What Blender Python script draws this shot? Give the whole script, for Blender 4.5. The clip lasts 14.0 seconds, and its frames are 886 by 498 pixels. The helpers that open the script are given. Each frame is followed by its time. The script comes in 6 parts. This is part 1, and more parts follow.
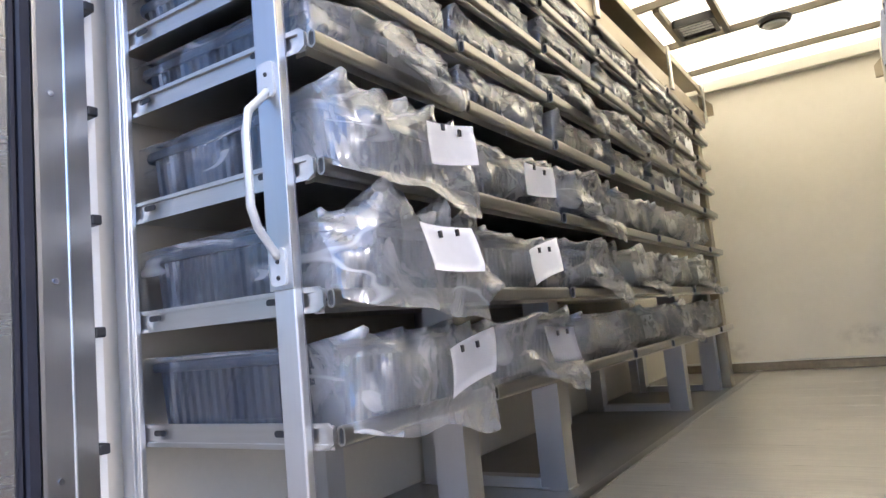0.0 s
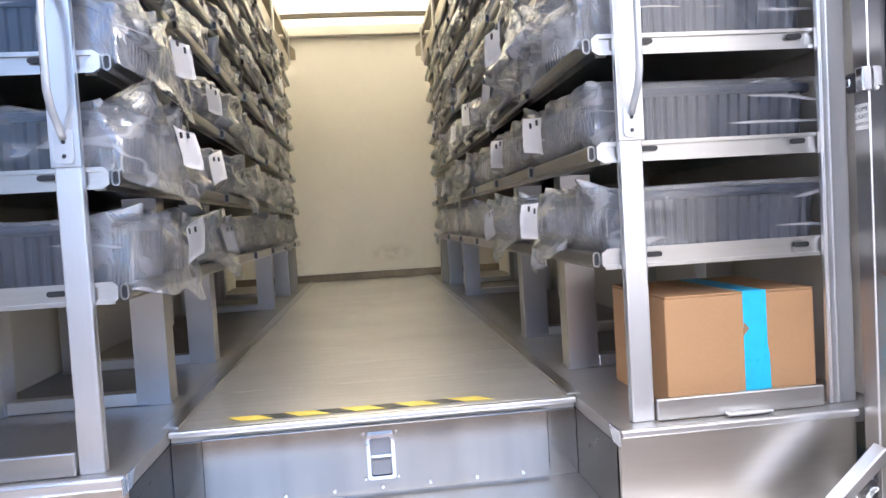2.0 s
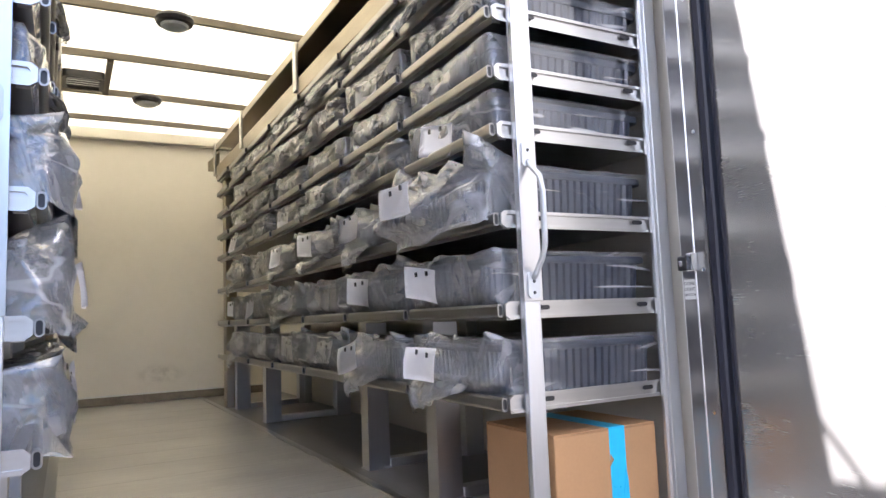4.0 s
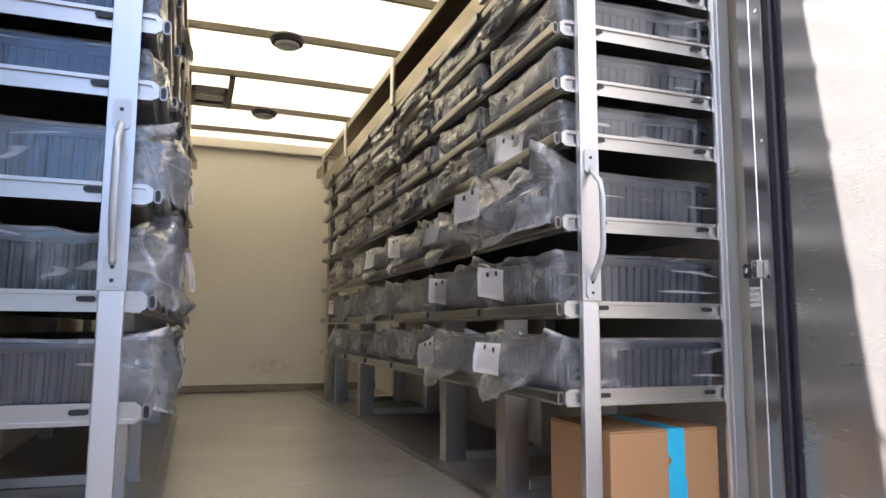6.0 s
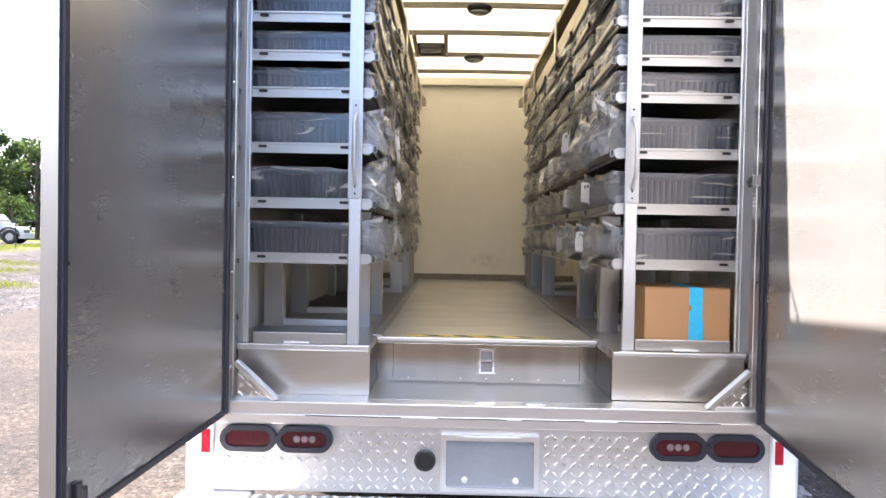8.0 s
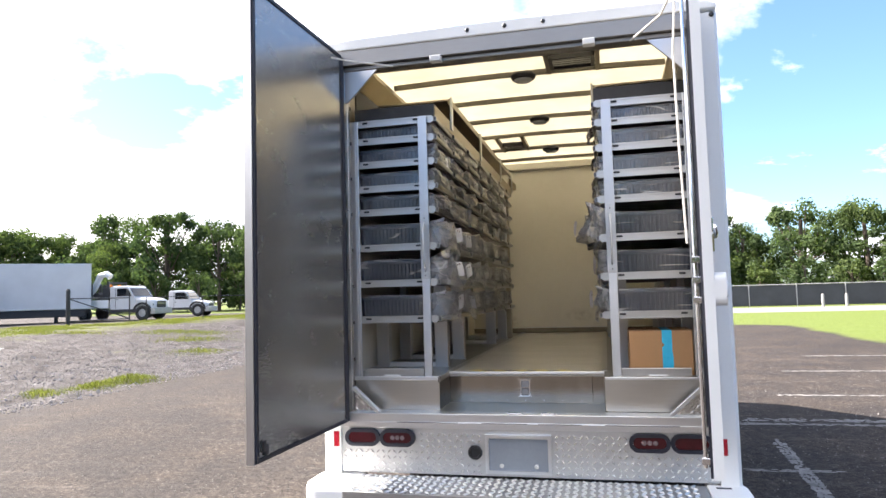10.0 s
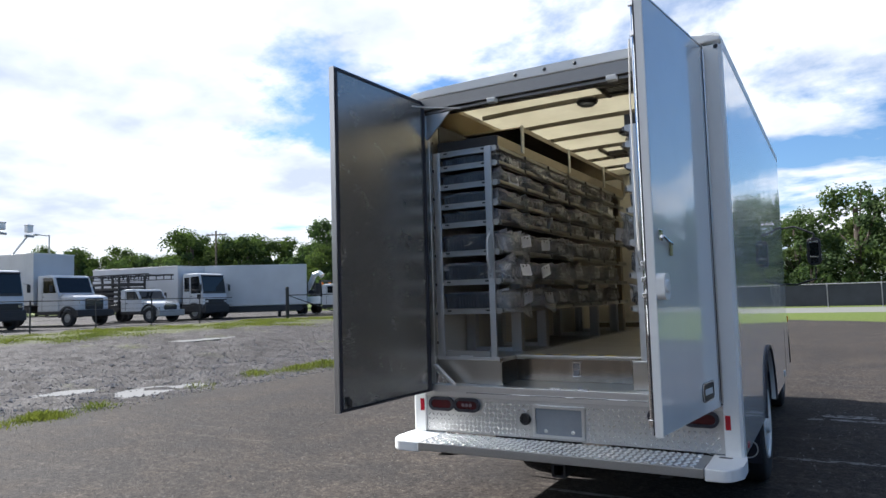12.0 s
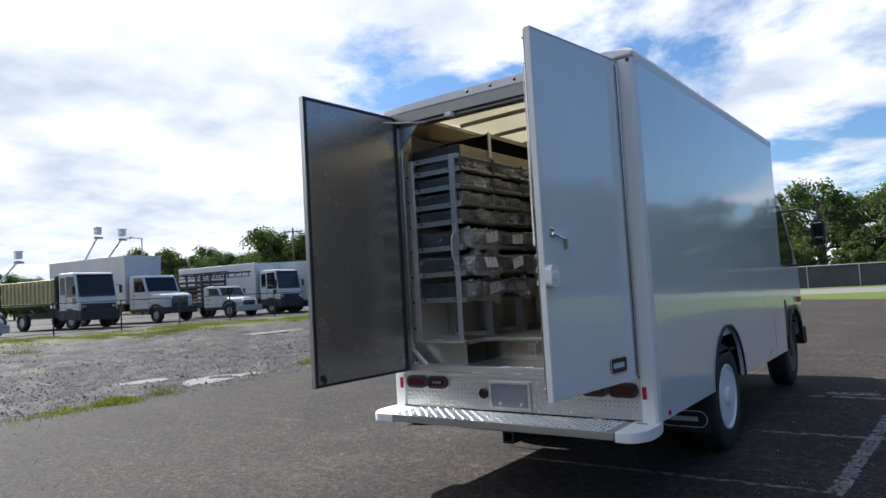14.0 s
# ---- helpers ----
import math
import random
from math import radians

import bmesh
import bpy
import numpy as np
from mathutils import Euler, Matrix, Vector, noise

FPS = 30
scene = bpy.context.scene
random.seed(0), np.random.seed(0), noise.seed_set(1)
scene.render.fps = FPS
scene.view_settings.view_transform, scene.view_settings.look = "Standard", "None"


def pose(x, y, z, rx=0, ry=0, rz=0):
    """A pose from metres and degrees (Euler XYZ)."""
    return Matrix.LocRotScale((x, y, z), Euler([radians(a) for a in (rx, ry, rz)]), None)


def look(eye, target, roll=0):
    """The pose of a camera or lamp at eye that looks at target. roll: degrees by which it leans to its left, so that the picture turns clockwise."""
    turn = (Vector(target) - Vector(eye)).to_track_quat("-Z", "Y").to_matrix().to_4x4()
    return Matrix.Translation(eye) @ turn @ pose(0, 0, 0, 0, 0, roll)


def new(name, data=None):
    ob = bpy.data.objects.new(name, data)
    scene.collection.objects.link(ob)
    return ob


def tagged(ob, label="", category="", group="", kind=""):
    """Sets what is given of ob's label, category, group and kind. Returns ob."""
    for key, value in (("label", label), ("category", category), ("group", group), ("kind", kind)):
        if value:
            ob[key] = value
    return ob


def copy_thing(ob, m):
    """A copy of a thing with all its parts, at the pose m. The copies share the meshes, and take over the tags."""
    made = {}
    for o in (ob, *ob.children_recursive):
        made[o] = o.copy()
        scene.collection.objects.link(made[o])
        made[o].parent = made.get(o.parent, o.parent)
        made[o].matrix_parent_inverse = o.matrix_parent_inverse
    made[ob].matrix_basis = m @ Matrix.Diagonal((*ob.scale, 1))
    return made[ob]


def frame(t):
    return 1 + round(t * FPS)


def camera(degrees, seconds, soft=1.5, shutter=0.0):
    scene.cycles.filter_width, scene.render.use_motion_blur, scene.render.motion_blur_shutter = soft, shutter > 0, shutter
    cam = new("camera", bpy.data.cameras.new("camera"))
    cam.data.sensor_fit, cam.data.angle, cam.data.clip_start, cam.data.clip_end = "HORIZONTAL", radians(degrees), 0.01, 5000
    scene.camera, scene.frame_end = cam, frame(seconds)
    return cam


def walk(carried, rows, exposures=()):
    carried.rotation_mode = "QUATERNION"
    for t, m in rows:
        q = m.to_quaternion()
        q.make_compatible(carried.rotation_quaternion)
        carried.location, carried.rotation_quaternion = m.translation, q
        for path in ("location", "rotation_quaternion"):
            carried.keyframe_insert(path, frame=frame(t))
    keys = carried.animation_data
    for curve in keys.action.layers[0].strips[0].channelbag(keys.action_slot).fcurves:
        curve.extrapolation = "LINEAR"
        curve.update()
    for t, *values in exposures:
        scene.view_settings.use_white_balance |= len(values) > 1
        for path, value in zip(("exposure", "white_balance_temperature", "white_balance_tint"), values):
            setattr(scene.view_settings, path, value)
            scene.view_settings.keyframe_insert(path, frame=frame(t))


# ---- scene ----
cam = camera(66.1, 14.0, soft=1.5)
PATH = [
    (0, (0.245, -0.575, 1.457), (-0.81, 1.109, 1.683), -5.4),
    (0.5, (0.231, -0.718, 1.422), (-0.734, 1.032, 1.506), -4.5),
    (1, (0.191, -0.841, 1.417), (-0.664, 0.967, 1.422), -4.4),
    (1.5, (0.057, -0.966, 1.415), (-0.214, 1.014, 1.352), -4.5),
    (2, (0.002, -1.056, 1.408), (0.218, 0.931, 1.323), -3.4),
    (2.5, (-0.095, -1.093, 1.421), (0.488, 0.817, 1.312), -2.6),
    (3, (-0.3, -1.022, 1.462), (0.621, 0.754, 1.478), -2.7),
    (3.5, (-0.386, -1.033, 1.509), (0.587, 0.706, 1.678), -2.1),
    (6, (-0.346, -1.183, 1.469), (0.328, 0.685, 1.701), 0.3),
    (6.5, (-0.334, -1.38, 1.438), (0.087, 0.573, 1.534), 0.7),
    (7, (-0.34, -1.631, 1.417), (-0.014, 0.342, 1.398), 0.9),
    (7.5, (-0.259, -1.948, 1.401), (-0.119, 0.046, 1.354), 1.3),
    (10, (0.449, -3.403, 1.442), (-0.01, -1.461, 1.577), -1.6),
    (10.5, (0.646, -3.653, 1.445), (0.046, -1.752, 1.614), -1.4),
    (11, (0.879, -3.778, 1.448), (0.188, -1.908, 1.615), -1.8),
    (11.5, (1.197, -3.791, 1.432), (0.29, -2.015, 1.581), -1.2),
    (12, (1.484, -3.931, 1.42), (0.492, -2.2, 1.56), -1.7),
    (12.5, (1.814, -3.952, 1.402), (0.767, -2.253, 1.544), -2.4),
    (13, (2.05, -3.957, 1.426), (0.917, -2.314, 1.555), -2.5),
    (13.5, (2.204, -4.038, 1.421), (1.071, -2.394, 1.539), -3.0),
    (14, (2.463, -4.04, 1.401), (1.281, -2.43, 1.519), -3.3),
]
walk(cam, [(t, look(eye, target, roll)) for t, eye, target, roll in PATH],
     exposures=[(0, 3.74, 5850, 20), (1, 3.95, 5900, 20), (2, 3.7, 5900, 20), (3.7, 3.45, 5850, 20), (6, 2.95, 6150, 20), (6.6, 3.25, 6250, 20), (7.5, 3.3, 6350, 20), (10, 2.45, 6500, 16), (11, 1.80, 6200, 13), (12, 1.22, 5900, 11), (12.5, 1.08, 5900, 11), (14, 1.08, 5900, 11)])

# ---- light: a high sun over the driver's side, broken cloud ----
SUN_WAY = Vector((1.0, -0.125, -0.90)).normalized()
world = bpy.data.worlds.new("sky")
scene.world = world
world.use_nodes = True
wn, wl = world.node_tree.nodes, world.node_tree.links
wn.clear()
w_out = wn.new("ShaderNodeOutputWorld")
w_bg = wn.new("ShaderNodeBackground")
w_sky = wn.new("ShaderNodeTexSky")
w_sky.sky_type = "NISHITA"
w_sky.sun_disc = False
w_sky.sun_elevation = math.asin(-SUN_WAY.z)
w_sky.sun_rotation = math.atan2(-SUN_WAY.x, -SUN_WAY.y)
w_sky.air_density, w_sky.dust_density = 1.0, 0.8
w_co = wn.new("ShaderNodeTexCoord")
w_sep = wn.new("ShaderNodeSeparateXYZ")
wl.new(w_co.outputs["Generated"], w_sep.inputs[0])


def wmath(op, a, b=None, clamp=False):
    n = wn.new("ShaderNodeMath")
    n.operation, n.use_clamp = op, clamp
    for i, v in enumerate((a, b)):
        if v is None:
            continue
        if isinstance(v, (int, float)):
            n.inputs[i].default_value = v
        else:
            wl.new(v, n.inputs[i])
    return n.outputs[0]


# clouds lie on a flat layer: the direction is divided by its height
w_h = wmath("ADD", wmath("MAXIMUM", w_sep.outputs[2], 0.0), 0.20)
w_comb = wn.new("ShaderNodeCombineXYZ")
wl.new(wmath("DIVIDE", w_sep.outputs[0], w_h), w_comb.inputs[0])
wl.new(wmath("DIVIDE", w_sep.outputs[1], w_h), w_comb.inputs[1])
w_n1 = wn.new("ShaderNodeTexNoise")
w_n1.inputs["Scale"].default_value, w_n1.inputs["Detail"].default_value, w_n1.inputs["Roughness"].default_value = 0.85, 10.0, 0.58
w_n1.inputs["Distortion"].default_value = 0.25
wl.new(w_comb.outputs[0], w_n1.inputs["Vector"])
w_ramp = wn.new("ShaderNodeValToRGB")
w_ramp.color_ramp.elements[0].position, w_ramp.color_ramp.elements[1].position = 0.470, 0.535
# the cloud is thicker on the sunward side, most of all to the rear
w_lean = wmath("ADD", 0.095, wmath("MULTIPLY", wmath("MAXIMUM", wmath("MULTIPLY", w_sep.outputs[1], -1.0), 0.0), 0.13))
w_cover = wmath("SUBTRACT", w_n1.outputs["Fac"], wmath("MULTIPLY", w_sep.outputs[0], w_lean))
# and closes up low over the yard
w_low = wmath("MULTIPLY", wmath("MAXIMUM", wmath("SUBTRACT", 0.30, w_sep.outputs[2]), 0.0), wmath("MAXIMUM", wmath("MULTIPLY", w_sep.outputs[0], -1.0), 0.0))
wl.new(wmath("ADD", w_cover, wmath("MULTIPLY", w_low, 0.55)), w_ramp.inputs[0])
w_n2 = wn.new("ShaderNodeTexNoise")
w_n2.inputs["Scale"].default_value, w_n2.inputs["Detail"].default_value = 2.1, 6.0
wl.new(w_comb.outputs[0], w_n2.inputs["Vector"])
w_shade = wn.new("ShaderNodeValToRGB")
w_shade.color_ramp.elements[0].position, w_shade.color_ramp.elements[1].position = 0.37, 0.57
w_shade.color_ramp.elements[0].color = (0.60, 0.64, 0.70, 1)
w_shade.color_ramp.elements[1].color = (1.0, 0.99, 0.96, 1)
wl.new(w_n2.outputs["Fac"], w_shade.inputs[0])
w_gain = wn.new("ShaderNodeMix")
w_gain.data_type, w_gain.blend_type = "RGBA", "MULTIPLY"
w_gain.inputs[0].default_value = 1.0
wl.new(w_shade.outputs[0], w_gain.inputs[6])
w_gain.inputs[7].default_value = (10.8, 10.8, 10.8, 1)
w_mix = wn.new("ShaderNodeMix")
w_mix.data_type = "RGBA"
wl.new(w_ramp.outputs[0], w_mix.inputs[0])
w_blue = wn.new("ShaderNodeMix")
w_blue.data_type, w_blue.blend_type = "RGBA", "MULTIPLY"
w_blue.inputs[0].default_value = 1.0
wl.new(w_sky.outputs[0], w_blue.inputs[6])
w_blue.inputs[7].default_value = (0.82, 1.04, 1.25, 1)
wl.new(w_blue.outputs[2], w_mix.inputs[6])
wl.new(w_gain.outputs[2], w_mix.inputs[7])
wl.new(w_mix.outputs[2], w_bg.inputs["Color"])
w_bg.inputs["Strength"].default_value = 0.051
wl.new(w_bg.outputs[0], w_out.inputs["Surface"])

sun = new("sun", bpy.data.lights.new("sun", "SUN"))
sun.data.energy, sun.data.angle, sun.data.color = 5.0, radians(0.53), (1.0, 0.95, 0.87)
sun.rotation_mode = "QUATERNION"
sun.rotation_quaternion = SUN_WAY.to_track_quat("-Z", "Y")

# ---- materials ----
class Nodes:
    """A material's node tree, with short calls for the nodes used below."""

    def __init__(self, name):
        self.mat = bpy.data.materials.new(name)
        self.mat.use_nodes = True
        self.t = self.mat.node_tree
        self.t.nodes.clear()
        self.out = self.t.nodes.new("ShaderNodeOutputMaterial")

    def node(self, kind, **ins):
        n = self.t.nodes.new(kind)
        for k, v in ins.items():
            self.put(n.inputs[k.replace("_", " ")], v)
        return n

    def put(self, socket, v):
        if isinstance(v, bpy.types.NodeSocket):
            self.t.links.new(v, socket)
        elif isinstance(v, tuple) and len(v) == 3 and socket.type == "RGBA":
            socket.default_value = (*v, 1)
        else:
            socket.default_value = v

    def coords(self, scale=(1, 1, 1), kind="Object"):
        c = self.node("ShaderNodeTexCoord")
        m = self.node("ShaderNodeMapping")
        self.t.links.new(c.outputs[kind], m.inputs["Vector"])
        m.inputs["Scale"].default_value = scale
        return m.outputs[0]

    def noise(self, scale, detail=4.0, rough=0.55, vec=None, dist=0.0):
        n = self.node("ShaderNodeTexNoise", Scale=scale, Detail=detail, Roughness=rough, Distortion=dist)
        self.t.links.new(vec if vec is not None else self.coords(), n.inputs["Vector"])
        return n.outputs["Fac"]

    def ramp(self, fac, a, b, ca=(0, 0, 0), cb=(1, 1, 1)):
        r = self.node("ShaderNodeValToRGB")
        r.color_ramp.elements[0].position, r.color_ramp.elements[1].position = a, b
        r.color_ramp.elements[0].color, r.color_ramp.elements[1].color = (*ca, 1), (*cb, 1)
        self.t.links.new(fac, r.inputs[0])
        return r.outputs[0]

    def mix(self, fac, a, b, blend="MIX"):
        m = self.node("ShaderNodeMix")
        m.data_type, m.blend_type = "RGBA", blend
        self.put(m.inputs[0], fac)
        self.put(m.inputs[6], a)
        self.put(m.inputs[7], b)
        return m.outputs[2]

    def math(self, op, a, b=0.0, clamp=False):
        m = self.node("ShaderNodeMath")
        m.operation, m.use_clamp = op, clamp
        self.put(m.inputs[0], a)
        self.put(m.inputs[1], b)
        return m.outputs[0]

    def bump(self, height, strength=0.3, distance=0.01):
        return self.node("ShaderNodeBump", Height=height, Strength=strength, Distance=distance).outputs[0]

    def principled(self, **ins):
        p = self.node("ShaderNodeBsdfPrincipled", **ins)
        self.t.links.new(p.outputs[0], self.out.inputs["Surface"])
        return self.mat


def plain(name, colour, rough=0.5, metal=0.0, var=0.12, scale=6.0, bump=0.05, fine=60.0, coat=0.0):
    """A surface with cloudy variation, fine grain and a little relief."""
    n = Nodes(name)
    a = n.noise(scale, 5.0)
    b = n.noise(fine, 3.0)
    dark = tuple(c * (1 - var) for c in colour)
    light = tuple(min(1.0, c * (1 + var)) for c in colour)
    col = n.mix(n.ramp(n.mix(0.3, a, b), 0.3, 0.7), dark, light)
    r = n.math("ADD", n.math("MULTIPLY", a, 0.16), rough - 0.08)
    return n.principled(Base_Color=col, Roughness=r, Metallic=metal, Normal=n.bump(b, bump, 0.004), Coat_Weight=coat, Coat_Roughness=0.03, Coat_IOR=1.6)


def brushed(name, colour, rough, stretch, var=0.15, bump=0.04, scale=1.0, blot=0.12, metal=1.0):
    """Rolled or brushed metal: streaks along one axis, handling marks over them."""
    n = Nodes(name)
    streak = n.noise(40.0 * scale, 4.0, 0.6, n.coords(stretch))
    cloud = n.noise(2.2, 5.0, 0.6)
    smear = n.noise(7.0, 4.0, 0.55, dist=0.6)
    dark = tuple(c * (1 - var) for c in colour)
    col = n.mix(n.ramp(n.mix(0.5, streak, cloud), 0.34, 0.66), dark, colour)
    r = n.math("ADD", n.math("MULTIPLY", n.mix(0.5, streak, smear), blot * 2), rough - blot)
    return n.principled(Base_Color=col, Roughness=r, Metallic=metal, Normal=n.bump(streak, bump, 0.002))


def gloss_paint():
    """White sheet paint: the panel oil-cans slightly, so reflections waver."""
    n = Nodes("white_gloss_paint")
    wave = n.math("ADD", n.noise(1.4, 2.0, 0.4), n.math("MULTIPLY", n.noise(7.0, 3.0, 0.5), 0.10))
    dirt = n.ramp(n.noise(3.0, 6.0, 0.65), 0.35, 0.75, (0.755, 0.80, 0.81), (0.715, 0.755, 0.765))
    nm = n.bump(wave, 0.30, 0.012)
    return n.principled(Base_Color=dirt, Roughness=0.2, Normal=nm, Coat_Weight=1.0, Coat_Roughness=0.045, Coat_IOR=1.55, Coat_Normal=nm)


WHITE = gloss_paint()
# parked trucks' white, greyed in the colour for their shaded fronts
FLEET_WHITE = plain("shade_greyed_white_paint", (0.56, 0.57, 0.59), 0.32, 0.0, 0.10, 0.8, 0.02)
WHITE_GEL = plain("white_gelcoat", (0.82, 0.82, 0.80), 0.34, 0.0, 0.03, 2.0, 0.01)
CREAM = plain("cream_wall_liner", (0.66, 0.63, 0.56), 0.45, 0.0, 0.05, 1.2, 0.02)
STEEL = brushed("stainless_door_skin", (0.41, 0.397, 0.37), 0.26, (1, 1, 14), 0.16, 0.03, 0.5, 0.07, 0.78)
ALU = brushed("mill_aluminium", (0.60, 0.60, 0.61), 0.32, (6, 6, 0.3), 0.05, 0.008, 0.6, 0.05)
ALU_END = brushed("dull_aluminium_channel", (0.62, 0.612, 0.595), 0.36, (0.3, 6, 6), 0.12, 0.01, 0.5, 0.07)
POST = brushed("bright_anodised_post", (0.76, 0.77, 0.79), 0.40, (6, 6, 0.3), 0.06, 0.008, 0.6, 0.05)
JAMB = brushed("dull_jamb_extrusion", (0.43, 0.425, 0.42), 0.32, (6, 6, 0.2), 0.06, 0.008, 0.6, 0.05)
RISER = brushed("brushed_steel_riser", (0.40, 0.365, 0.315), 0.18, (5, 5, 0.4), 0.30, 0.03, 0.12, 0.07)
# near-black tone stands for the dark reflection in the notch cheeks
DARK_CHEEK = brushed("cheek_steel_black_reflection", (0.085, 0.08, 0.075), 0.30, (5, 0.4, 5), 0.14, 0.012)
LATCH_GREY = plain("grey_latch_dish", (0.24, 0.24, 0.25), 0.35, 0.5, 0.1)
LED_GREY = plain("clear_lamp_lens", (0.20, 0.15, 0.16), 0.2, 0.0, 0.15, 60.0)
SEAM = plain("worn_bright_edge", (0.52, 0.50, 0.46), 0.35, 0.8, 0.45, 5.0)
PLATE_BACK = plain("dull_blue_grey_backing", (0.27, 0.30, 0.34), 0.4, 0.3, 0.10)
ALU_X = brushed("aluminium_extrusion", (0.80, 0.80, 0.80), 0.36, (0.3, 6, 6), 0.05, 0.006, 0.5, 0.05)
RAIL = brushed("dull_aluminium_rail", (0.38, 0.372, 0.355), 0.36, (6, 0.4, 6), 0.12, 0.02)
ALU_WARM = brushed("aluminium_sheet", (0.62, 0.585, 0.53), 0.34, (0.3, 5, 5), 0.10, 0.015, 0.5, 0.06)
ALU_Y = brushed("aluminium_shelf", (0.60, 0.59, 0.57), 0.30, (6, 0.4, 6), 0.08, 0.015, 1.0, 0.06)
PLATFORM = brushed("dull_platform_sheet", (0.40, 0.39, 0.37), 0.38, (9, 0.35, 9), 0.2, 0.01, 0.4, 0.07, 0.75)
FLOOR_ALU = brushed("aluminium_floor_plank", (0.72, 0.695, 0.65), 0.30, (0.35, 9, 9), 0.30, 0.008, 0.4, 0.07, 0.75)
# worn step lugs, paler than the step to paint in their glint
STEP_LUG = brushed("worn_highlit_step_lug", (0.84, 0.84, 0.83), 0.30, (3, 3, 3), 0.1, 0.02)
STEP_TREAD = brushed("scuffed_step_tread", (0.50, 0.50, 0.49), 0.46, (3, 3, 3), 0.2, 0.05)
TREAD = brushed("aluminium_tread_plate", (0.70, 0.695, 0.685), 0.42, (3, 3, 3), 0.14, 0.05)
# polished lugs, with the highlight on their relief put into a paler colour
TREAD_TOP = brushed("polished_highlit_tread_lug", (0.86, 0.86, 0.85), 0.22, (3, 3, 3), 0.08, 0.02)
# header tone is warm and dark to paint in the shade on it
HEADER = brushed("shaded_header_extrusion", (0.33, 0.32, 0.31), 0.48, (0.4, 6, 6), 0.12, 0.02)
CHROME = plain("chrome", (0.80, 0.80, 0.82), 0.12, 1.0, 0.04)
DARK_BOW = plain("dull_roof_bow", (0.19, 0.17, 0.13), 0.5, 0.3, 0.2)
DULL_BROWN = brushed("weathered_and_shaded_aluminium", (0.42, 0.37, 0.28), 0.4, (9, 1, 9), 0.25, 0.06)
RUBBER = plain("black_rubber", (0.014, 0.015, 0.026), 0.55, 0.0, 0.25, 14.0, 0.1)
TYRE = plain("tyre_rubber", (0.022, 0.022, 0.023), 0.75, 0.0, 0.3, 10.0, 0.2)
BLACK = plain("black_plastic", (0.02, 0.02, 0.022), 0.4, 0.0, 0.2, 20.0, 0.05)
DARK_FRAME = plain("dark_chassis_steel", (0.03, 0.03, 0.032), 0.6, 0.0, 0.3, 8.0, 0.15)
RED_LENS = plain("red_lens", (0.055, 0.004, 0.008), 0.16, 0.0, 0.25, 40.0, 0.3, 140.0)
RED_TAPE = plain("red_reflector", (0.38, 0.012, 0.025), 0.25, 0.0, 0.2, 60.0, 0.1)
# front rims: the dark grey stands in for the shadow they sit in
DARK_RIM = plain("shadow_dark_rim", (0.10, 0.10, 0.11), 0.5, 0.3, 0.2)
SILL_BROWN = plain("grimy_sill_strip", (0.20, 0.175, 0.14), 0.6, 0.2, 0.35, 6.0, 0.1)
AMBER = plain("amber_lens", (0.7, 0.2, 0.02), 0.2)
BIN = plain("grey_bin_plastic", (0.060, 0.075, 0.108), 0.42, 0.0, 0.14, 5.0, 0.04)
PAPER = plain("white_paper", (0.80, 0.80, 0.84), 0.7, 0.0, 0.04, 9.0, 0.03)
CARD = plain("corrugated_cardboard", (0.40, 0.225, 0.105), 0.72, 0.0, 0.08, 5.0, 0.06, 120.0)
CARD_EDGE = plain("cardboard_edge", (0.30, 0.17, 0.08), 0.8)
TAPE_BLUE = plain("blue_packing_tape", (0.03, 0.46, 0.74), 0.3, 0.0, 0.08, 30.0, 0.05)
YELLOW = plain("yellow_tape", (0.66, 0.52, 0.09), 0.5, 0.0, 0.2, 30.0, 0.05)
TAPE_BLACK = plain("black_tape", (0.045, 0.045, 0.04), 0.5, 0.0, 0.3, 30.0, 0.05)
INK = plain("dark_print", (0.05, 0.05, 0.06), 0.6)
STICKER = plain("grey_sticker", (0.62, 0.63, 0.62), 0.4)
GRAB = plain("grey_coated_handle", (0.50, 0.52, 0.54), 0.36, 0.4, 0.08)
ROPE = plain("white_cord", (0.62, 0.60, 0.56), 0.6)
WOOD = plain("weathered_wood", (0.16, 0.125, 0.09), 0.8, 0.0, 0.25, 8.0, 0.2)
CONCRETE = plain("worn_concrete", (0.34, 0.33, 0.31), 0.85, 0.0, 0.2, 6.0, 0.3)
# faded yellow, lowered further so the dump bed's shade is in the colour
YELLOW_PAINT = plain("faded_shaded_yellow_paint", (0.40, 0.355, 0.165), 0.5, 0.0, 0.22, 3.0, 0.05)
BLUE_GREY = plain("grey_plate", (0.42, 0.46, 0.50), 0.35, 0.6, 0.08)
LINE_PAINT = plain("worn_white_road_paint", (0.17, 0.165, 0.158), 0.85, 0.0, 0.7, 5.0, 0.2, 40.0)
STONE = plain("grey_stone", (0.30, 0.28, 0.27), 0.85, 0.0, 0.5, 2.0, 0.3)
GRIT = plain("dull_grit", (0.17, 0.16, 0.15), 0.8, 0.0, 0.5, 3.0, 0.1)
SCREEN = plain("dark_fence_screen", (0.045, 0.05, 0.055), 0.8, 0.0, 0.3, 1.2, 0.1)
GALV = plain("galvanised_pipe", (0.42, 0.42, 0.41), 0.5, 0.5, 0.15)


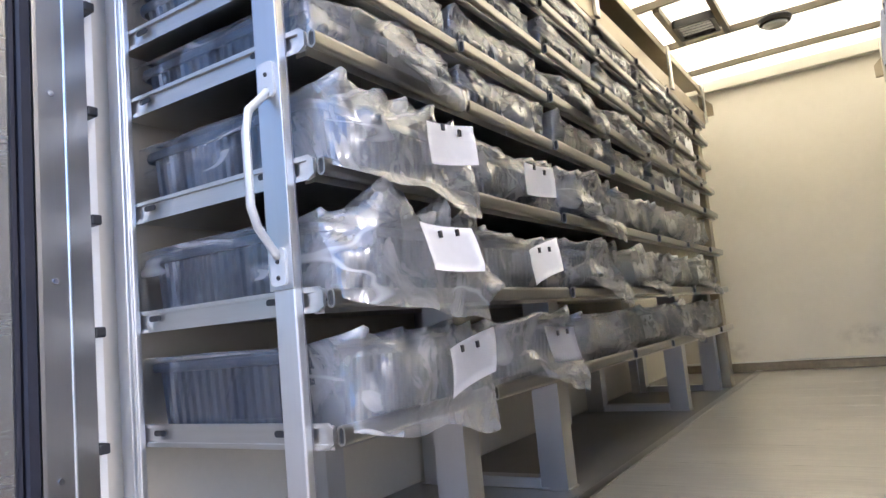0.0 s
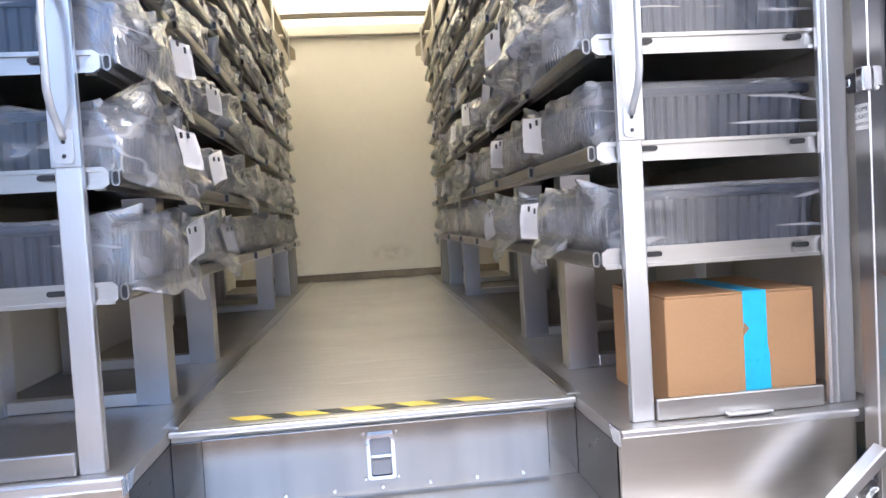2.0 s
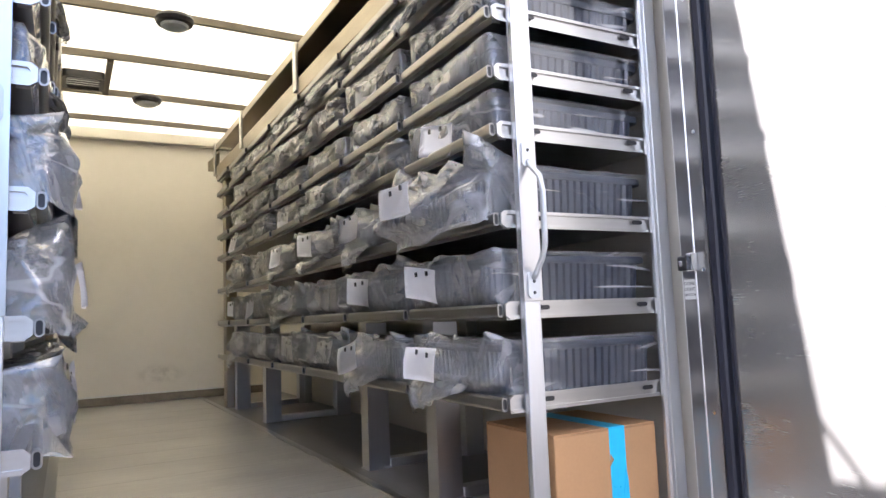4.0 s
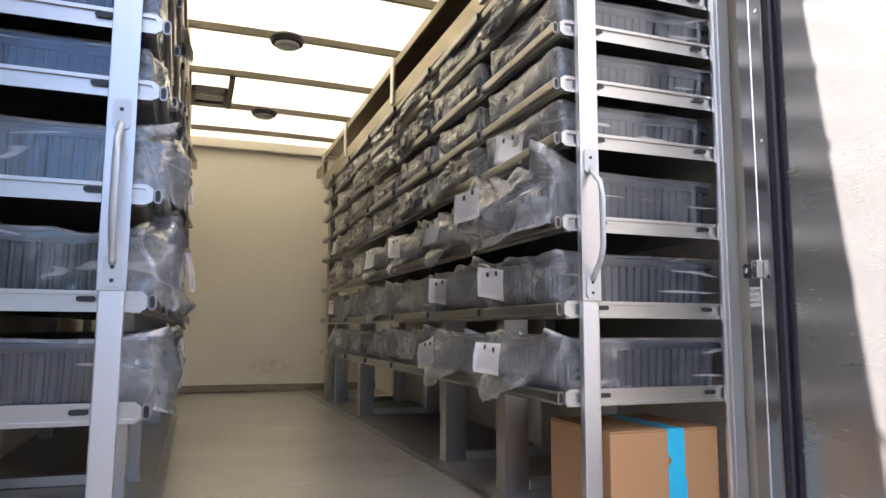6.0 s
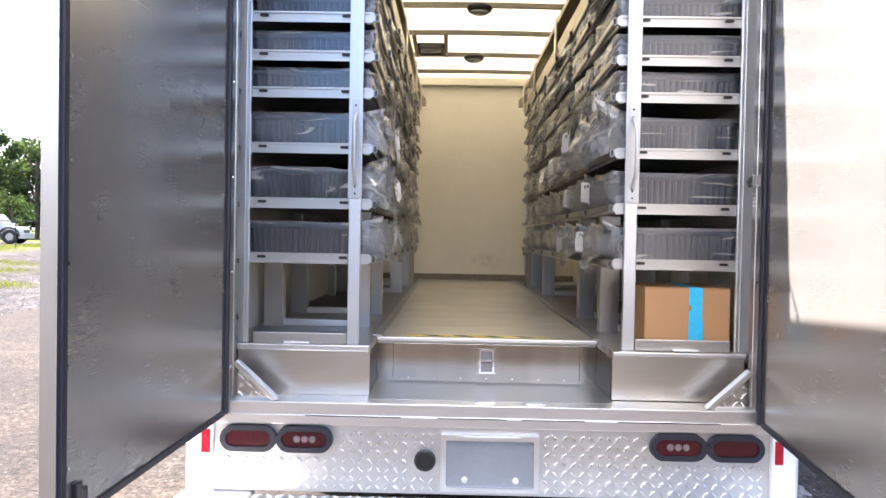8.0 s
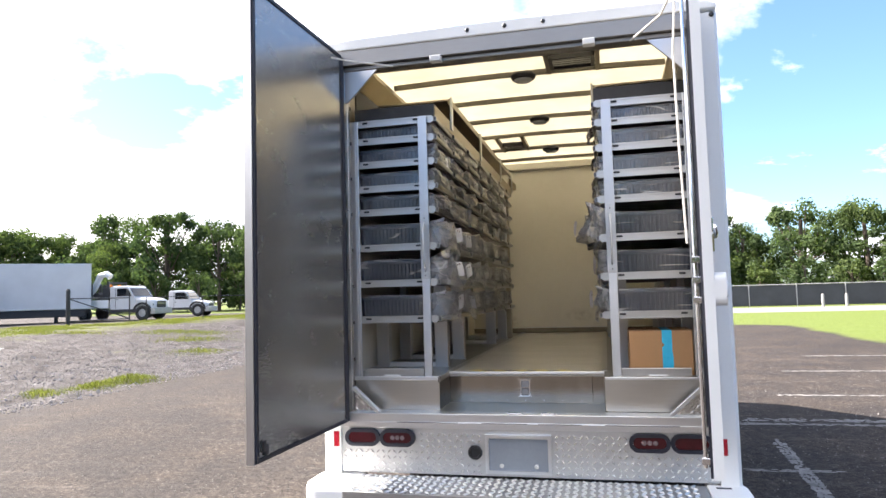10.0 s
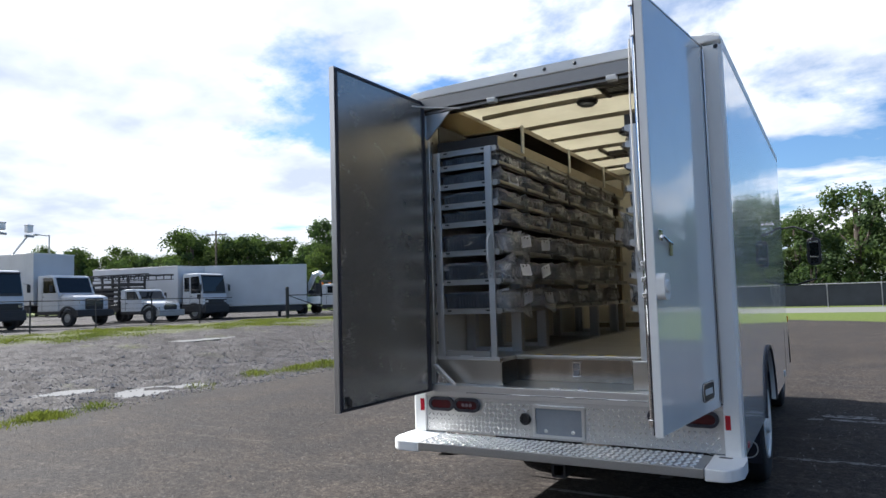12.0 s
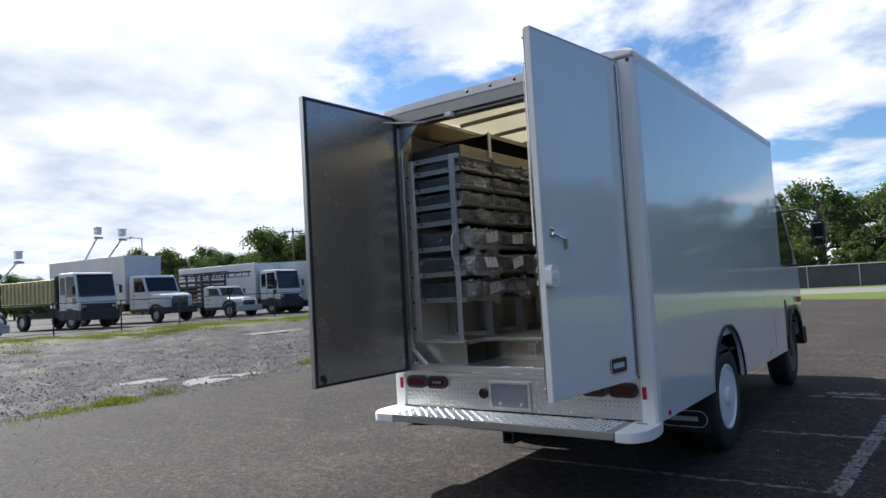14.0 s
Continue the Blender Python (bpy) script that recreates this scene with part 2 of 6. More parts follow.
def bulkhead():
    """Cream liner with a few hand-sized grey scuffs low on it."""
    n = Nodes("scuffed_cream_bulkhead")
    c = n.coords()
    cloud = n.ramp(n.noise(1.2, 5.0), 0.3, 0.7, (0.62, 0.592, 0.525), (0.69, 0.66, 0.59))
    col = n.mix(n.ramp(n.noise(22.0, 4.0), 0.35, 0.7), cloud, n.mix(1.0, cloud, (0.98, 0.978, 0.97), "MULTIPLY"))
    rub = n.ramp(n.noise(16.0, 5.0, 0.7, c), 0.40, 0.62)
    for x, z, wide in ((0.17, 1.19, 5.0), (0.75, 1.28, 8.0), (-0.55, 1.14, 7.0)):
        at = n.node("ShaderNodeMapping")
        at.inputs["Location"].default_value = (-x * wide, 0.0, -z * wide * 2.2)
        at.inputs["Scale"].default_value = (wide, 0.0, wide * 2.2)
        n.t.links.new(c, at.inputs["Vector"])
        ball = n.node("ShaderNodeTexGradient")
        ball.gradient_type = "SPHERICAL"
        n.t.links.new(at.outputs[0], ball.inputs["Vector"])
        col = n.mix(n.math("MULTIPLY", n.ramp(ball.outputs["Fac"], 0.1, 0.7), n.math("MULTIPLY", rub, 0.55)), col, (0.36, 0.335, 0.29))
    return n.principled(Base_Color=col, Roughness=0.45, Normal=n.bump(n.noise(60.0, 3.0), 0.02, 0.004))


BULKHEAD = bulkhead()


def window_glass():
    n = Nodes("tinted_window_glass")
    return n.principled(Base_Color=(0.008, 0.010, 0.012), Roughness=0.06, Specular_IOR_Level=0.45)


def roof_skin():
    """Fibreglass roof sheet: daylight soaks through it."""
    n = Nodes("translucent_roof_sheet")
    v = n.noise(2.4, 5.0)
    v2 = n.noise(11.0, 4.0)
    col = n.mix(n.ramp(n.mix(0.4, v, v2), 0.3, 0.7), (0.56, 0.525, 0.425), (0.70, 0.665, 0.55))
    d = n.node("ShaderNodeBsdfDiffuse", Color=(0.72, 0.70, 0.62))
    tr = n.node("ShaderNodeBsdfTranslucent", Color=col)
    m = n.node("ShaderNodeMixShader")
    m.inputs[0].default_value = 0.68
    n.t.links.new(d.outputs[0], m.inputs[1])
    n.t.links.new(tr.outputs[0], m.inputs[2])
    n.t.links.new(m.outputs[0], n.out.inputs["Surface"])
    return n.mat


def film(name, lo, hi, gloss_k, rough):
    """Clear polythene: mostly see-through, milky where it bunches, sharp glints on the creases."""
    n = Nodes(name)
    # every bag starts at its own place in the pattern
    info = n.node("ShaderNodeObjectInfo")
    spread = n.node("ShaderNodeCombineXYZ", X=n.math("MULTIPLY", info.outputs["Random"], 17.0), Y=n.math("MULTIPLY", info.outputs["Random"], 31.0), Z=n.math("MULTIPLY", info.outputs["Random"], 23.0))

    def own(vector):
        add = n.node("ShaderNodeVectorMath")
        add.operation = "ADD"
        n.t.links.new(vector, add.inputs[0])
        n.t.links.new(spread.outputs[0], add.inputs[1])
        return add.outputs[0]

    warp = n.noise(7.0, 3.0, 0.5, own(n.coords()))
    vec = n.node("ShaderNodeVectorMath")
    vec.operation = "ADD"
    n.t.links.new(n.coords((1.0, 1.0, 0.75)), vec.inputs[0])
    n.t.links.new(n.mix(1.0, warp, (0.22, 0.22, 0.22), "MULTIPLY"), vec.inputs[1])
    cell = n.node("ShaderNodeTexVoronoi", Scale=13.0)
    cell.feature = "F1"
    n.t.links.new(vec.outputs[0], cell.inputs["Vector"])
    fine = n.node("ShaderNodeTexVoronoi", Scale=42.0)
    n.t.links.new(vec.outputs[0], fine.inputs["Vector"])
    height = n.math("ADD", cell.outputs["Distance"], n.math("MULTIPLY", fine.outputs["Distance"], 0.35))
    bump = n.bump(height, gloss_k, 0.016)
    milk = n.ramp(n.noise(9.0, 6.0, 0.65, own(n.coords()), 1.2), 0.36, 0.72, (lo, lo, lo), (hi, hi, hi))
    # highlights on long slanting creases, painted in as pale lines
    slant = n.node("ShaderNodeMapping")
    slant.inputs["Rotation"].default_value = (0, radians(42), 0)
    slant.inputs["Scale"].default_value = (0.9, 2.0, 5.5)
    n.t.links.new(n.coords(), slant.inputs["Vector"])
    line = n.math("ABSOLUTE", n.math("SUBTRACT", n.noise(2.2, 2.0, 0.4, own(slant.outputs[0])), 0.5))
    line = n.math("MULTIPLY", n.ramp(line, 0.004, 0.030, (0.60, 0.60, 0.60), (0, 0, 0)), n.ramp(n.noise(5.0, 2.0, 0.5, own(n.coords())), 0.40, 0.58))
    milk = n.math("MAXIMUM", milk, line)
    # whiter along sharp creases
    crease = n.node("ShaderNodeNewGeometry").outputs["Pointiness"]
    milk = n.math("MAXIMUM", milk, n.ramp(crease, 0.515, 0.60, (0, 0, 0), (0.42, 0.42, 0.42)))
    clear = n.node("ShaderNodeBsdfTransparent", Color=(0.96, 0.97, 0.98))
    haze = n.node("ShaderNodeBsdfDiffuse", Color=(0.82, 0.83, 0.85), Normal=bump)
    back = n.node("ShaderNodeBsdfTranslucent", Color=(0.82, 0.83, 0.85), Normal=bump)
    both = n.node("ShaderNodeMixShader")
    both.inputs[0].default_value = 0.4
    n.t.links.new(haze.outputs[0], both.inputs[1])
    n.t.links.new(back.outputs[0], both.inputs[2])
    gloss = n.node("ShaderNodeBsdfGlossy", Color=(0.97, 0.98, 1.0), Roughness=rough, Normal=bump)
    lw = n.node("ShaderNodeFresnel", IOR=1.6, Normal=bump)
    m1 = n.node("ShaderNodeMixShader")
    n.t.links.new(milk, m1.inputs[0])
    n.t.links.new(clear.outputs[0], m1.inputs[1])
    n.t.links.new(both.outputs[0], m1.inputs[2])
    m2 = n.node("ShaderNodeMixShader")
    n.t.links.new(n.math("ADD", n.math("MULTIPLY", lw.outputs[0], 1.0), 0.03, True), m2.inputs[0])
    n.t.links.new(m1.outputs[0], m2.inputs[1])
    n.t.links.new(gloss.outputs[0], m2.inputs[2])
    n.t.links.new(m2.outputs[0], n.out.inputs["Surface"])
    return n.mat


def leaf(name, a, b):
    n = Nodes(name)
    info = n.node("ShaderNodeNewGeometry")
    col = n.mix(info.outputs["Random Per Island"], a, b)
    col = n.mix(n.ramp(n.noise(0.35, 3.0), 0.35, 0.65), col, n.mix(1.0, col, (1.25, 1.15, 0.85), "MULTIPLY"))
    d = n.node("ShaderNodeBsdfDiffuse", Color=col)
    tr = n.node("ShaderNodeBsdfTranslucent", Color=n.mix(1.0, col, (1.0, 1.15, 0.6), "MULTIPLY"))
    m = n.node("ShaderNodeMixShader")
    m.inputs[0].default_value = 0.38
    n.t.links.new(d.outputs[0], m.inputs[1])
    n.t.links.new(tr.outputs[0], m.inputs[2])
    n.t.links.new(m.outputs[0], n.out.inputs["Surface"])
    return n.mat


def ground_mat():
    """Worn asphalt; gravel, mud and grass beyond its broken edge, lawn and road at the far side."""
    n = Nodes("asphalt_gravel_and_grass")
    c = n.coords()
    sep = n.node("ShaderNodeSeparateXYZ")
    n.t.links.new(c, sep.inputs[0])
    X, Y = sep.outputs[0], sep.outputs[1]
    big = n.noise(0.22, 4.0)
    mid = n.noise(1.3, 6.0, 0.65)
    fine = n.noise(38.0, 4.0, 0.7)
    grit = n.noise(150.0, 2.0, 0.6)
    wob = n.math("MULTIPLY", n.math("SUBTRACT", n.noise(0.45, 5.0, 0.6), 0.5), 3.2)
    asphalt = n.mix(n.ramp(n.mix(0.45, fine, grit), 0.40, 0.62), (0.0122, 0.0104, 0.0092), (0.082, 0.0715, 0.0635))
    asphalt = n.mix(n.ramp(n.noise(70.0, 2.0, 0.5), 0.66, 0.74), asphalt, (0.14, 0.13, 0.12))
    turned = n.node("ShaderNodeMapping")
    turned.inputs["Rotation"].default_value = (0, 0, radians(-64))
    turned.inputs["Scale"].default_value = (0.35, 3.6, 1)
    n.t.links.new(c, turned.inputs["Vector"])
    scuff = n.math("MULTIPLY", n.ramp(n.noise(1.6, 5.0, 0.6, turned.outputs[0]), 0.55, 0.68), n.ramp(n.noise(9.0, 4.0, 0.7), 0.42, 0.62))
    asphalt = n.mix(n.math("MULTIPLY", scuff, 0.55), asphalt, (0.12, 0.11, 0.102))
    # single chippings stand out of the binder
    chip = n.node("ShaderNodeTexVoronoi", Scale=48.0)
    n.t.links.new(c, chip.inputs["Vector"])
    chip_tone = n.node("ShaderNodeSeparateColor")
    n.t.links.new(chip.outputs["Color"], chip_tone.inputs[0])
    asphalt = n.mix(n.math("MULTIPLY", n.ramp(chip_tone.outputs[1], 0.80, 0.96), n.ramp(chip.outputs["Distance"], 0.2, 0.45, (0.8, 0.8, 0.8), (0, 0, 0))), asphalt, (0.16, 0.148, 0.138))
    asphalt = n.mix(n.ramp(chip_tone.outputs[2], 0.0, 0.35, (0.6, 0.6, 0.6), (0, 0, 0)), asphalt, n.mix(1.0, asphalt, (0.5, 0.5, 0.5), "MULTIPLY"))
    asphalt = n.mix(n.ramp(mid, 0.42, 0.70), n.mix(1.0, asphalt, (0.85, 0.84, 0.84), "MULTIPLY"), n.mix(1.0, asphalt, (1.50, 1.40, 1.28), "MULTIPLY"))
    asphalt = n.mix(n.ramp(n.noise(13.0, 5.0, 0.75), 0.40, 0.60), n.mix(1.0, asphalt, (0.55, 0.55, 0.56), "MULTIPLY"), n.mix(1.0, asphalt, (1.22, 1.21, 1.19), "MULTIPLY"))
    asphalt = n.mix(n.ramp(big, 0.4, 0.7), asphalt, n.mix(1.0, asphalt, (0.75, 0.75, 0.76), "MULTIPLY"))
    gravel = n.mix(n.ramp(n.noise(17.0, 5.0, 0.75), 0.38, 0.66), (0.021, 0.0187, 0.0182), (0.096, 0.087, 0.0845))
    # single stones, pale and dark, and patches of bare mud between them
    cobble = n.node("ShaderNodeTexVoronoi", Scale=11.0)
    pebble = n.node("ShaderNodeTexVoronoi", Scale=27.0)
    for tex, lo, hi, k in ((cobble, 0.55, 0.9, 0.40), (pebble, 0.45, 0.95, 0.85)):
        n.t.links.new(c, tex.inputs["Vector"])
        one = n.node("ShaderNodeSeparateColor")
        n.t.links.new(tex.outputs["Color"], one.inputs[0])
        pale = n.math("MULTIPLY", n.ramp(one.outputs[0], lo, hi), n.ramp(tex.outputs["Distance"], 0.25, 0.5, (k, k, k), (0, 0, 0)))
        gravel = n.mix(pale, gravel, (0.26, 0.243, 0.236))
    gravel = n.mix(n.ramp(n.noise(1.9, 6.0, 0.75), 0.46, 0.58), gravel, n.mix(1.0, gravel, (0.42, 0.39, 0.37), "MULTIPLY"))
    gravel = n.mix(n.ramp(mid, 0.4, 0.7), gravel, n.mix(1.0, gravel, (0.62, 0.58, 0.55), "MULTIPLY"))
    grass = n.mix(n.ramp(n.noise(6.0, 5.0, 0.7), 0.3, 0.7), (0.055, 0.066, 0.018), (0.125, 0.13, 0.044))
    road = n.mix(fine, (0.13, 0.135, 0.12), (0.20, 0.20, 0.18))

    def step(v, at, width):
        return n.math("MULTIPLY", n.math("SUBTRACT", v, at), 1.0 / width, True)

    xw = n.math("ADD", X, wob)
    is_gravel = step(n.math("MULTIPLY", xw, -1.0), 7.4, 0.5)
    # two ragged grass strips along the gravel
    g1 = n.math("MULTIPLY", step(n.math("MULTIPLY", xw, -1.0), 19.3, 1.2), n.math("SUBTRACT", 1.0, step(n.math("MULTIPLY", xw, -1.0), 25.0, 1.5)))
    g1 = n.math("MULTIPLY", g1, n.ramp(n.mix(0.4, n.noise(0.9, 5.0, 0.65), n.noise(7.0, 4.0, 0.7)), 0.38, 0.56, (0.15, 0.15, 0.15), (1, 1, 1)))
    g2 = n.math("MULTIPLY", n.math("MULTIPLY", is_gravel, n.ramp(n.noise(0.5, 4.0), 0.60, 0.68)), n.ramp(n.noise(9.0, 4.0, 0.7), 0.45, 0.62))
    yw = n.math("ADD", Y, n.math("ADD", n.math("MULTIPLY", X, 0.75), n.math("MULTIPLY", wob, 0.7)))
    lawn = n.math("MAXIMUM", step(yw, 28.4, 0.6), n.math("MULTIPLY", step(n.math("ADD", X, n.math("MULTIPLY", wob, 0.3)), 6.7, 0.4), step(Y, 14.5, 0.6)))
    lawn = n.math("MULTIPLY", lawn, n.math("GREATER_THAN", X, -6.0))
    road_on = n.math("MULTIPLY", step(Y, 37.0, 0.3), n.math("SUBTRACT", 1.0, step(Y, 46.7, 0.3)))
    road_on = n.math("MULTIPLY", road_on, n.math("GREATER_THAN", X, -14.0))
    far = step(Y, 46.7, 1.0)
    col = n.mix(is_gravel, asphalt, gravel)
    col = n.mix(n.math("MAXIMUM", g1, g2, True), col, grass)
    col = n.mix(n.math("MAXIMUM", lawn, far), col, n.mix(1.0, grass, (1.0, 1.2, 0.85), "MULTIPLY"))
    col = n.mix(road_on, col, road)
    relief = n.math("ADD", n.math("MULTIPLY", n.math("ADD", fine, n.math("MULTIPLY", n.math("MULTIPLY", n.noise(7.0, 6.0, 0.7), is_gravel), 2.0)), n.math("ADD", 0.35, is_gravel)), n.math("MULTIPLY", grit, 0.35))
    return n.principled(Base_Color=col, Roughness=n.math("SUBTRACT", n.math("ADD", 0.72, n.math("MULTIPLY", mid, 0.25)), n.math("MULTIPLY", is_gravel, n.ramp(n.noise(0.9, 4.0, 0.6), 0.50, 0.66, (0, 0, 0), (0.12, 0.12, 0.12)))), Specular_IOR_Level=0.14, Normal=n.bump(relief, 0.75, 0.014))


def puddle_mat():
    n = Nodes("muddy_water")
    return n.principled(Base_Color=(0.15, 0.142, 0.134), Specular_IOR_Level=0.6, Roughness=0.30, Normal=n.bump(n.noise(14.0, 3.0), 0.03, 0.01))


GLASS = window_glass()
ROOF = roof_skin()
FILM = film("taut_clear_polythene", 0.0, 0.10, 0.09, 0.10)
FILM_LOOSE = film("loose_crumpled_polythene", 0.14, 0.50, 0.24, 0.08)
LEAVES = [leaf("leaf_green", (0.046, 0.071, 0.037), (0.090, 0.126, 0.062)), leaf("leaf_dark_green", (0.040, 0.063, 0.036), (0.077, 0.111, 0.057)),
          leaf("leaf_yellow_green", (0.052, 0.078, 0.037), (0.098, 0.131, 0.061))]
GRASS = leaf("grass_blade", (0.085, 0.105, 0.032), (0.18, 0.19, 0.068))
BARK = plain("bark", (0.09, 0.07, 0.055), 0.9, 0.0, 0.3, 5.0, 0.4)
GROUND = ground_mat()
PUDDLE = puddle_mat()

# ---- building blocks ----
def mesh_of(bm, name, mat, smooth=False):
    bmesh.ops.recalc_face_normals(bm, faces=bm.faces[:])
    me = bpy.data.meshes.new(name)
    bm.to_mesh(me)
    bm.free()
    if smooth:
        for p in me.polygons:
            p.use_smooth = True
    me.materials.append(mat)
    return me


def part(name, bm, mat, parent, label="", smooth=False, m=None):
    """One mesh under a thing or under a part."""
    me = bm if isinstance(bm, bpy.types.Mesh) else mesh_of(bm, name, mat, smooth)
    ob = new(name, me)
    ob.parent = parent
    if m is not None:
        ob.matrix_basis = m
    if label:
        tagged(ob, label)
    return ob


def thing(name, label, category, at=(0, 0, 0), rz=0.0, group="", kind=""):
    ob = new(name)
    ob.empty_display_size = 0.05
    ob.matrix_basis = pose(*at, 0, 0, rz)
    return tagged(ob, label, category, group, kind)


def single(name, bm, mat, label, category, group="", kind="", smooth=False, m=None):
    ob = new(name, bm if isinstance(bm, bpy.types.Mesh) else mesh_of(bm, name, mat, smooth))
    if m is not None:
        ob.matrix_basis = m
    return tagged(ob, label, category, group, kind)


def box(*spans, bevel=0.0, bm=None, seg=2):
    """A block from x0, x1, y0, y1, z0, z1, with eased edges."""
    x0, x1, y0, y1, z0, z1 = spans
    own = bmesh.new()
    g = bmesh.ops.create_cube(own, size=1.0)
    for v in g["verts"]:
        v.co = Vector(((x0 + x1) / 2 + v.co.x * (x1 - x0), (y0 + y1) / 2 + v.co.y * (y1 - y0), (z0 + z1) / 2 + v.co.z * (z1 - z0)))
    if bevel > 0:
        bmesh.ops.bevel(own, geom=own.edges[:], offset=bevel, segments=seg, profile=0.5, affect="EDGES")
    return join(bm, own)


def join(bm, own):
    """Adds own to bm, or is own where there is no bm yet."""
    if bm is None:
        return own
    me = bpy.data.meshes.new("tmp")
    own.to_mesh(me)
    own.free()
    bm.from_mesh(me)
    bpy.data.meshes.remove(me)
    return bm


AXES = {"x": Matrix(((0, 0, 1, 0), (1, 0, 0, 0), (0, 1, 0, 0), (0, 0, 0, 1))), "y": Matrix(((1, 0, 0, 0), (0, 0, 1, 0), (0, 1, 0, 0), (0, 0, 0, 1))), "z": Matrix.Identity(4)}


def prism(outline, axis, a, b, bm=None, bevel=0.0):
    """An outline drawn across an axis and drawn out along it from a to b: (y, z) for x, (x, z) for y, (x, y) for z."""
    own = bmesh.new()
    m = AXES[axis]
    lo = [own.verts.new(m @ Vector((u, v, a))) for u, v in outline]
    hi = [own.verts.new(m @ Vector((u, v, b))) for u, v in outline]
    own.faces.new(lo)
    own.faces.new(hi)
    k = len(outline)
    for i in range(k):
        own.faces.new((lo[i], lo[(i + 1) % k], hi[(i + 1) % k], hi[i]))
    if bevel > 0:
        bmesh.ops.bevel(own, geom=own.edges[:], offset=bevel, segments=2, profile=0.5, affect="EDGES")
    return join(bm, own)


def lathe(rings, centre, axis="z", seg=32, bm=None):
    """A turned body: rings of (radius, height along the axis)."""
    own = bmesh.new()
    m = Matrix.Translation(centre) @ AXES[axis]
    rows = []
    for r, h in rings:
        rows.append([own.verts.new(m @ Vector((r * math.cos(2 * math.pi * i / seg), r * math.sin(2 * math.pi * i / seg), h))) for i in range(seg)])
    for p, q in zip(rows, rows[1:]):
        for i in range(seg):
            own.faces.new((p[i], p[(i + 1) % seg], q[(i + 1) % seg], q[i]))
    own.faces.new(rows[0])
    own.faces.new(rows[-1])
    return join(bm, own)


def tube(points, r, bm=None, seg=8):
    """A round bar along points."""
    own = bmesh.new()
    pts = [Vector(p) for p in points]
    rows = []
    for i, p in enumerate(pts):
        d = (pts[min(i + 1, len(pts) - 1)] - pts[max(i - 1, 0)]).normalized()
        side = d.cross(Vector((0.31, 0.17, 0.93))).normalized()
        up = d.cross(side)
        rows.append([own.verts.new(p + r * (math.cos(2 * math.pi * k / seg) * side + math.sin(2 * math.pi * k / seg) * up)) for k in range(seg)])
    for a, b in zip(rows, rows[1:]):
        for k in range(seg):
            own.faces.new((a[k], a[(k + 1) % seg], b[(k + 1) % seg], b[k]))
    own.faces.new(rows[0])
    own.faces.new(rows[-1])
    return join(bm, own)


def stadium(w, h, r=None, n=6, cx=0.0, cy=0.0):
    """An outline with rounded corners."""
    r = min(w, h) / 2 if r is None else r
    out = []
    for sx, sy, a0 in ((1, 1, 0), (-1, 1, 90), (-1, -1, 180), (1, -1, 270)):
        for i in range(n + 1):
            a = radians(a0 + 90 * i / n)
            out.append((cx + sx * (w / 2 - r) + r * math.cos(a), cy + sy * (h / 2 - r) + r * math.sin(a)))
    return out


def ring(outer, inner, axis, a, b, bm=None):
    """A frame between two outlines of as many points, drawn out from a to b."""
    own = bmesh.new()
    m = AXES[axis]
    loops = [[own.verts.new(m @ Vector((u, v, h))) for u, v in o] for o, h in ((outer, a), (outer, b), (inner, b), (inner, a))]
    k = len(outer)
    for p, q in zip(loops, loops[1:] + loops[:1]):
        for i in range(k):
            own.faces.new((p[i], p[(i + 1) % k], q[(i + 1) % k], q[i]))
    return join(bm, own)


def arc(c, r, a0, a1, n):
    return [(c[0] + r * math.cos(radians(a0 + (a1 - a0) * i / n)), c[1] + r * math.sin(radians(a0 + (a1 - a0) * i / n))) for i in range(n + 1)]


def arch(outer, inner, axis, a, b):
    """An open bow between two arcs that start at the same end."""
    return prism(outer + inner[::-1], axis, min(a, b), max(a, b))


# ---- the delivery truck: rear face at y = 0, nose towards +y ----
truck = thing("delivery_truck", "white box delivery truck with both rear doors open, parked on asphalt", "truck")


def roof_z(x, top=2.852):
    return top - 0.020 * (x / 1.0) ** 2


# outer side panels, with a wheel arch
for s in (-1, 1):
    outline = [(0.0625, 0.53), *arc((1.70, 0.53), 0.44, 180, 0, 20), (4.11, 0.53), (4.11, 2.80), (0.0625, 2.80)]
    part("side_panel", prism(outline, "x", s * 0.990, s * 1.02), WHITE, truck, "glossy white outer side panel")
    lip = arch(arc((1.70, 0.53), 0.462, 180, 0, 20), arc((1.70, 0.53), 0.440, 180, 0, 20), "x", s * 1.021, s * 1.034)
    part("wheel_arch_lip", lip, RUBBER, truck, "black rubber wheel arch lip")
    liner = box(s * 0.965, s * 0.988, 0.14, 3.98, 0.90, 2.80)
    part("wall_liner", liner, CREAM, truck, "cream inner wall liner")
    part("roof_edge_rail", prism([(s * 0.93, 2.80), (s * 1.0207, 2.742), (s * 1.0225, 2.80), (s * 1.008, 2.826), (s * 0.97, 2.838), (s * 0.93, 2.836)], "y", 0.02, 4.11), WHITE_GEL, truck, "rounded white roof edge")
    part("inner_top_rail", prism([(s * 0.963, 2.66), (s * 0.945, 2.66), (s * 0.86, 2.775), (s * 0.86, 2.80), (s * 0.963, 2.80)], "y", 0.16, 3.97), DULL_BROWN, truck, "weathered aluminium top rail")
part("front_wall", box(-0.963, 0.963, 3.985, 4.06, 0.90, 2.84), BULKHEAD, truck, "cream front bulkhead wall")
part("front_cornice", box(-0.86, 0.86, 3.93, 3.984, 2.775, 2.845, bevel=0.006), CREAM, truck, "pale cornice strip")
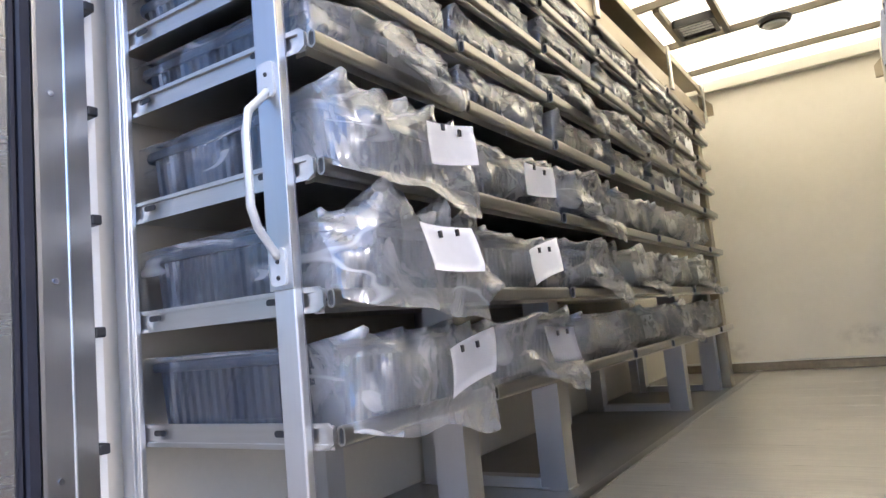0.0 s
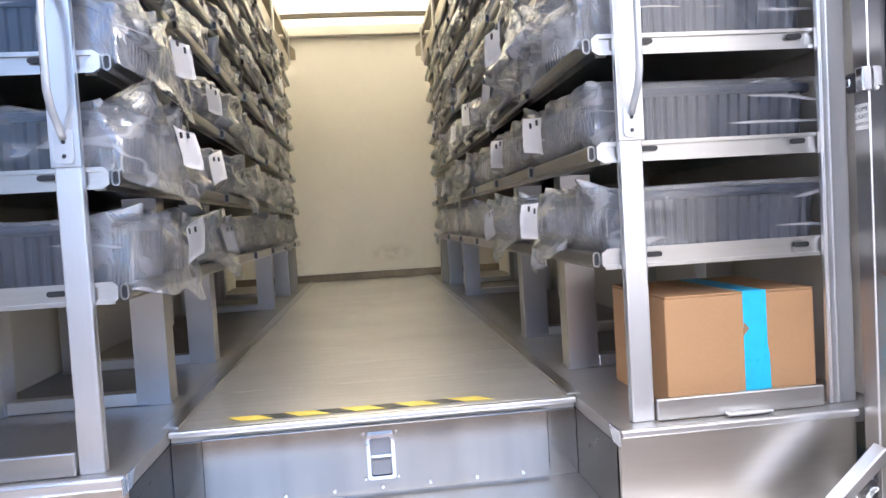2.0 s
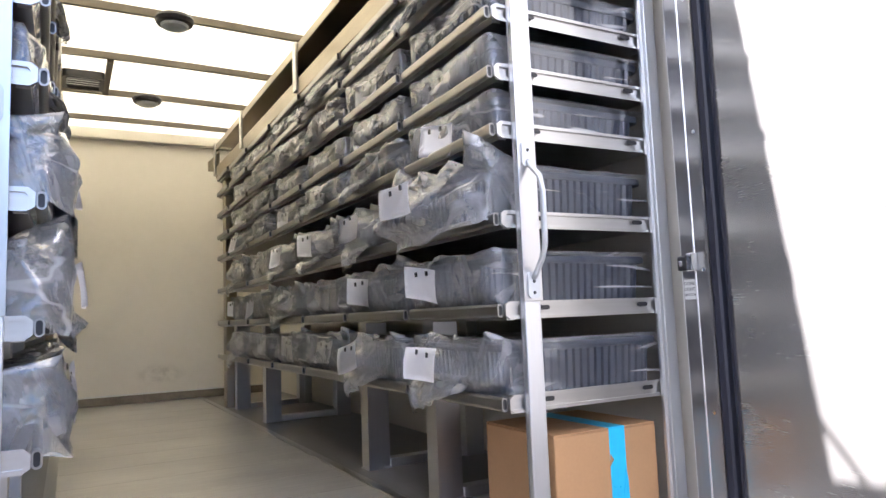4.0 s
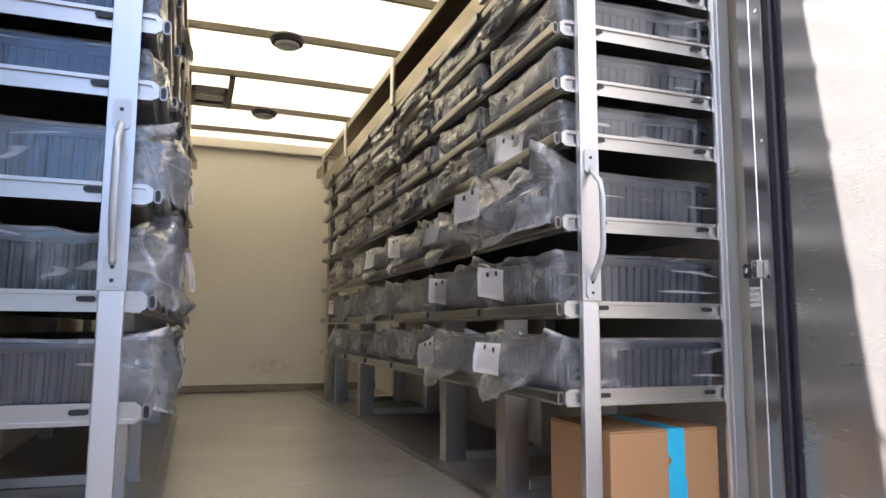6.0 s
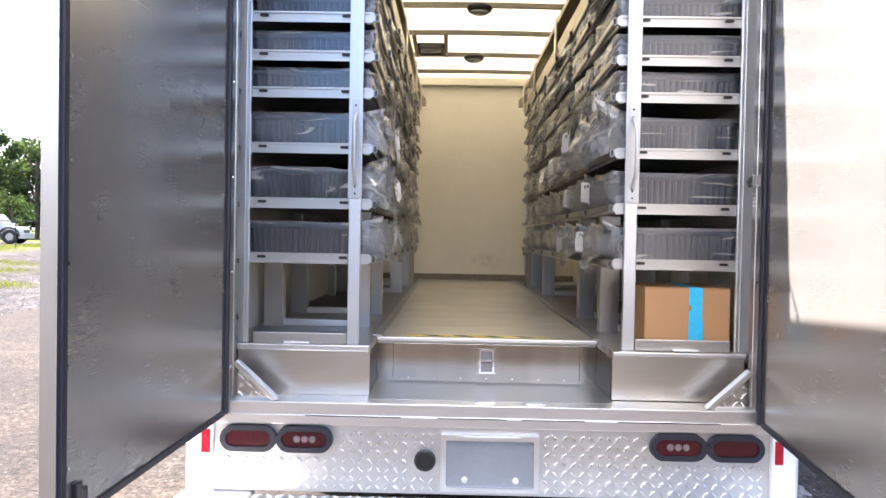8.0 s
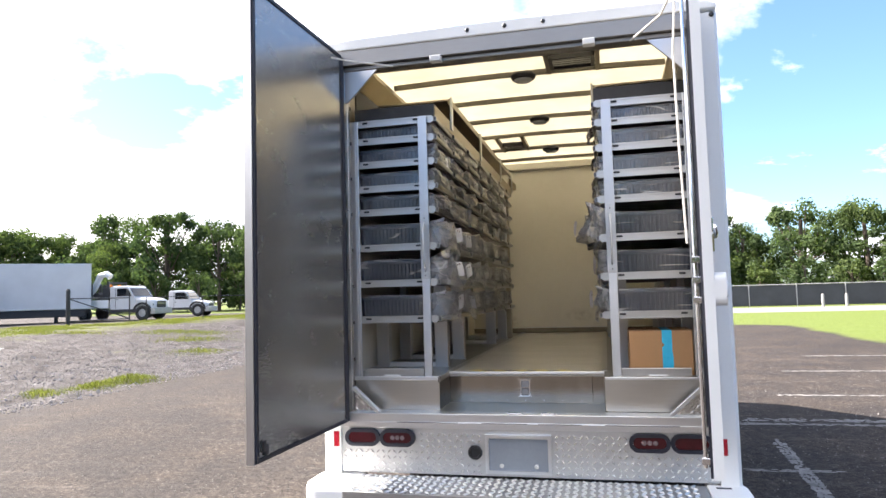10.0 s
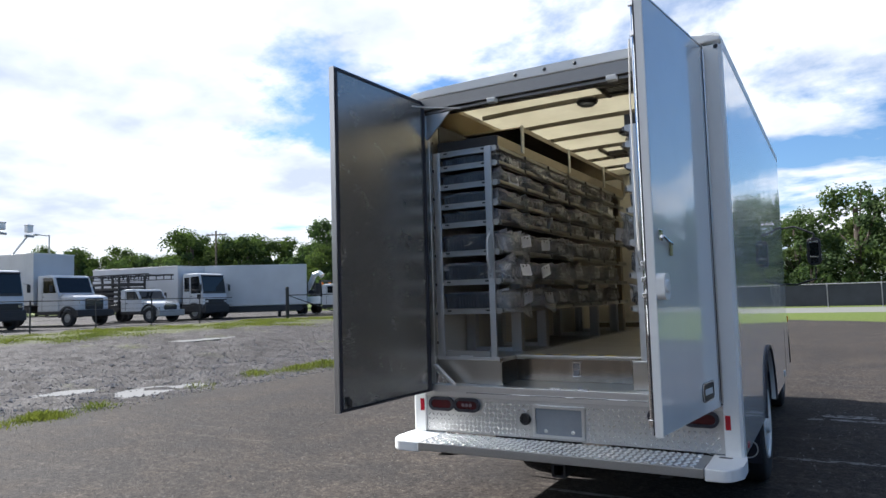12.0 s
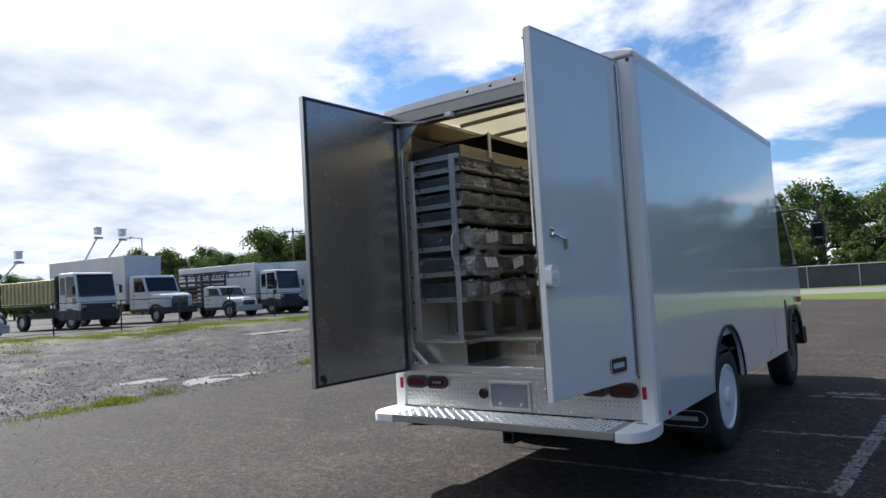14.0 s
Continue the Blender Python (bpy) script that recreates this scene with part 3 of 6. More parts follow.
part("front_sill", box(-0.963, 0.963, 3.955, 3.984, 1.012, 1.062, bevel=0.004), SILL_BROWN, truck, "scuffed grey sill strip")
for x0, x1, z in ((-0.963, -0.30, 1.066), (-0.29, 0.32, 1.068), (0.34, 0.963, 1.065)):
    part("sill_bead", box(x0, x1, 3.972, 3.984, z - 0.004, z + 0.005, bevel=0.002), STICKER, truck, "broken pale sealant bead")
part("box_nose", box(-1.018, 1.018, 4.062, 4.112, 0.53, 2.828, bevel=0.012), WHITE, truck)

# translucent roof sheet on cross bows
bm = bmesh.new()
xs = [-0.93 + 1.86 * i / 12 for i in range(13)]
up = [[bm.verts.new((x, y, roof_z(x) + 0.006)) for x in xs] for y in (0.05, 4.10)]
dn = [[bm.verts.new((x, y, roof_z(x))) for x in xs] for y in (0.05, 4.10)]
for i in range(12):
    bm.faces.new((up[0][i], up[0][i + 1], up[1][i + 1], up[1][i]))
    bm.faces.new((dn[0][i], dn[0][i + 1], dn[1][i + 1], dn[1][i]))
part("roof", bm, ROOF, truck, "translucent cream fibreglass roof", smooth=True)


def bow(y):
    own = bmesh.new()
    pts = []
    for i in range(13):
        x = -0.86 + 1.72 * i / 12
        z = roof_z(x) - 0.003
        pts.append([own.verts.new((x, y + dy, z + dz)) for dy, dz in ((-0.016, 0), (-0.010, -0.030), (0.010, -0.030), (0.016, 0))])
    for a, b in zip(pts, pts[1:]):
        for k in range(4):
            own.faces.new((a[k], a[(k + 1) % 4], b[(k + 1) % 4], b[k]))
    return own


for y in (0.86, 1.42, 1.97, 2.54, 3.12, 3.66):
    part("roof_bow", bow(y), DARK_BOW, truck, "aluminium roof bow")
for x0, x1, y0, y1 in ((0.165, 0.46, 0.28, 0.845), (-0.44, -0.215, 2.56, 3.10)):
    for x in (x0, x1):
        part("vent_rail", box(x - 0.014, x + 0.014, y0, y1, roof_z(x) - 0.045, roof_z(x) - 0.012), DARK_BOW, truck)
    zc = roof_z((x0 + x1) / 2) - 0.03
    ym = y0 + 0.60 * (y1 - y0)
    vent = part("roof_vent", ring(stadium(x1 - x0 - 0.03, 0.21, 0.02, 3, (x0 + x1) / 2, ym), stadium(x1 - x0 - 0.07, 0.17, 0.015, 3, (x0 + x1) / 2, ym), "z", zc - 0.03, zc + 0.01), BLACK, truck, "dark louvred roof vent")
    for i in range(5):
        yy = ym - 0.07 + 0.035 * i
        part("louvre", prism([(yy - 0.012, zc - 0.02), (yy - 0.010, zc - 0.024), (yy + 0.013, zc - 0.004), (yy + 0.011, zc)], "x", x0 + 0.03, x1 - 0.03), BLACK, vent)
for y in (0.86, 1.97, 3.12):
    lamp = part("dome_light", lathe([(0.075, 0.0), (0.08, -0.012), (0.072, -0.03), (0.045, -0.036)], (0.0, y - 0.03, roof_z(0) - 0.034), seg=24), BLACK, truck, "unlit dark dome light")
    part("dome_lens", lathe([(0.058, -0.03), (0.052, -0.044), (0.03, -0.05)], (0.0, y - 0.03, roof_z(0) - 0.034), seg=24), BLUE_GREY, lamp, "cloudy dome lens")

# rear frame: header, corner posts, jambs
head = [(-1.02, 2.772), (1.02, 2.772), (1.02, 2.800)] + [(x, 2.833 - 0.012 * x * x - 0.02 * max(0, abs(x) - 0.9) / 0.12) for x in [0.98 - 1.96 * i / 16 for i in range(17)]] + [(-1.02, 2.800)]
part("roof_cap", prism(head, "y", -0.022, 0.058, bevel=0.008), WHITE_GEL, truck, "rounded white rear roof cap")
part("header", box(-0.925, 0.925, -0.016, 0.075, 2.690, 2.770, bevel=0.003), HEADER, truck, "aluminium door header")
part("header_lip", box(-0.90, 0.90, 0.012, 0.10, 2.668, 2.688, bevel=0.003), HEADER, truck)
for x in (-0.19, 0.005, 0.20):
    part("marker_lamp", lathe([(0.011, 0.0), (0.011, -0.006), (0.006, -0.010)], (x, -0.022, 2.805), "y", 14), BLACK, truck, "small dark marker lamp")
for x in (-0.36, 0.42):
    part("door_stop", box(x - 0.03, x + 0.03, -0.045, 0.005, 2.655, 2.687, bevel=0.005), STICKER, truck, "pale door catch")
for s in (-1, 1):
    post = [(s * 0.928, -0.02), (s * 1.005, -0.02), (s * 1.02, -0.005), (s * 1.02, 0.06), (s * 0.99, 0.06), (s * 0.99, 0.13), (s * 0.928, 0.13)]
    part("corner_post", prism(post, "z", 0.50, 2.754), WHITE_GEL, truck, "white corner post")
    part("corner_bolt", lathe([(0.012, 0), (0.012, -0.006), (0.007, -0.009)], (s * 0.995, -0.0205, 2.742), "y", 12), BLACK, truck)
    g0, g1 = (-0.027, -0.004) if s < 0 else (-0.018, 0.006)
    part("hinge_gasket", prism([(s * 0.9275, g0), (s * 0.884, g0), (s * 0.879, g0 + 0.004), (s * 0.879, g1 - 0.004), (s * 0.884, g1), (s * 0.9275, g1)], "z", 0.80, 2.735), RUBBER, truck, "dark hinge gasket")
    # flat return of the jamb: a screwed strip, a bead, then the inner strip
    jamb = [(s * 0.926, g1 + 0.0005), (s * 0.880, g1 + 0.0005), (s * 0.879, g1 + 0.007), (s * 0.885, g1 + 0.009), (s * 0.885, 0.052), (s * 0.888, 0.054), (s * 0.888, 0.092), (s * 0.926, 0.092)]
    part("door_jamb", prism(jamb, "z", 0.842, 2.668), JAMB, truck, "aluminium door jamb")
    part("jamb_bead", tube([(s * 0.885, 0.051, 0.845), (s * 0.885, 0.051, 2.665)], 0.0026, seg=8), ALU_X, truck, "bright bead along the jamb")
    for k in range(8 if s < 0 else 0):
        part("jamb_clip", box(min(s * 0.886, s * 0.926), max(s * 0.886, s * 0.926), 0.0925, 0.112, 1.10 + 0.197 * k, 1.118 + 0.197 * k, bevel=0.003), BLACK, truck, "small black clip")
    gus = [(s * 0.89, 2.665), (s * 0.70, 2.665), (s * 0.735, 2.63), (s * 0.865, 2.50), (s * 0.89, 2.49)]
    part("corner_gusset", prism(gus, "y", 0.02, 0.034), ALU, truck, "aluminium corner gusset")
    for k in range(6):
        part("screw", lathe([(0.006, 0), (0.005, -s * 0.003)], (s * 0.8848, 0.026, 0.95 + 0.32 * k), "x", 8), CHROME, truck)
# switch and its notice on the kerb-side jamb
sw = part("light_switch", box(0.868, 0.8875, 0.062, 0.090, 1.590, 1.625, bevel=0.005), BLACK, truck, "black dome light switch")
part("switch_bracket", box(0.866, 0.8845, 0.042, 0.060, 1.588, 1.630, bevel=0.002), CHROME, sw, "bright bent bracket")
part("switch_tab", box(0.862, 0.8675, 0.070, 0.080, 1.600, 1.614, bevel=0.002), CHROME, sw)
notice = part("switch_notice", box(0.8870, 0.8876, 0.057, 0.089, 1.524, 1.570), STICKER, truck, "grey notice sticker")
for i, word in enumerate(("DOME", "LIGHT", "SWITCH")):
    fc = bpy.data.curves.new("lettering", "FONT")
    fc.body, fc.size, fc.align_x, fc.align_y = word, 0.0110 if i < 2 else 0.0086, "CENTER", "CENTER"
    fc.extrude = 0.0002
    fc.materials.append(INK)
    lettering = new("lettering", fc)
    lettering.parent = notice
    lettering.matrix_basis = pose(0.8866, 0.073, 1.560 - 0.013 * i, 90, 0, -90)

def lugs(cells, place, k=1.0):
    """Raised lozenges of tread plate; place(u, v, h) turns plate coordinates into the truck's."""
    bm = bmesh.new()
    for u, v, a in cells:
        ca, sa = math.cos(a), math.sin(a)
        base = [(0.0172 * k, 0), (0, 0.0058 * k), (-0.0172 * k, 0), (0, -0.0058 * k)]
        top = [(0.013 * k, 0), (0, 0.0030 * k), (-0.013 * k, 0), (0, -0.0030 * k)]
        lo = [bm.verts.new(place(u + x * ca - y * sa, v + x * sa + y * ca, 0.0)) for x, y in base]
        hi = [bm.verts.new(place(u + x * ca - y * sa, v + x * sa + y * ca, 0.0062)) for x, y in top]
        bm.faces.new(hi)
        for i in range(4):
            bm.faces.new((lo[i], lo[(i + 1) % 4], hi[(i + 1) % 4], hi[i]))
    return bm


# load floor, side platforms, notch with a drawer front
floor_bm = box(-0.424, 0.424, 0.373, 3.954, 0.985, 1.0075)
load_floor = part("load_floor", floor_bm, FLOOR_ALU, truck, "worn aluminium plank floor")
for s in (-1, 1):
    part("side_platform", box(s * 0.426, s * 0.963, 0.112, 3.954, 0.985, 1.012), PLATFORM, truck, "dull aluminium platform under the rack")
    part("platform_front", box(s * 0.426, s * 0.884, 0.108, 0.120, 0.842, 1.0115, bevel=0.003), ALU_WARM, truck, "bright aluminium platform front")
    part("platform_cheek", box(s * 0.4245, s * 0.4285, 0.122, 0.366, 0.842, 0.984), DARK_CHEEK, truck, "steel notch cheek darkened for a black reflection")
    part("floor_edge_angle", box(s * 0.410, s * 0.440, 0.375, 3.95, 1.0125, 1.0165, bevel=0.001), ALU_Y, truck)
    part("platform_nosing", box(s * 0.428, s * 0.884, 0.098, 0.107, 1.000, 1.014, bevel=0.003), ALU_X, truck)
    part("edge_cap", prism([(0.098, 1.0145), (0.098, 0.985), (0.135, 0.985), (0.160, 1.0145)], "x", s * 0.4255, s * 0.4235), CHROME, truck, "bright worn edge cap")
    # corner web of tread plate with a diagonal flat bar
    web = [(s * 0.868, 0.842), (s * 0.868, 0.965), (s * 0.735, 0.842)]
    part("corner_web", prism(web, "y", 0.030, 0.036), TREAD_TOP, truck, "bright tread plate corner web")
    cells = [(s * (0.850 - 0.030 * i), 0.856 + 0.030 * j, radians(45 if (i + j) % 2 else -45)) for i in range(4) for j in range(4) if i + j < 4]
    tagged(part("raised_tread", lugs(cells, lambda u, v, h: (u, 0.0297 - h, v), 0.85), TREAD_TOP, truck), kind="stuff")
    bar = [(s * 0.872, 0.966), (s * 0.855, 0.976), (s * 0.715, 0.847), (s * 0.735, 0.842)]
    part("corner_bar", prism(bar, "y", 0.0, 0.03, bevel=0.002), ALU_X, truck, "diagonal aluminium bar")
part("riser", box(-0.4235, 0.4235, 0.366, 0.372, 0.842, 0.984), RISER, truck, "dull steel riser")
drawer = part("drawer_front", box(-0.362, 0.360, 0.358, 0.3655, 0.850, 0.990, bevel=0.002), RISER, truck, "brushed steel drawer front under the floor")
part("riser_nosing", box(-0.424, 0.424, 0.352, 0.372, 1.000, 1.0125, bevel=0.003), ALU_X, truck)
part("latch_plate", ring(stadium(0.058, 0.094, 0.006, 3, 0.0, 0.925), stadium(0.044, 0.080, 0.005, 3, 0.0, 0.925), "y", 0.346, 0.3575), CHROME, drawer, "chrome paddle latch frame")
part("latch_dish", box(-0.021, 0.021, 0.356, 0.3578, 0.887, 0.963), LATCH_GREY, drawer)
part("latch_paddle", prism([(0.356, 0.925), (0.344, 0.918), (0.342, 0.890), (0.356, 0.888)], "x", -0.019, 0.019), LATCH_GREY, drawer, "grey latch paddle")
part("latch_bar", box(-0.02, 0.02, 0.346, 0.355, 0.924, 0.930), CHROME, drawer)
for x, z in ((-0.034, 0.972), (0.034, 0.972), (-0.034, 0.878), (0.034, 0.878)):
    part("latch_screw", lathe([(0.004, 0), (0.003, -0.003)], (x, 0.3578, z), "y", 8), CHROME, drawer)
for i in range(7):
    part("drawer_screw", lathe([(0.0045, 0), (0.0035, -0.003)], (-0.30 + 0.1 * i, 0.3578, 0.858), "y", 8), CHROME, drawer)
part("notch_floor", box(-0.424, 0.424, 0.06, 0.3655, 0.832, 0.842), ALU_Y, truck, "aluminium step floor")
part("sill", box(-0.926, 0.926, -0.004, 0.106, 0.788, 0.8415, bevel=0.003), ALU_X, truck, "aluminium door sill")
part("sill_step", box(-0.926, 0.926, -0.012, -0.0045, 0.768, 0.800, bevel=0.002), ALU_X, truck)
for x0, x1 in ((-0.62, -0.30), (-0.18, 0.05), (0.10, 0.31), (0.42, 0.76)):
    part("sill_slot", box(x0, x1, -0.0135, -0.0118, 0.797, 0.800), RUBBER, truck)
for x in (-0.02, 0.15):
    part("sill_latch", box(x - 0.035, x + 0.035, 0.004, 0.03, 0.8418, 0.848, bevel=0.002), CHROME, truck, "latch strike on the sill")

# safety stripe on the floor edge
for i in range(5):
    x0 = -0.322 + 0.118 * i
    quad = [(x0 + 0.036, 0.394), (x0 + 0.102, 0.394), (x0 + 0.066, 0.429), (x0, 0.429)]
    part("stripe", prism(quad, "z", 1.0128, 1.0136), YELLOW, truck, "yellow safety tape stripe")
    if i < 4:
        quad = [(x0 + 0.102, 0.394), (x0 + 0.154, 0.394), (x0 + 0.118, 0.429), (x0 + 0.066, 0.429)]
        part("stripe_gap", prism(quad, "z", 1.0128, 1.0135), TAPE_BLACK, truck, "black safety tape stripe")
PLANK_Y = [0.374, 0.668] + [0.924 + 0.262 * i for i in range(11)] + [3.952]
for i, (y0, y1) in enumerate(zip(PLANK_Y, PLANK_Y[1:])):
    part("floor_plank", box(-0.409, 0.409, y0 + 0.0006, y1 - 0.0006, 1.0076, 1.0115, bevel=0.0007, seg=1), FLOOR_ALU, load_floor)
    if i:
        part("seam_bead", box(-0.40, 0.40, y0 - 0.0010, y0 + 0.0010, 1.0112, 1.0118), SEAM, load_floor, "bright worn plank edge")

# rear lower panel of tread plate
panel = part("rear_panel", box(-0.926, 0.926, 0.0, 0.012, 0.54, 0.767), TREAD, truck, "aluminium tread plate rear panel")


def lug_cells(u0, u1, v0, v1, skip, p=0.0295):
    out = []
    nu, nv = int((u1 - u0) / p), int((v1 - v0) / p)
    for i in range(nu):
        for j in range(nv):
            u, v = u0 + (i + 0.5) * p, v0 + (j + 0.5) * p
            if not skip(u, v):
                out.append((u, v, radians(45 if (i + j) % 2 else -45)))
    return out


LAMPS = ((-0.809, 0.719), (-0.621, 0.719), (0.621, 0.719), (0.809, 0.719))


def on_panel_kit(u, v):
    near_lamp = any(abs(u - x) < 0.108 and abs(v - z) < 0.056 for x, z in LAMPS)
    return near_lamp or (abs(u) < 0.175 and v < 0.755) or (abs(u + 0.218) < 0.042 and abs(v - 0.655) < 0.042)


tagged(part("raised_tread", lugs(lug_cells(-0.92, 0.92, 0.545, 0.765, on_panel_kit), lambda u, v, h: (u, -0.0003 - h, v)), TREAD_TOP, panel), kind="stuff")
for x, z in LAMPS:
    tail = part("tail_lamp", ring(stadium(0.188, 0.088, None, 10, x, z), stadium(0.152, 0.054, None, 10, x, z), "y", -0.021, -0.0005), RUBBER, truck, "oval tail lamp in a black rubber grommet")
    part("lens", prism(stadium(0.150, 0.052, None, 10, x, z), "y", -0.013, -0.001), RED_LENS, tail, "dark red lens")
    if abs(x) < 0.7:
        for dx in (-0.026, 0.0, 0.026):
            part("reversing_led", lathe([(0.012, -0.013), (0.010, -0.0155), (0.004, -0.0165)], (x + dx, 0, z), "y", 14), LED_GREY, tail, "clear reversing light")
frame_o, frame_i = stadium(0.326, 0.190, 0.004, 2, -0.002, 0.650), stadium(0.292, 0.158, 0.004, 2, -0.002, 0.648)
holder = part("plate_recess", ring(frame_o, frame_i, "y", -0.018, -0.0005), ALU_X, truck, "aluminium plate holder, empty")
part("recess_back", box(-0.148, 0.144, -0.004, -0.0006, 0.569, 0.727), PLATE_BACK, holder, "blank grey backing")
for x in (-0.085, 0.085):
    part("plate_bolt", lathe([(0.011, 0), (0.011, -0.005), (0.006, -0.009)], (x, -0.004, 0.592), "y", 12), STICKER, holder)
part("holder_light", box(-0.10, 0.10, -0.022, -0.0185, 0.738, 0.7445, bevel=0.001), STICKER, holder)
sock = part("trailer_socket", lathe([(0.036, 0), (0.036, -0.012), (0.031, -0.02), (0.026, -0.02), (0.024, -0.008)], (-0.218, -0.0005, 0.655), "y", 24), BLACK, truck, "round black trailer socket")
part("socket_flap", box(-0.236, -0.200, -0.026, -0.019, 0.678, 0.692, bevel=0.003), BLACK, sock)
for s in (-1, 1):
    part("reflector", box(s * 0.935, s * 0.962, -0.0245, -0.0205, 0.672, 0.748, bevel=0.001), RED_TAPE, truck, "red rectangular reflector")

# step bumper
bump = part("step_bumper", box(-0.80, 0.862, -0.318, -0.004, 0.488, 0.530, bevel=0.006), STEP_TREAD, truck, "tread plate step bumper")
tagged(part("raised_tread", lugs(lug_cells(-0.79, 0.85, -0.312, -0.010, lambda u, v: False, 0.0375), lambda u, v, h: (u, v, 0.5302 + h), 1.14), STEP_LUG, bump), kind="stuff")
part("bumper_edge", box(-0.80, 0.862, -0.326, -0.3185, 0.484, 0.5325, bevel=0.003), STEP_TREAD, bump, "plain aluminium bumper edge")
for s, x0 in ((-1, -0.802), (1, 0.864)):
    end = [(x0, -0.318), (x0, 0.05), (s * 1.024, 0.05), (s * 1.036, -0.04)] + [(s * (0.936 + 0.10 * math.cos(radians(a))), -0.16 - 0.158 * math.sin(radians(a))) for a in range(0, 91, 15)]
    part("bumper_end", prism(end, "z", 0.470, 0.533, bevel=0.008), WHITE_GEL, bump, "rounded white bumper end")
part("step_slot", box(0.90, 0.965, -0.062, -0.040, 0.533, 0.5345), RUBBER, bump)
# under the body
for s in (-1, 1):
    part("frame_rail", box(s * 0.36, s * 0.44, 0.04, 5.8, 0.46, 0.62, bevel=0.006), DARK_FRAME, truck, "dark chassis rail")
    part("bumper_bracket", prism([(-0.30, 0.462), (0.06, 0.462), (0.06, 0.40), (-0.20, 0.44)], "x", s * 0.66 - 0.02, s * 0.66 + 0.02), DARK_FRAME, truck)
part("hitch_bar", box(-0.46, 0.46, 0.06, 0.14, 0.385, 0.46, bevel=0.006), DARK_FRAME, truck, "dark hitch crossbar")
part("hitch_receiver", ring(stadium(0.085, 0.085, 0.01, 3, 0.02, 0.39), stadium(0.056, 0.056, 0.006, 3, 0.02, 0.39), "y", -0.10, 0.10), DARK_FRAME, truck, "square hitch receiver")
part("under_floor", box(-0.985, 0.985, 0.02, 4.05, 0.765, 0.786), DARK_FRAME, truck)
part("axle", lathe([(0.06, -0.75), (0.06, 0.75)], (0, 1.70, 0.42), "x", 16), DARK_FRAME, truck, "rear axle")
part("exhaust_box", box(-0.62, -0.46, 0.5, 1.1, 0.34, 0.48, bevel=0.03), DARK_FRAME, truck)
flap = part("mud_flap", box(0.56, 0.985, 1.150, 1.158, 0.24, 0.56), RUBBER, truck, "black mud flap")
part("flap_emblem", ring(stadium(0.36, 0.125, None, 10, 0.79, 0.335), stadium(0.345, 0.110, None, 10, 0.79, 0.335), "y", 1.1475, 1.1497), STICKER, flap, "white oval emblem outline")
part("emblem_bar", box(0.68, 0.90, 1.1475, 1.1497, 0.318, 0.352), STICKER, flap)
part("mud_flap", box(-0.985, -0.56, 1.150, 1.158, 0.24, 0.56), RUBBER, truck, "black mud flap")
part("side_marker", box(1.0205, 1.0245, 0.17, 0.21, 0.548, 0.575), RED_TAPE, truck, "small red side marker")


def wheel(at, outer, r=0.415, width=0.22, label="tyre with a white disc rim", parent=truck, rim_mat=None):
    """outer: +1 or -1, the side from which the rim shows."""
    x, y, z = at
    w = width / 2
    side = lathe([(0.235, -w + 0.01), (0.262, -w), (r - 0.03, -w), (r - 0.008, -w + 0.018), (r, -w + 0.05), (r, w - 0.05), (r - 0.008, w - 0.018), (r - 0.03, w), (0.262, w), (0.235, w - 0.01)], at, "x", 40)
    ty = part("tyre", side, TYRE, parent, label, smooth=True)
    o = outer
    rim = lathe([(0.256, o * (w - 0.006)), (0.252, o * (w + 0.006)), (0.240, o * (w + 0.006)), (0.232, o * (w + 0.002)), (0.224, o * (w - 0.02)), (0.210, o * (w - 0.055)), (0.150, o * (w - 0.075)), (0.105, o * (w - 0.05)), (0.08, o * (w - 0.035)), (0.075, o * (w + 0.015)), (0.05, o * (w + 0.02))], at, "x", 40)
    part("rim", rim, rim_mat or WHITE_GEL, ty, "disc rim coloured dark for shadow" if rim_mat else "white steel disc rim")
    for k in range(8):
        a = 2 * math.pi * k / 8
        part("wheel_nut", lathe([(0.011, 0.0), (0.011, o * 0.018), (0.006, o * 0.022)], (x + o * (w - 0.068), y + 0.125 * math.cos(a), z + 0.125 * math.sin(a)), "x", 6), CHROME, ty)


for s in (-1, 1):
    wheel((s * 0.875, 1.70, 0.42), s)
    wheel((s * 0.63, 1.70, 0.42), s)
    wheel((s * 0.76, 5.20, 0.42), s, label="tyre with a rim coloured dark for shadow", rim_mat=DARK_RIM)
    part("inner_arch", arch(arc((1.70, 0.53), 0.458, 180, 0, 20), arc((1.70, 0.53), 0.446, 180, 0, 20), "x", s * 0.50, s * 0.985), RUBBER, truck)
    part("fender_flare", arch(arc((5.20, 0.48), 0.49, 180, 0, 16), arc((5.20, 0.48), 0.44, 180, 0, 16), "x", s * 0.80, s * 0.945), BLACK, truck, "black plastic wheel flare")
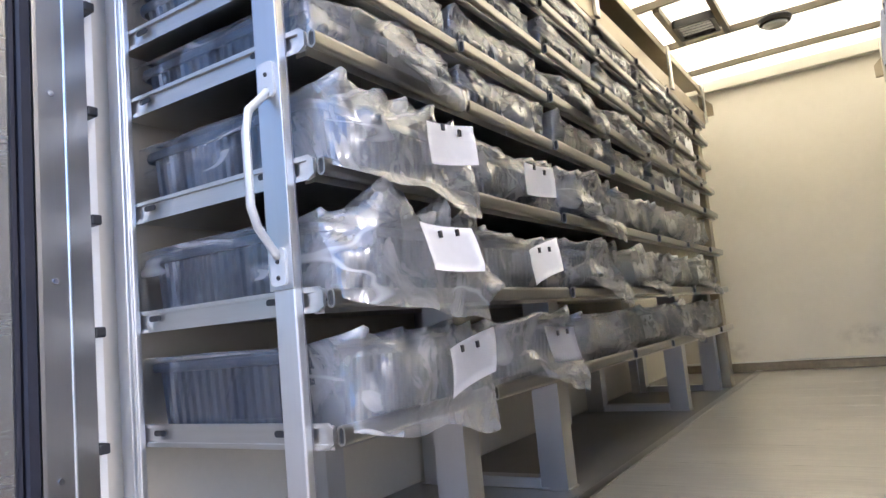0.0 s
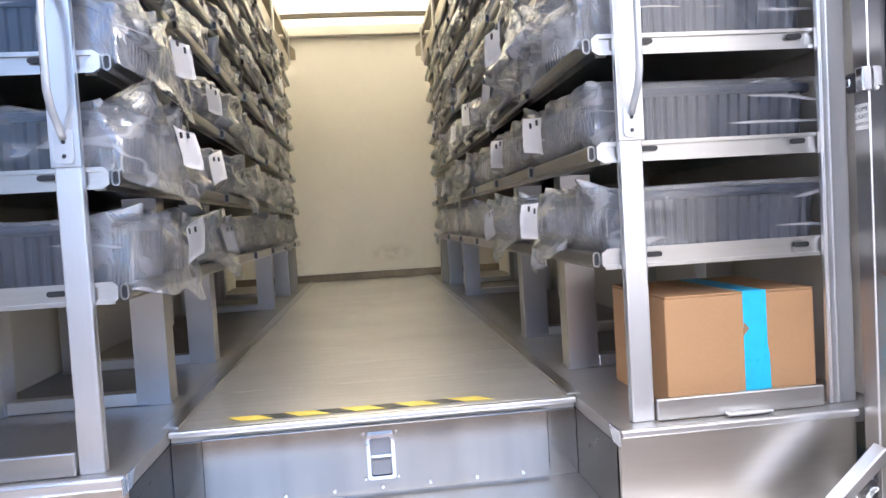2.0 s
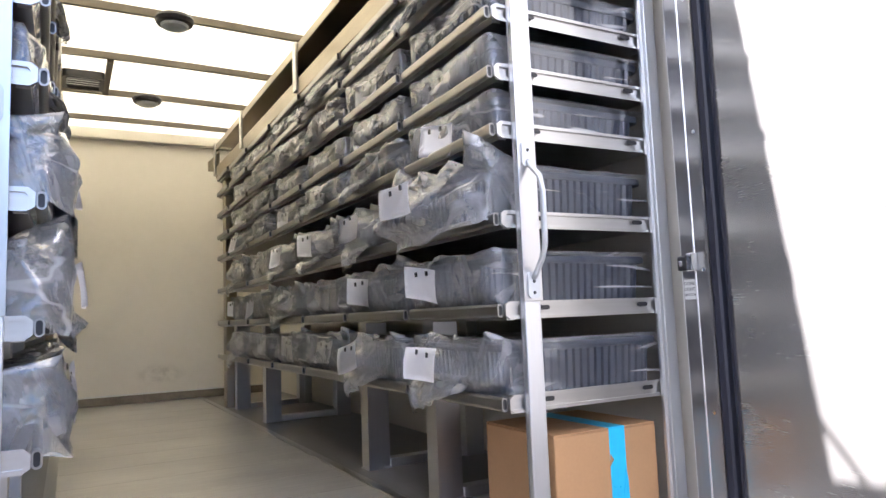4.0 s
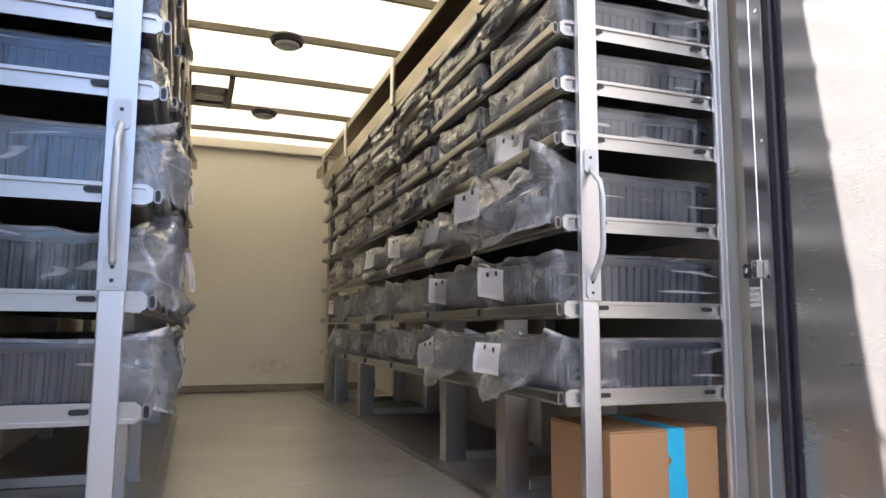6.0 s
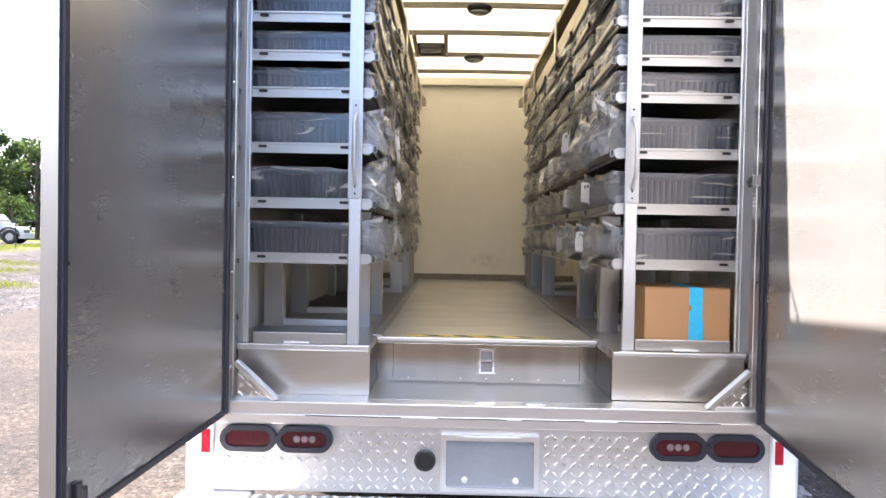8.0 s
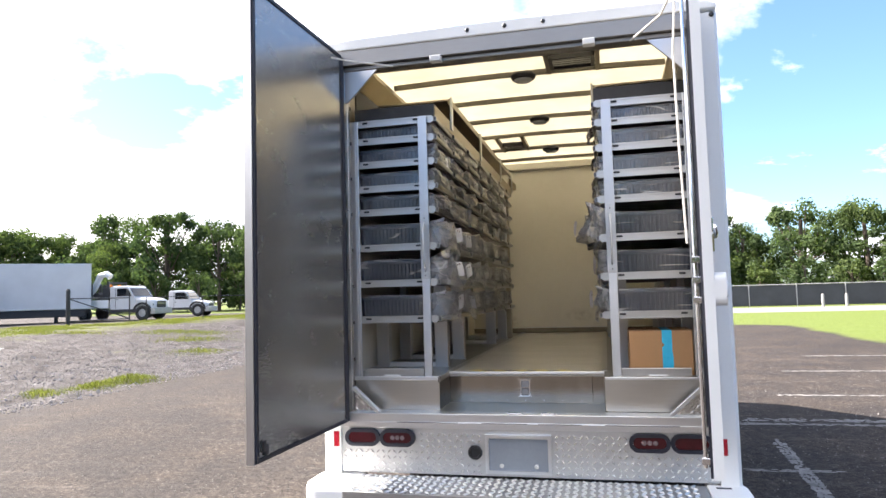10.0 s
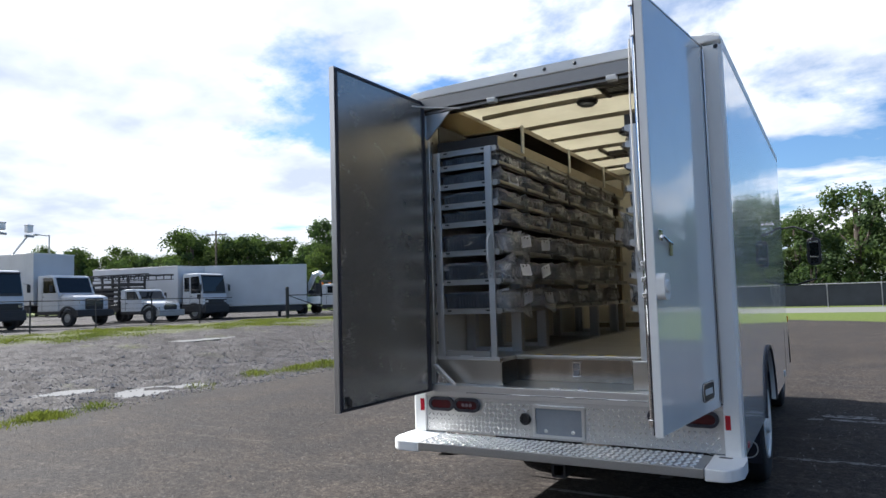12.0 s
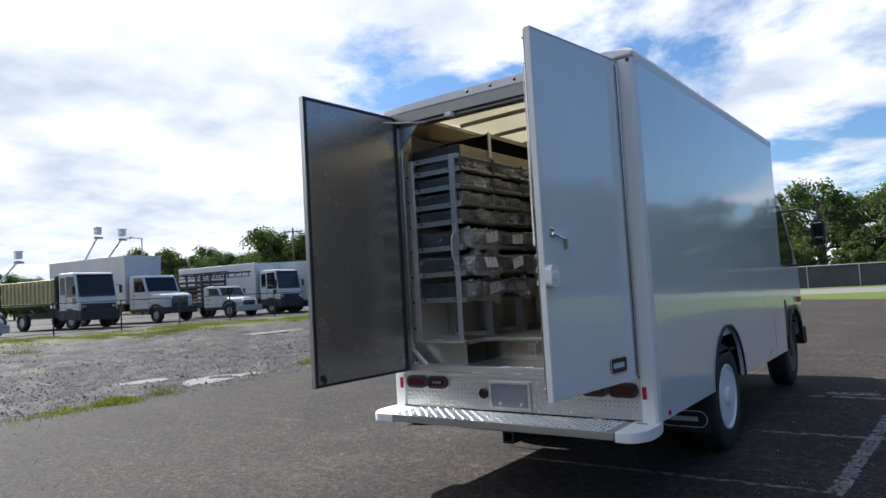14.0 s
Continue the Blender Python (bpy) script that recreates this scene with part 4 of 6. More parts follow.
# cab
cab_side = [(4.113, 0.56), *arc((5.20, 0.48), 0.44, 170, 10, 12), (5.96, 0.56), (5.985, 1.05), (5.93, 1.40), (5.86, 1.50), (5.08, 2.22), (4.95, 2.265), (4.113, 2.28)]
part("cab", prism(cab_side, "x", -0.90, 0.90, bevel=0.02), WHITE, truck, "white cab")
part("windscreen", prism([(5.84, 1.53), (5.12, 2.19), (5.128, 2.199), (5.848, 1.539)], "x", -0.80, 0.80), GLASS, truck, "windscreen")
part("front_bumper", box(-0.92, 0.92, 5.93, 6.06, 0.42, 0.66, bevel=0.03), BLACK, truck)
for s in (-1, 1):
    win = [(4.36, 1.47), (4.36, 2.13), (4.98, 2.13), (5.52, 1.62), (5.52, 1.47)]
    part("cab_window", prism(win, "x", s * 0.899, s * 0.9045), GLASS, truck, "dark side window")
    part("window_seal", ring([(4.33, 1.44), (4.33, 2.16), (4.99, 2.16), (5.56, 1.63), (5.56, 1.44)], win, "x", s * 0.899, s * 0.908), RUBBER, truck)
    part("door_seam", box(s * 0.9005, s * 0.9025, 4.29, 4.30, 0.75, 2.2), RUBBER, truck)
    part("cab_handle", box(s * 0.901, s * 0.925, 4.40, 4.54, 1.27, 1.31, bevel=0.008), BLACK, truck, "black cab door handle")
    part("cab_intake", box(s * 0.901, s * 0.93, 4.42, 4.78, 0.62, 1.05, bevel=0.02), BLACK, truck, "black side step trim")
    part("turn_lamp", box(s * 0.901, s * 0.94, 5.66, 5.76, 0.98, 1.05, bevel=0.01), AMBER, truck)
    part("cab_marker", box(s * 0.72 - 0.03, s * 0.72 + 0.03, 4.60, 4.68, 2.272, 2.30, bevel=0.008), AMBER, truck, "amber roof marker")
    mir = part("mirror", prism(stadium(0.145, 0.32, 0.055, 5, s * 1.295, 1.815), "y", 4.968, 5.035, bevel=0.012), BLACK, truck, "rounded black wing mirror on arms")
    for z in (1.752, 1.925):
        part("mirror_band", box(s * 1.295 - 0.045, s * 1.295 + 0.045, 4.958, 4.967, z - 0.007, z + 0.007, bevel=0.002), CHROME, mir)
    part("mirror_glass", box(s * 1.248, s * 1.342, 4.962, 4.9675, 1.765, 1.912), GLASS, mir)
    part("convex_glass", box(s * 1.256, s * 1.334, 4.962, 4.9675, 1.685, 1.740), GLASS, mir)
    part("mirror_arm", tube([(s * 0.90, 5.10, 2.10), (s * 1.10, 5.05, 2.12), (s * 1.30, 5.0, 2.02), (s * 1.30, 5.0, 1.98)], 0.012), BLACK, mir)
    part("mirror_arm", tube([(s * 0.90, 5.20, 1.45), (s * 1.10, 5.1, 1.44), (s * 1.30, 5.0, 1.50), (s * 1.30, 5.0, 1.64)], 0.012), BLACK, mir)
part("side_seam", box(1.0202, 1.0212, 3.55, 3.556, 0.60, 1.0), RUBBER, truck)
part("side_badge", prism(stadium(0.11, 0.05, 0.012, 3, 3.29, 0.605), "x", 1.0202, 1.0245), STICKER, truck, "small grey badge")

# ---- the two rear doors, swung open ----
DOOR_W, DOOR_Z0, DOOR_Z1 = 0.912, 0.796, 2.748


def rear_door(s, free):
    """A stainless-lined door on the corner post of side s, its free edge at the point free."""
    hinge = Vector((s * 0.889, -0.03, 0))
    way = (Vector((free[0], free[1], 0)) - hinge).normalized()
    width = (Vector((free[0], free[1], 0)) - hinge).length
    out = s * Vector((-way.y, way.x, 0))
    m = Matrix((( way.x, out.x, 0, hinge.x), (way.y, out.y, 0, hinge.y), (0, 0, 1, 0), (0, 0, 0, 1)))
    # local: x from hinge to free edge, y outwards, z up
    core = part("rear_door", box(0.0, width, 0.004, 0.034, DOOR_Z0, DOOR_Z1, bevel=0.004), WHITE, truck, "open white rear door with a stainless lining", m=m)
    part("inner_skin", box(0.010, width - 0.022, -0.0015, 0.0035, DOOR_Z0 + 0.02, DOOR_Z1 - 0.02), STEEL, core, "brushed stainless inner lining")
    seal = ring([(0.002, DOOR_Z0 + 0.002), (width - 0.002, DOOR_Z0 + 0.002), (width - 0.002, DOOR_Z1 - 0.002), (0.002, DOOR_Z1 - 0.002)], [(0.009, DOOR_Z0 + 0.018), (width - 0.018, DOOR_Z0 + 0.018), (width - 0.018, DOOR_Z1 - 0.018), (0.009, DOOR_Z1 - 0.018)], "y", -0.007, 0.0035)
    part("door_seal", seal, RUBBER, core, "black rubber door seal")
    edge = [(width - 0.006, DOOR_Z0 - 0.003), (width + 0.004, DOOR_Z0 - 0.003), (width + 0.004, DOOR_Z1 + 0.004), (width - 0.006, DOOR_Z1 + 0.004)]
    part("edge_trim", prism(edge, "y", 0.002, 0.037), WHITE_GEL if s > 0 else ALU, core, "white edge cap" if s > 0 else "aluminium edge trim")
    part("edge_trim", box(0.0, width, 0.002, 0.037, DOOR_Z1 - 0.001, DOOR_Z1 + 0.006), ALU, core)
    for k in range(22):
        z = DOOR_Z0 + 0.06 + (DOOR_Z1 - DOOR_Z0 - 0.12) * k / 21
        part("hinge_knuckle", lathe([(0.0062, -0.043), (0.0062, 0.043)], (0.004, 0.0405, z), "z", 10), ALU, core)
    for hx in (0.0125, -0.0045):
        part("hinge_line", box(hx - 0.0018, hx + 0.0018, 0.0346, 0.0395, DOOR_Z0 + 0.03, DOOR_Z1 - 0.03), RUBBER, core)
    part("hinge_leaf", box(0.0146, 0.03, 0.0345, 0.0375, DOOR_Z0 + 0.03, DOOR_Z1 - 0.03), ALU, core)
    for x, z in ((width - 0.075, DOOR_Z0 + 0.045), (width - 0.055, DOOR_Z0 + 0.062)):
        part("bottom_bolt", box(x - 0.012, x + 0.012, -0.012, -0.002, z - 0.022, z + 0.022, bevel=0.002), BLACK, core, "bolt on the lining")
    for k in range(9):
        part("rivet", lathe([(0.005, 0), (0.004, -0.003)], (width - 0.03, -0.0016, DOOR_Z0 + 0.12 + 0.21 * k), "y", 8), CHROME, core)
    return core, width


left_door, wl_ = rear_door(-1, (-0.918, -0.926))
right_door, wr_ = rear_door(1, (0.776, -0.915))
lock = part("handle_cup", prism(stadium(0.075, 0.115, 0.03, 6, wr_ - 0.035, 1.437), "y", 0.037, 0.075), WHITE_GEL, right_door, "white lock cup handle")
part("handle_knob", lathe([(0.03, 0.0), (0.029, 0.005), (0.022, 0.008)], (wr_ - 0.035, 0.074, 1.437), "y", 20), WHITE_GEL, lock)
hook = part("lock_plate", box(wr_ - 0.10, wr_ - 0.055, 0.036, 0.044, 1.64, 1.69, bevel=0.003), CHROME, right_door, "small chrome lock plate")
part("key", tube([(wr_ - 0.09, 0.048, 1.66), (wr_ - 0.13, 0.054, 1.64), (wr_ - 0.19, 0.052, 1.63)], 0.008), CHROME, hook)
part("key_tag", box(wr_ - 0.215, wr_ - 0.19, 0.040, 0.048, 1.575, 1.64, bevel=0.003), YELLOW_PAINT, hook, "yellowed key tag")
part("emblem", prism(stadium(0.185, 0.095, 0.025, 5, 0.225, 0.905), "y", 0.036, 0.0395), BLACK, right_door, "dark maker's plate")
part("emblem_rim", ring(stadium(0.185, 0.095, 0.025, 5, 0.225, 0.905), stadium(0.173, 0.083, 0.020, 5, 0.225, 0.905), "y", 0.0396, 0.042), CHROME, right_door)
part("emblem_bar", box(0.165, 0.285, 0.0397, 0.041, 0.890, 0.920), STICKER, right_door)
# lock rod, its guides and a pull cord on the lining side of the kerb-side door
part("lock_rod", tube([(wr_ - 0.028, -0.022, DOOR_Z0 + 0.03), (wr_ - 0.028, -0.022, DOOR_Z1 - 0.02)], 0.007), CHROME, right_door, "thin lock rod")
for z in (0.85, 1.40, 1.47, 1.54, 2.58, 2.72):
    part("rod_guide", box(wr_ - 0.04, wr_ - 0.016, -0.034, -0.002, z - 0.012, z + 0.012, bevel=0.003), CHROME, right_door)
part("pull_cord", tube([(wr_ - 0.03, -0.04, 2.56), (wr_ - 0.06, -0.06, 2.30), (wr_ - 0.05, -0.055, 1.95), (wr_ - 0.035, -0.045, 1.60)], 0.004), ROPE, right_door, "white pull cord")
part("stay_cord", tube([(0.62, 0.0, 2.665), (0.74, -0.30, 2.66), (0.80, -0.72, 2.69)], 0.005), ROPE, truck, "door stay cord")
part("stay_cord", tube([(-0.60, 0.0, 2.665), (-0.80, -0.10, 2.68), (-0.925, -0.16, 2.70)], 0.005), ROPE, truck, "door stay cord")

# ---- shelving racks along both walls: local x towards the aisle, the aisle rail at x = 0 ----
SHELF_Z = (1.318, 1.515, 1.712, 1.910, 2.041, 2.178, 2.310, 2.410)
BAY, BAYS, Y0 = 0.465, 6, 0.172
FAR = 3.30


def rack(s):
    r = thing("storage_rack", "aluminium storage rack with eight shelves of wrapped bins", "rack", (s * 0.430, 0, 0), 0, "storage racks")
    d = -s  # towards the aisle
    X = lambda u: d * u

    def block(u0, u1, y0, y1, z0, z1, bevel=0.002):
        return box(min(X(u0), X(u1)), max(X(u0), X(u1)), y0, y1, z0, z1, bevel=bevel)

    # end posts and rear posts
    for u0, u1, y0, y1, z1 in ((-0.080, -0.037, 0.146, 0.162, 2.425), (-0.487, -0.433, 0.150, 0.163, 2.425)):
        part("end_post", block(u0, u1, y0, y1, 1.012, z1, 0.003), POST, r, "bright aluminium end post")
        if u0 < -0.3:
            for uu in (u1 - 0.004, u1 - 0.017):
                part("post_bead", block(uu - 0.0025, uu + 0.0025, y0 - 0.004, y0 - 0.0003, 1.014, z1, 0.0015), ALU_X, r)
        else:
            part("post_flange", block(u1 - 0.004, u1, y1 + 0.0005, 0.1635, 1.012, z1, 0.0), ALU, r)
            part("post_sleeve", block(u0 - 0.003, u1 + 0.003, y0 - 0.0045, y0 - 0.0004, 1.532, z1 - 0.004, 0.0012), ALU, r, "aluminium doubler plate on the post")
    for y in (1.10, 2.05, 3.05):
        part("rear_post", block(-0.500, -0.455, y, y + 0.05, 1.012, 2.42, 0.002), ALU, r, "aluminium rear post")
    # brown paints in the shadow this post stands in
    part("far_post", block(-0.085, -0.020, 3.18, 3.26, 1.012, 2.42, 0.003), DULL_BROWN, r, "far post coloured brown for shadow")
    # legs: folded channels with a stepped return towards the wall
    for y in (0.600, 1.080, 2.400, 3.060):
        for u, top in ((-0.055, 1.500), (-0.425, 1.300)):
            prof = [(u, y), (u - 0.052, y), (u - 0.052, y + 0.012), (u - 0.080, y + 0.012), (u - 0.080, y + 0.060), (u - 0.076, y + 0.060), (u - 0.076, y + 0.016), (u - 0.048, y + 0.016), (u - 0.048, y + 0.004), (u - 0.004, y + 0.004), (u - 0.004, y + 0.060), (u, y + 0.060)]
            leg = part("leg", prism([(X(a), b) for a, b in prof], "z", 1.013, top), ALU, r, "folded aluminium leg")
            part("foot", block(u - 0.084, u + 0.004, y + 0.002, y + 0.064, 1.013, 1.018, 0.001), ALU, leg)
        part("leg_tie", block(-0.424, -0.136, y + 0.010, y + 0.050, 1.0135, 1.043, 0.002), ALU_X, r)
    part("end_sill", block(-0.413, -0.082, 0.138, 0.149, 1.0135, 1.054, 0.003), ALU_END, r, "aluminium end sill")
    part("sill_clip", block(-0.30, -0.21, 0.120, 0.1375, 1.0145, 1.022, 0.003), ALU_X, r)
    # shelves
    for k, z in enumerate(SHELF_Z):
        tray = part("shelf", block(-0.478, -0.012, Y0 + 0.004, FAR, z - 0.010, z - 0.004, 0.0), ALU_Y, r, "aluminium shelf tray")
        prof = [(-0.470, z - 0.020), (-0.012, z - 0.020), (0.0, z - 0.012), (0.0, z + 0.010), (-0.010, z + 0.018), (-0.470, z + 0.018), (-0.470, z + 0.012), (-0.014, z + 0.010), (-0.010, z + 0.004), (-0.010, z - 0.012), (-0.470, z - 0.013)]
        part("end_rail", prism([(X(a), b) for a, b in prof], "y", Y0 - 0.008, Y0 - 0.003), ALU_END, tray, "aluminium shelf end rail")
        part("end_rail_web", block(-0.468, -0.004, Y0 - 0.0028, Y0 + 0.004, z - 0.016, z + 0.014, 0.002), ALU_END, tray)
        for u in (-0.100, -0.394):
            part("rail_slot", prism([(X(a), b) for a, b in stadium(0.032, 0.010, None, 4, u, z + 0.003)], "y", Y0 - 0.0092, Y0 - 0.0078), BLACK, tray, "dark slot")
        for b in range(BAYS + 1):
            y0 = Y0 + BAY * b
            y1 = min(Y0 + BAY * (b + 1) - 0.012, FAR)
            if y1 - y0 < 0.05:
                continue
            # each rail leans out a little at its near end, so that its open end shows
            o, i = stadium(0.015, 0.029, None, 4, 0.0, z - 0.001), stadium(0.0095, 0.023, None, 4, 0.0, z - 0.001)
            rail = ring([(X(p), q) for p, q in o], [(X(p), q) for p, q in i], "y", y0, y1)
            prism([(X(p), q) for p, q in i], "y", y0 + 0.012, y0 + 0.014, rail)
            for vt in rail.verts:
                vt.co.x += X(0.012 * (1 - (vt.co.y - y0) / BAY) - 0.004)
            part("aisle_rail", rail, RAIL, tray, "hollow aluminium aisle rail")
            bore = prism([(X(p + 0.0078), q) for p, q in i], "y", y0 + 0.003, y0 + 0.005)
            part("rail_bore", bore, BLACK, tray)
        part("shelf_lip", block(-0.030, -0.010, Y0 + 0.005, FAR, z - 0.022, z - 0.011, 0.0), ALU_Y, tray)
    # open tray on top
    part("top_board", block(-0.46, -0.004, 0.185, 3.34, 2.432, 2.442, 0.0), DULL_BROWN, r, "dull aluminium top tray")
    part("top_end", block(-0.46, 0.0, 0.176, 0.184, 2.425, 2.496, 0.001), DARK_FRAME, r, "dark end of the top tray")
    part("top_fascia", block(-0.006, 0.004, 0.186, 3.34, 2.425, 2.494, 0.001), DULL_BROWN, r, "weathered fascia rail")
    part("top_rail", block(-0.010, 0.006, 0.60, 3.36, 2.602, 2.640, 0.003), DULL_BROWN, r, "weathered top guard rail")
    for y in (0.60, 1.60, 2.60, 3.34):
        part("rail_stay", block(0.0045, 0.016, y - 0.02, y + 0.02, 2.44, 2.645, 0.002), ALU_Y, r, "guard rail stay")
    part("top_lid", block(-0.46, -0.012, 0.60, 3.34, 2.628, 2.638, 0.0), DULL_BROWN, r, "dull aluminium lid")
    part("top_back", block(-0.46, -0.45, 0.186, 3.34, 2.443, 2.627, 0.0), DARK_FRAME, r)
    part("top_bracket", prism([(X(-0.02), 2.60), (X(0.05), 2.53), (X(0.05), 2.47), (X(-0.02), 2.47)], "y", 3.345, 3.36), DULL_BROWN, r)
    # grab handle on the end post
    u = -0.058
    pts = [(X(u), 0.138, 1.580), (X(u), 0.128, 1.592), (X(u), 0.103, 1.622), (X(u), 0.092, 1.652), (X(u), 0.091, 1.762), (X(u), 0.099, 1.796), (X(u), 0.127, 1.822), (X(u), 0.138, 1.834)]
    grab = part("grab_handle", tube(pts, 0.0065, seg=12), GRAB, r, "curved grey grab handle", smooth=True)
    for z in (1.566, 1.852):
        part("handle_pad", prism([(X(a), b) for a, b in stadium(0.030, 0.056, 0.008, 3, u, z)], "y", 0.1365, 0.1413), GRAB, grab)
        for dz in (-0.016, 0.008):
            part("handle_rivet", lathe([(0.004, 0), (0.003, -0.002)], (X(u), 0.1364, z + dz), "y", 8), BLACK, grab)
    return r


for s in (-1, 1):
    rack(s)

# ---- wrapped bins ----
def bin_outline(w, dpt, grow=0.0):
    """The ribbed outline of a bin, seen from above; x from -dpt to 0, y across."""
    pts = []
    rib, deep = 0.0205, 0.0060
    def run(a, b, n_, normal):
        k = max(2, int((Vector(b) - Vector(a)).length / rib))
        for i in range(k):
            for f, h in ((0.08, 0), (0.22, 1), (0.70, 1), (0.86, 0)):
                p = Vector(a).lerp(Vector(b), (i + f) / k)
                pts.append(p + Vector(normal) * (deep * (h - 1) + grow))
    c = 0.022
    run((-dpt + c, -w / 2), (-c, -w / 2), 0, (0, -1))
    run((0, -w / 2 + c), (0, w / 2 - c), 0, (1, 0))
    run((-c, w / 2), (-dpt + c, w / 2), 0, (0, 1))
    run((-dpt, w / 2 - c), (-dpt, -w / 2 + c), 0, (-1, 0))
    return pts


def smooth_outline(w, dpt, grow):
    return [Vector(p) for p in stadium(dpt + 2 * grow, w + 2 * grow, 0.024, 5, -dpt / 2, 0)]


def bin_mesh(h):
    w, dpt = 0.405, 0.432
    bm = bmesh.new()
    outline = bin_outline(w, dpt)
    rows = []
    for z, k in ((0.0, 0.965), (h * 0.10, 0.972), (h - 0.016, 1.0)):
        rows.append([bm.verts.new((-dpt / 2 + (p.x + dpt / 2) * k, p.y * k, z)) for p in outline])
    for a, b in zip(rows, rows[1:]):
        for i in range(len(a)):
            bm.faces.new((a[i], a[(i + 1) % len(a)], b[(i + 1) % len(a)], b[i]))
    bm.faces.new(rows[0])
    # rolled rim and inside
    prof = ((0.001, h - 0.018), (0.005, h - 0.017), (0.0065, h - 0.010), (0.005, h - 0.002), (0.001, h), (-0.006, h - 0.001), (-0.008, h - 0.008), (-0.010, h * 0.45))
    rings = [[bm.verts.new((p.x, p.y, z)) for p in smooth_outline(w, dpt, g)] for g, z in prof]
    for a, b in zip(rings, rings[1:]):
        for i in range(len(a)):
            bm.faces.new((a[i], a[(i + 1) % len(a)], b[(i + 1) % len(a)], b[i]))
    bm.faces.new(rings[-1])
    return mesh_of(bm, "bin_body", BIN)


def bag_mesh(h, seed, far, loose, tail):
    """A polythene bag round a bin: taut on the sides, folds running from its gathered mouth at the far lower corner of the aisle end."""
    rnd = random.Random(seed)
    off = Vector((rnd.uniform(0, 50), rnd.uniform(0, 50), rnd.uniform(0, 50)))
    dpt, w = 0.448, 0.425
    us = [0.1 * i for i in range(8)] + [0.8 + 0.2 * i / 14 for i in range(15)]
    nx, ny, nz = len(us) - 1, 46, 16
    # folds: origin, heading, height, width, reach; across the aisle end and on over the top
    folds = []
    for i in range(20):
        ox, oz = rnd.choice(((far * 0.19, 0.012), (far * 0.19, 0.012), (-far * 0.20, h), (far * 0.20, h), (rnd.uniform(-0.15, 0.15), h + 0.01)))
        a = rnd.uniform(0, 3.1416) if oz > 0.05 else rnd.uniform(1.65, 3.0) if far > 0 else rnd.uniform(0.15, 1.5)
        folds.append((ox, oz, math.cos(a), math.sin(a), rnd.uniform(0.004, 0.013) * rnd.choice((1, 1, -0.7)), rnd.uniform(0.004, 0.016), rnd.uniform(0.10, 0.26)))

    def crease(y, b):
        out = 0.0
        for ox, oz, cx, cz, amp, wd, reach in folds:
            dy, dz = y - ox, b - oz
            along = dy * cx + dz * cz
            out += amp * math.exp(-abs(dy * cz - dz * cx) / wd) * math.exp(-abs(along) / reach)
        return out

    bm = bmesh.new()
    cells = {}

    def vert(i, j, k):
        key = (i, j, k)
        if key not in cells:
            u, v, t = us[i], j / ny, k / nz
            p = Vector((-dpt + 0.006 + u * dpt, (v - 0.5) * w, 0.002 + t * (h + 0.005)))
            front = min(1.0, max(0.0, (u - 0.80) / 0.20)) ** 1.5
            near_top = max(0.0, (t - 0.8) / 0.2)
            edge = min(1.0, 7.0 * min(v, 1 - v))
            c = crease(p.y, t * h if i == nx else h + (1 - u) * dpt)
            slow = noise.noise_vector(p * 7 + off)
            p += slow * (0.0022 + 0.004 * front)
            # sharp crumples, finer than the folds
            crumple = 0.55 - 1.6 * abs(noise.noise(p * 13.0 + off * 2.0)) - 0.9 * abs(noise.noise(p * 29.0 - off))
            c += 0.006 * crumple
            # the film balloons over the aisle end, but is tucked behind the rail below
            swell = loose * (1.15 - 0.5 * t) * (0.022 + 0.042 * max(0.0, 0.35 + noise.noise(Vector((v * 2.2, t * 1.2, 0)) + off))) * edge ** 0.6
            lift = min(1.0, max(0.0, (t * h - 0.010) / 0.030))
            p.x += front * lift * (0.004 + swell + loose * 1.2 * c)
            p.z += near_top * (0.002 + (0.25 + 0.75 * u ** 3) * loose * 0.8 * c)
            # a slack mouth hangs over the rail like a skirt, deepest at the far corner
            if tail > 0.08:
                reach = 0.5 + far * (v - 0.5)
                over = front * (1 - t) ** 0.7
                p.x += over * max(0.0, 0.050 + 0.022 * loose * edge - p.x) * min(1.0, 2.5 * (1 - t))
                p.z -= over * edge ** 0.5 * tail * (0.15 + 0.75 * reach ** 1.5) * (0.75 + 0.6 * noise.noise(Vector((v * 3.5, 6.4, 0)) + off))
            # ears stand up along the mouth
            ear = max(0.0, noise.noise(Vector((v * 5.0, 8.1, 0)) + off) + 0.02)
            p.z += near_top * front * 0.050 * ear * loose
            # the top sags between the rims
            if 0.05 < u < 0.85:
                p.z -= near_top * 0.006 * math.sin(math.pi * v) * math.sin(math.pi * u)
            cells[key] = bm.verts.new(p)
        return cells[key]

    def sheet(na, nb, f):
        for a in range(na):
            for b in range(nb):
                bm.faces.new((f(a, b), f(a + 1, b), f(a + 1, b + 1), f(a, b + 1)))

    sheet(nx, ny, lambda a, b: vert(a, b, nz))
    sheet(nx, nz, lambda a, b: vert(a, 0, b))
    sheet(nx, nz, lambda a, b: vert(a, ny, b))
    sheet(ny, nz, lambda a, b: vert(nx, a, b))
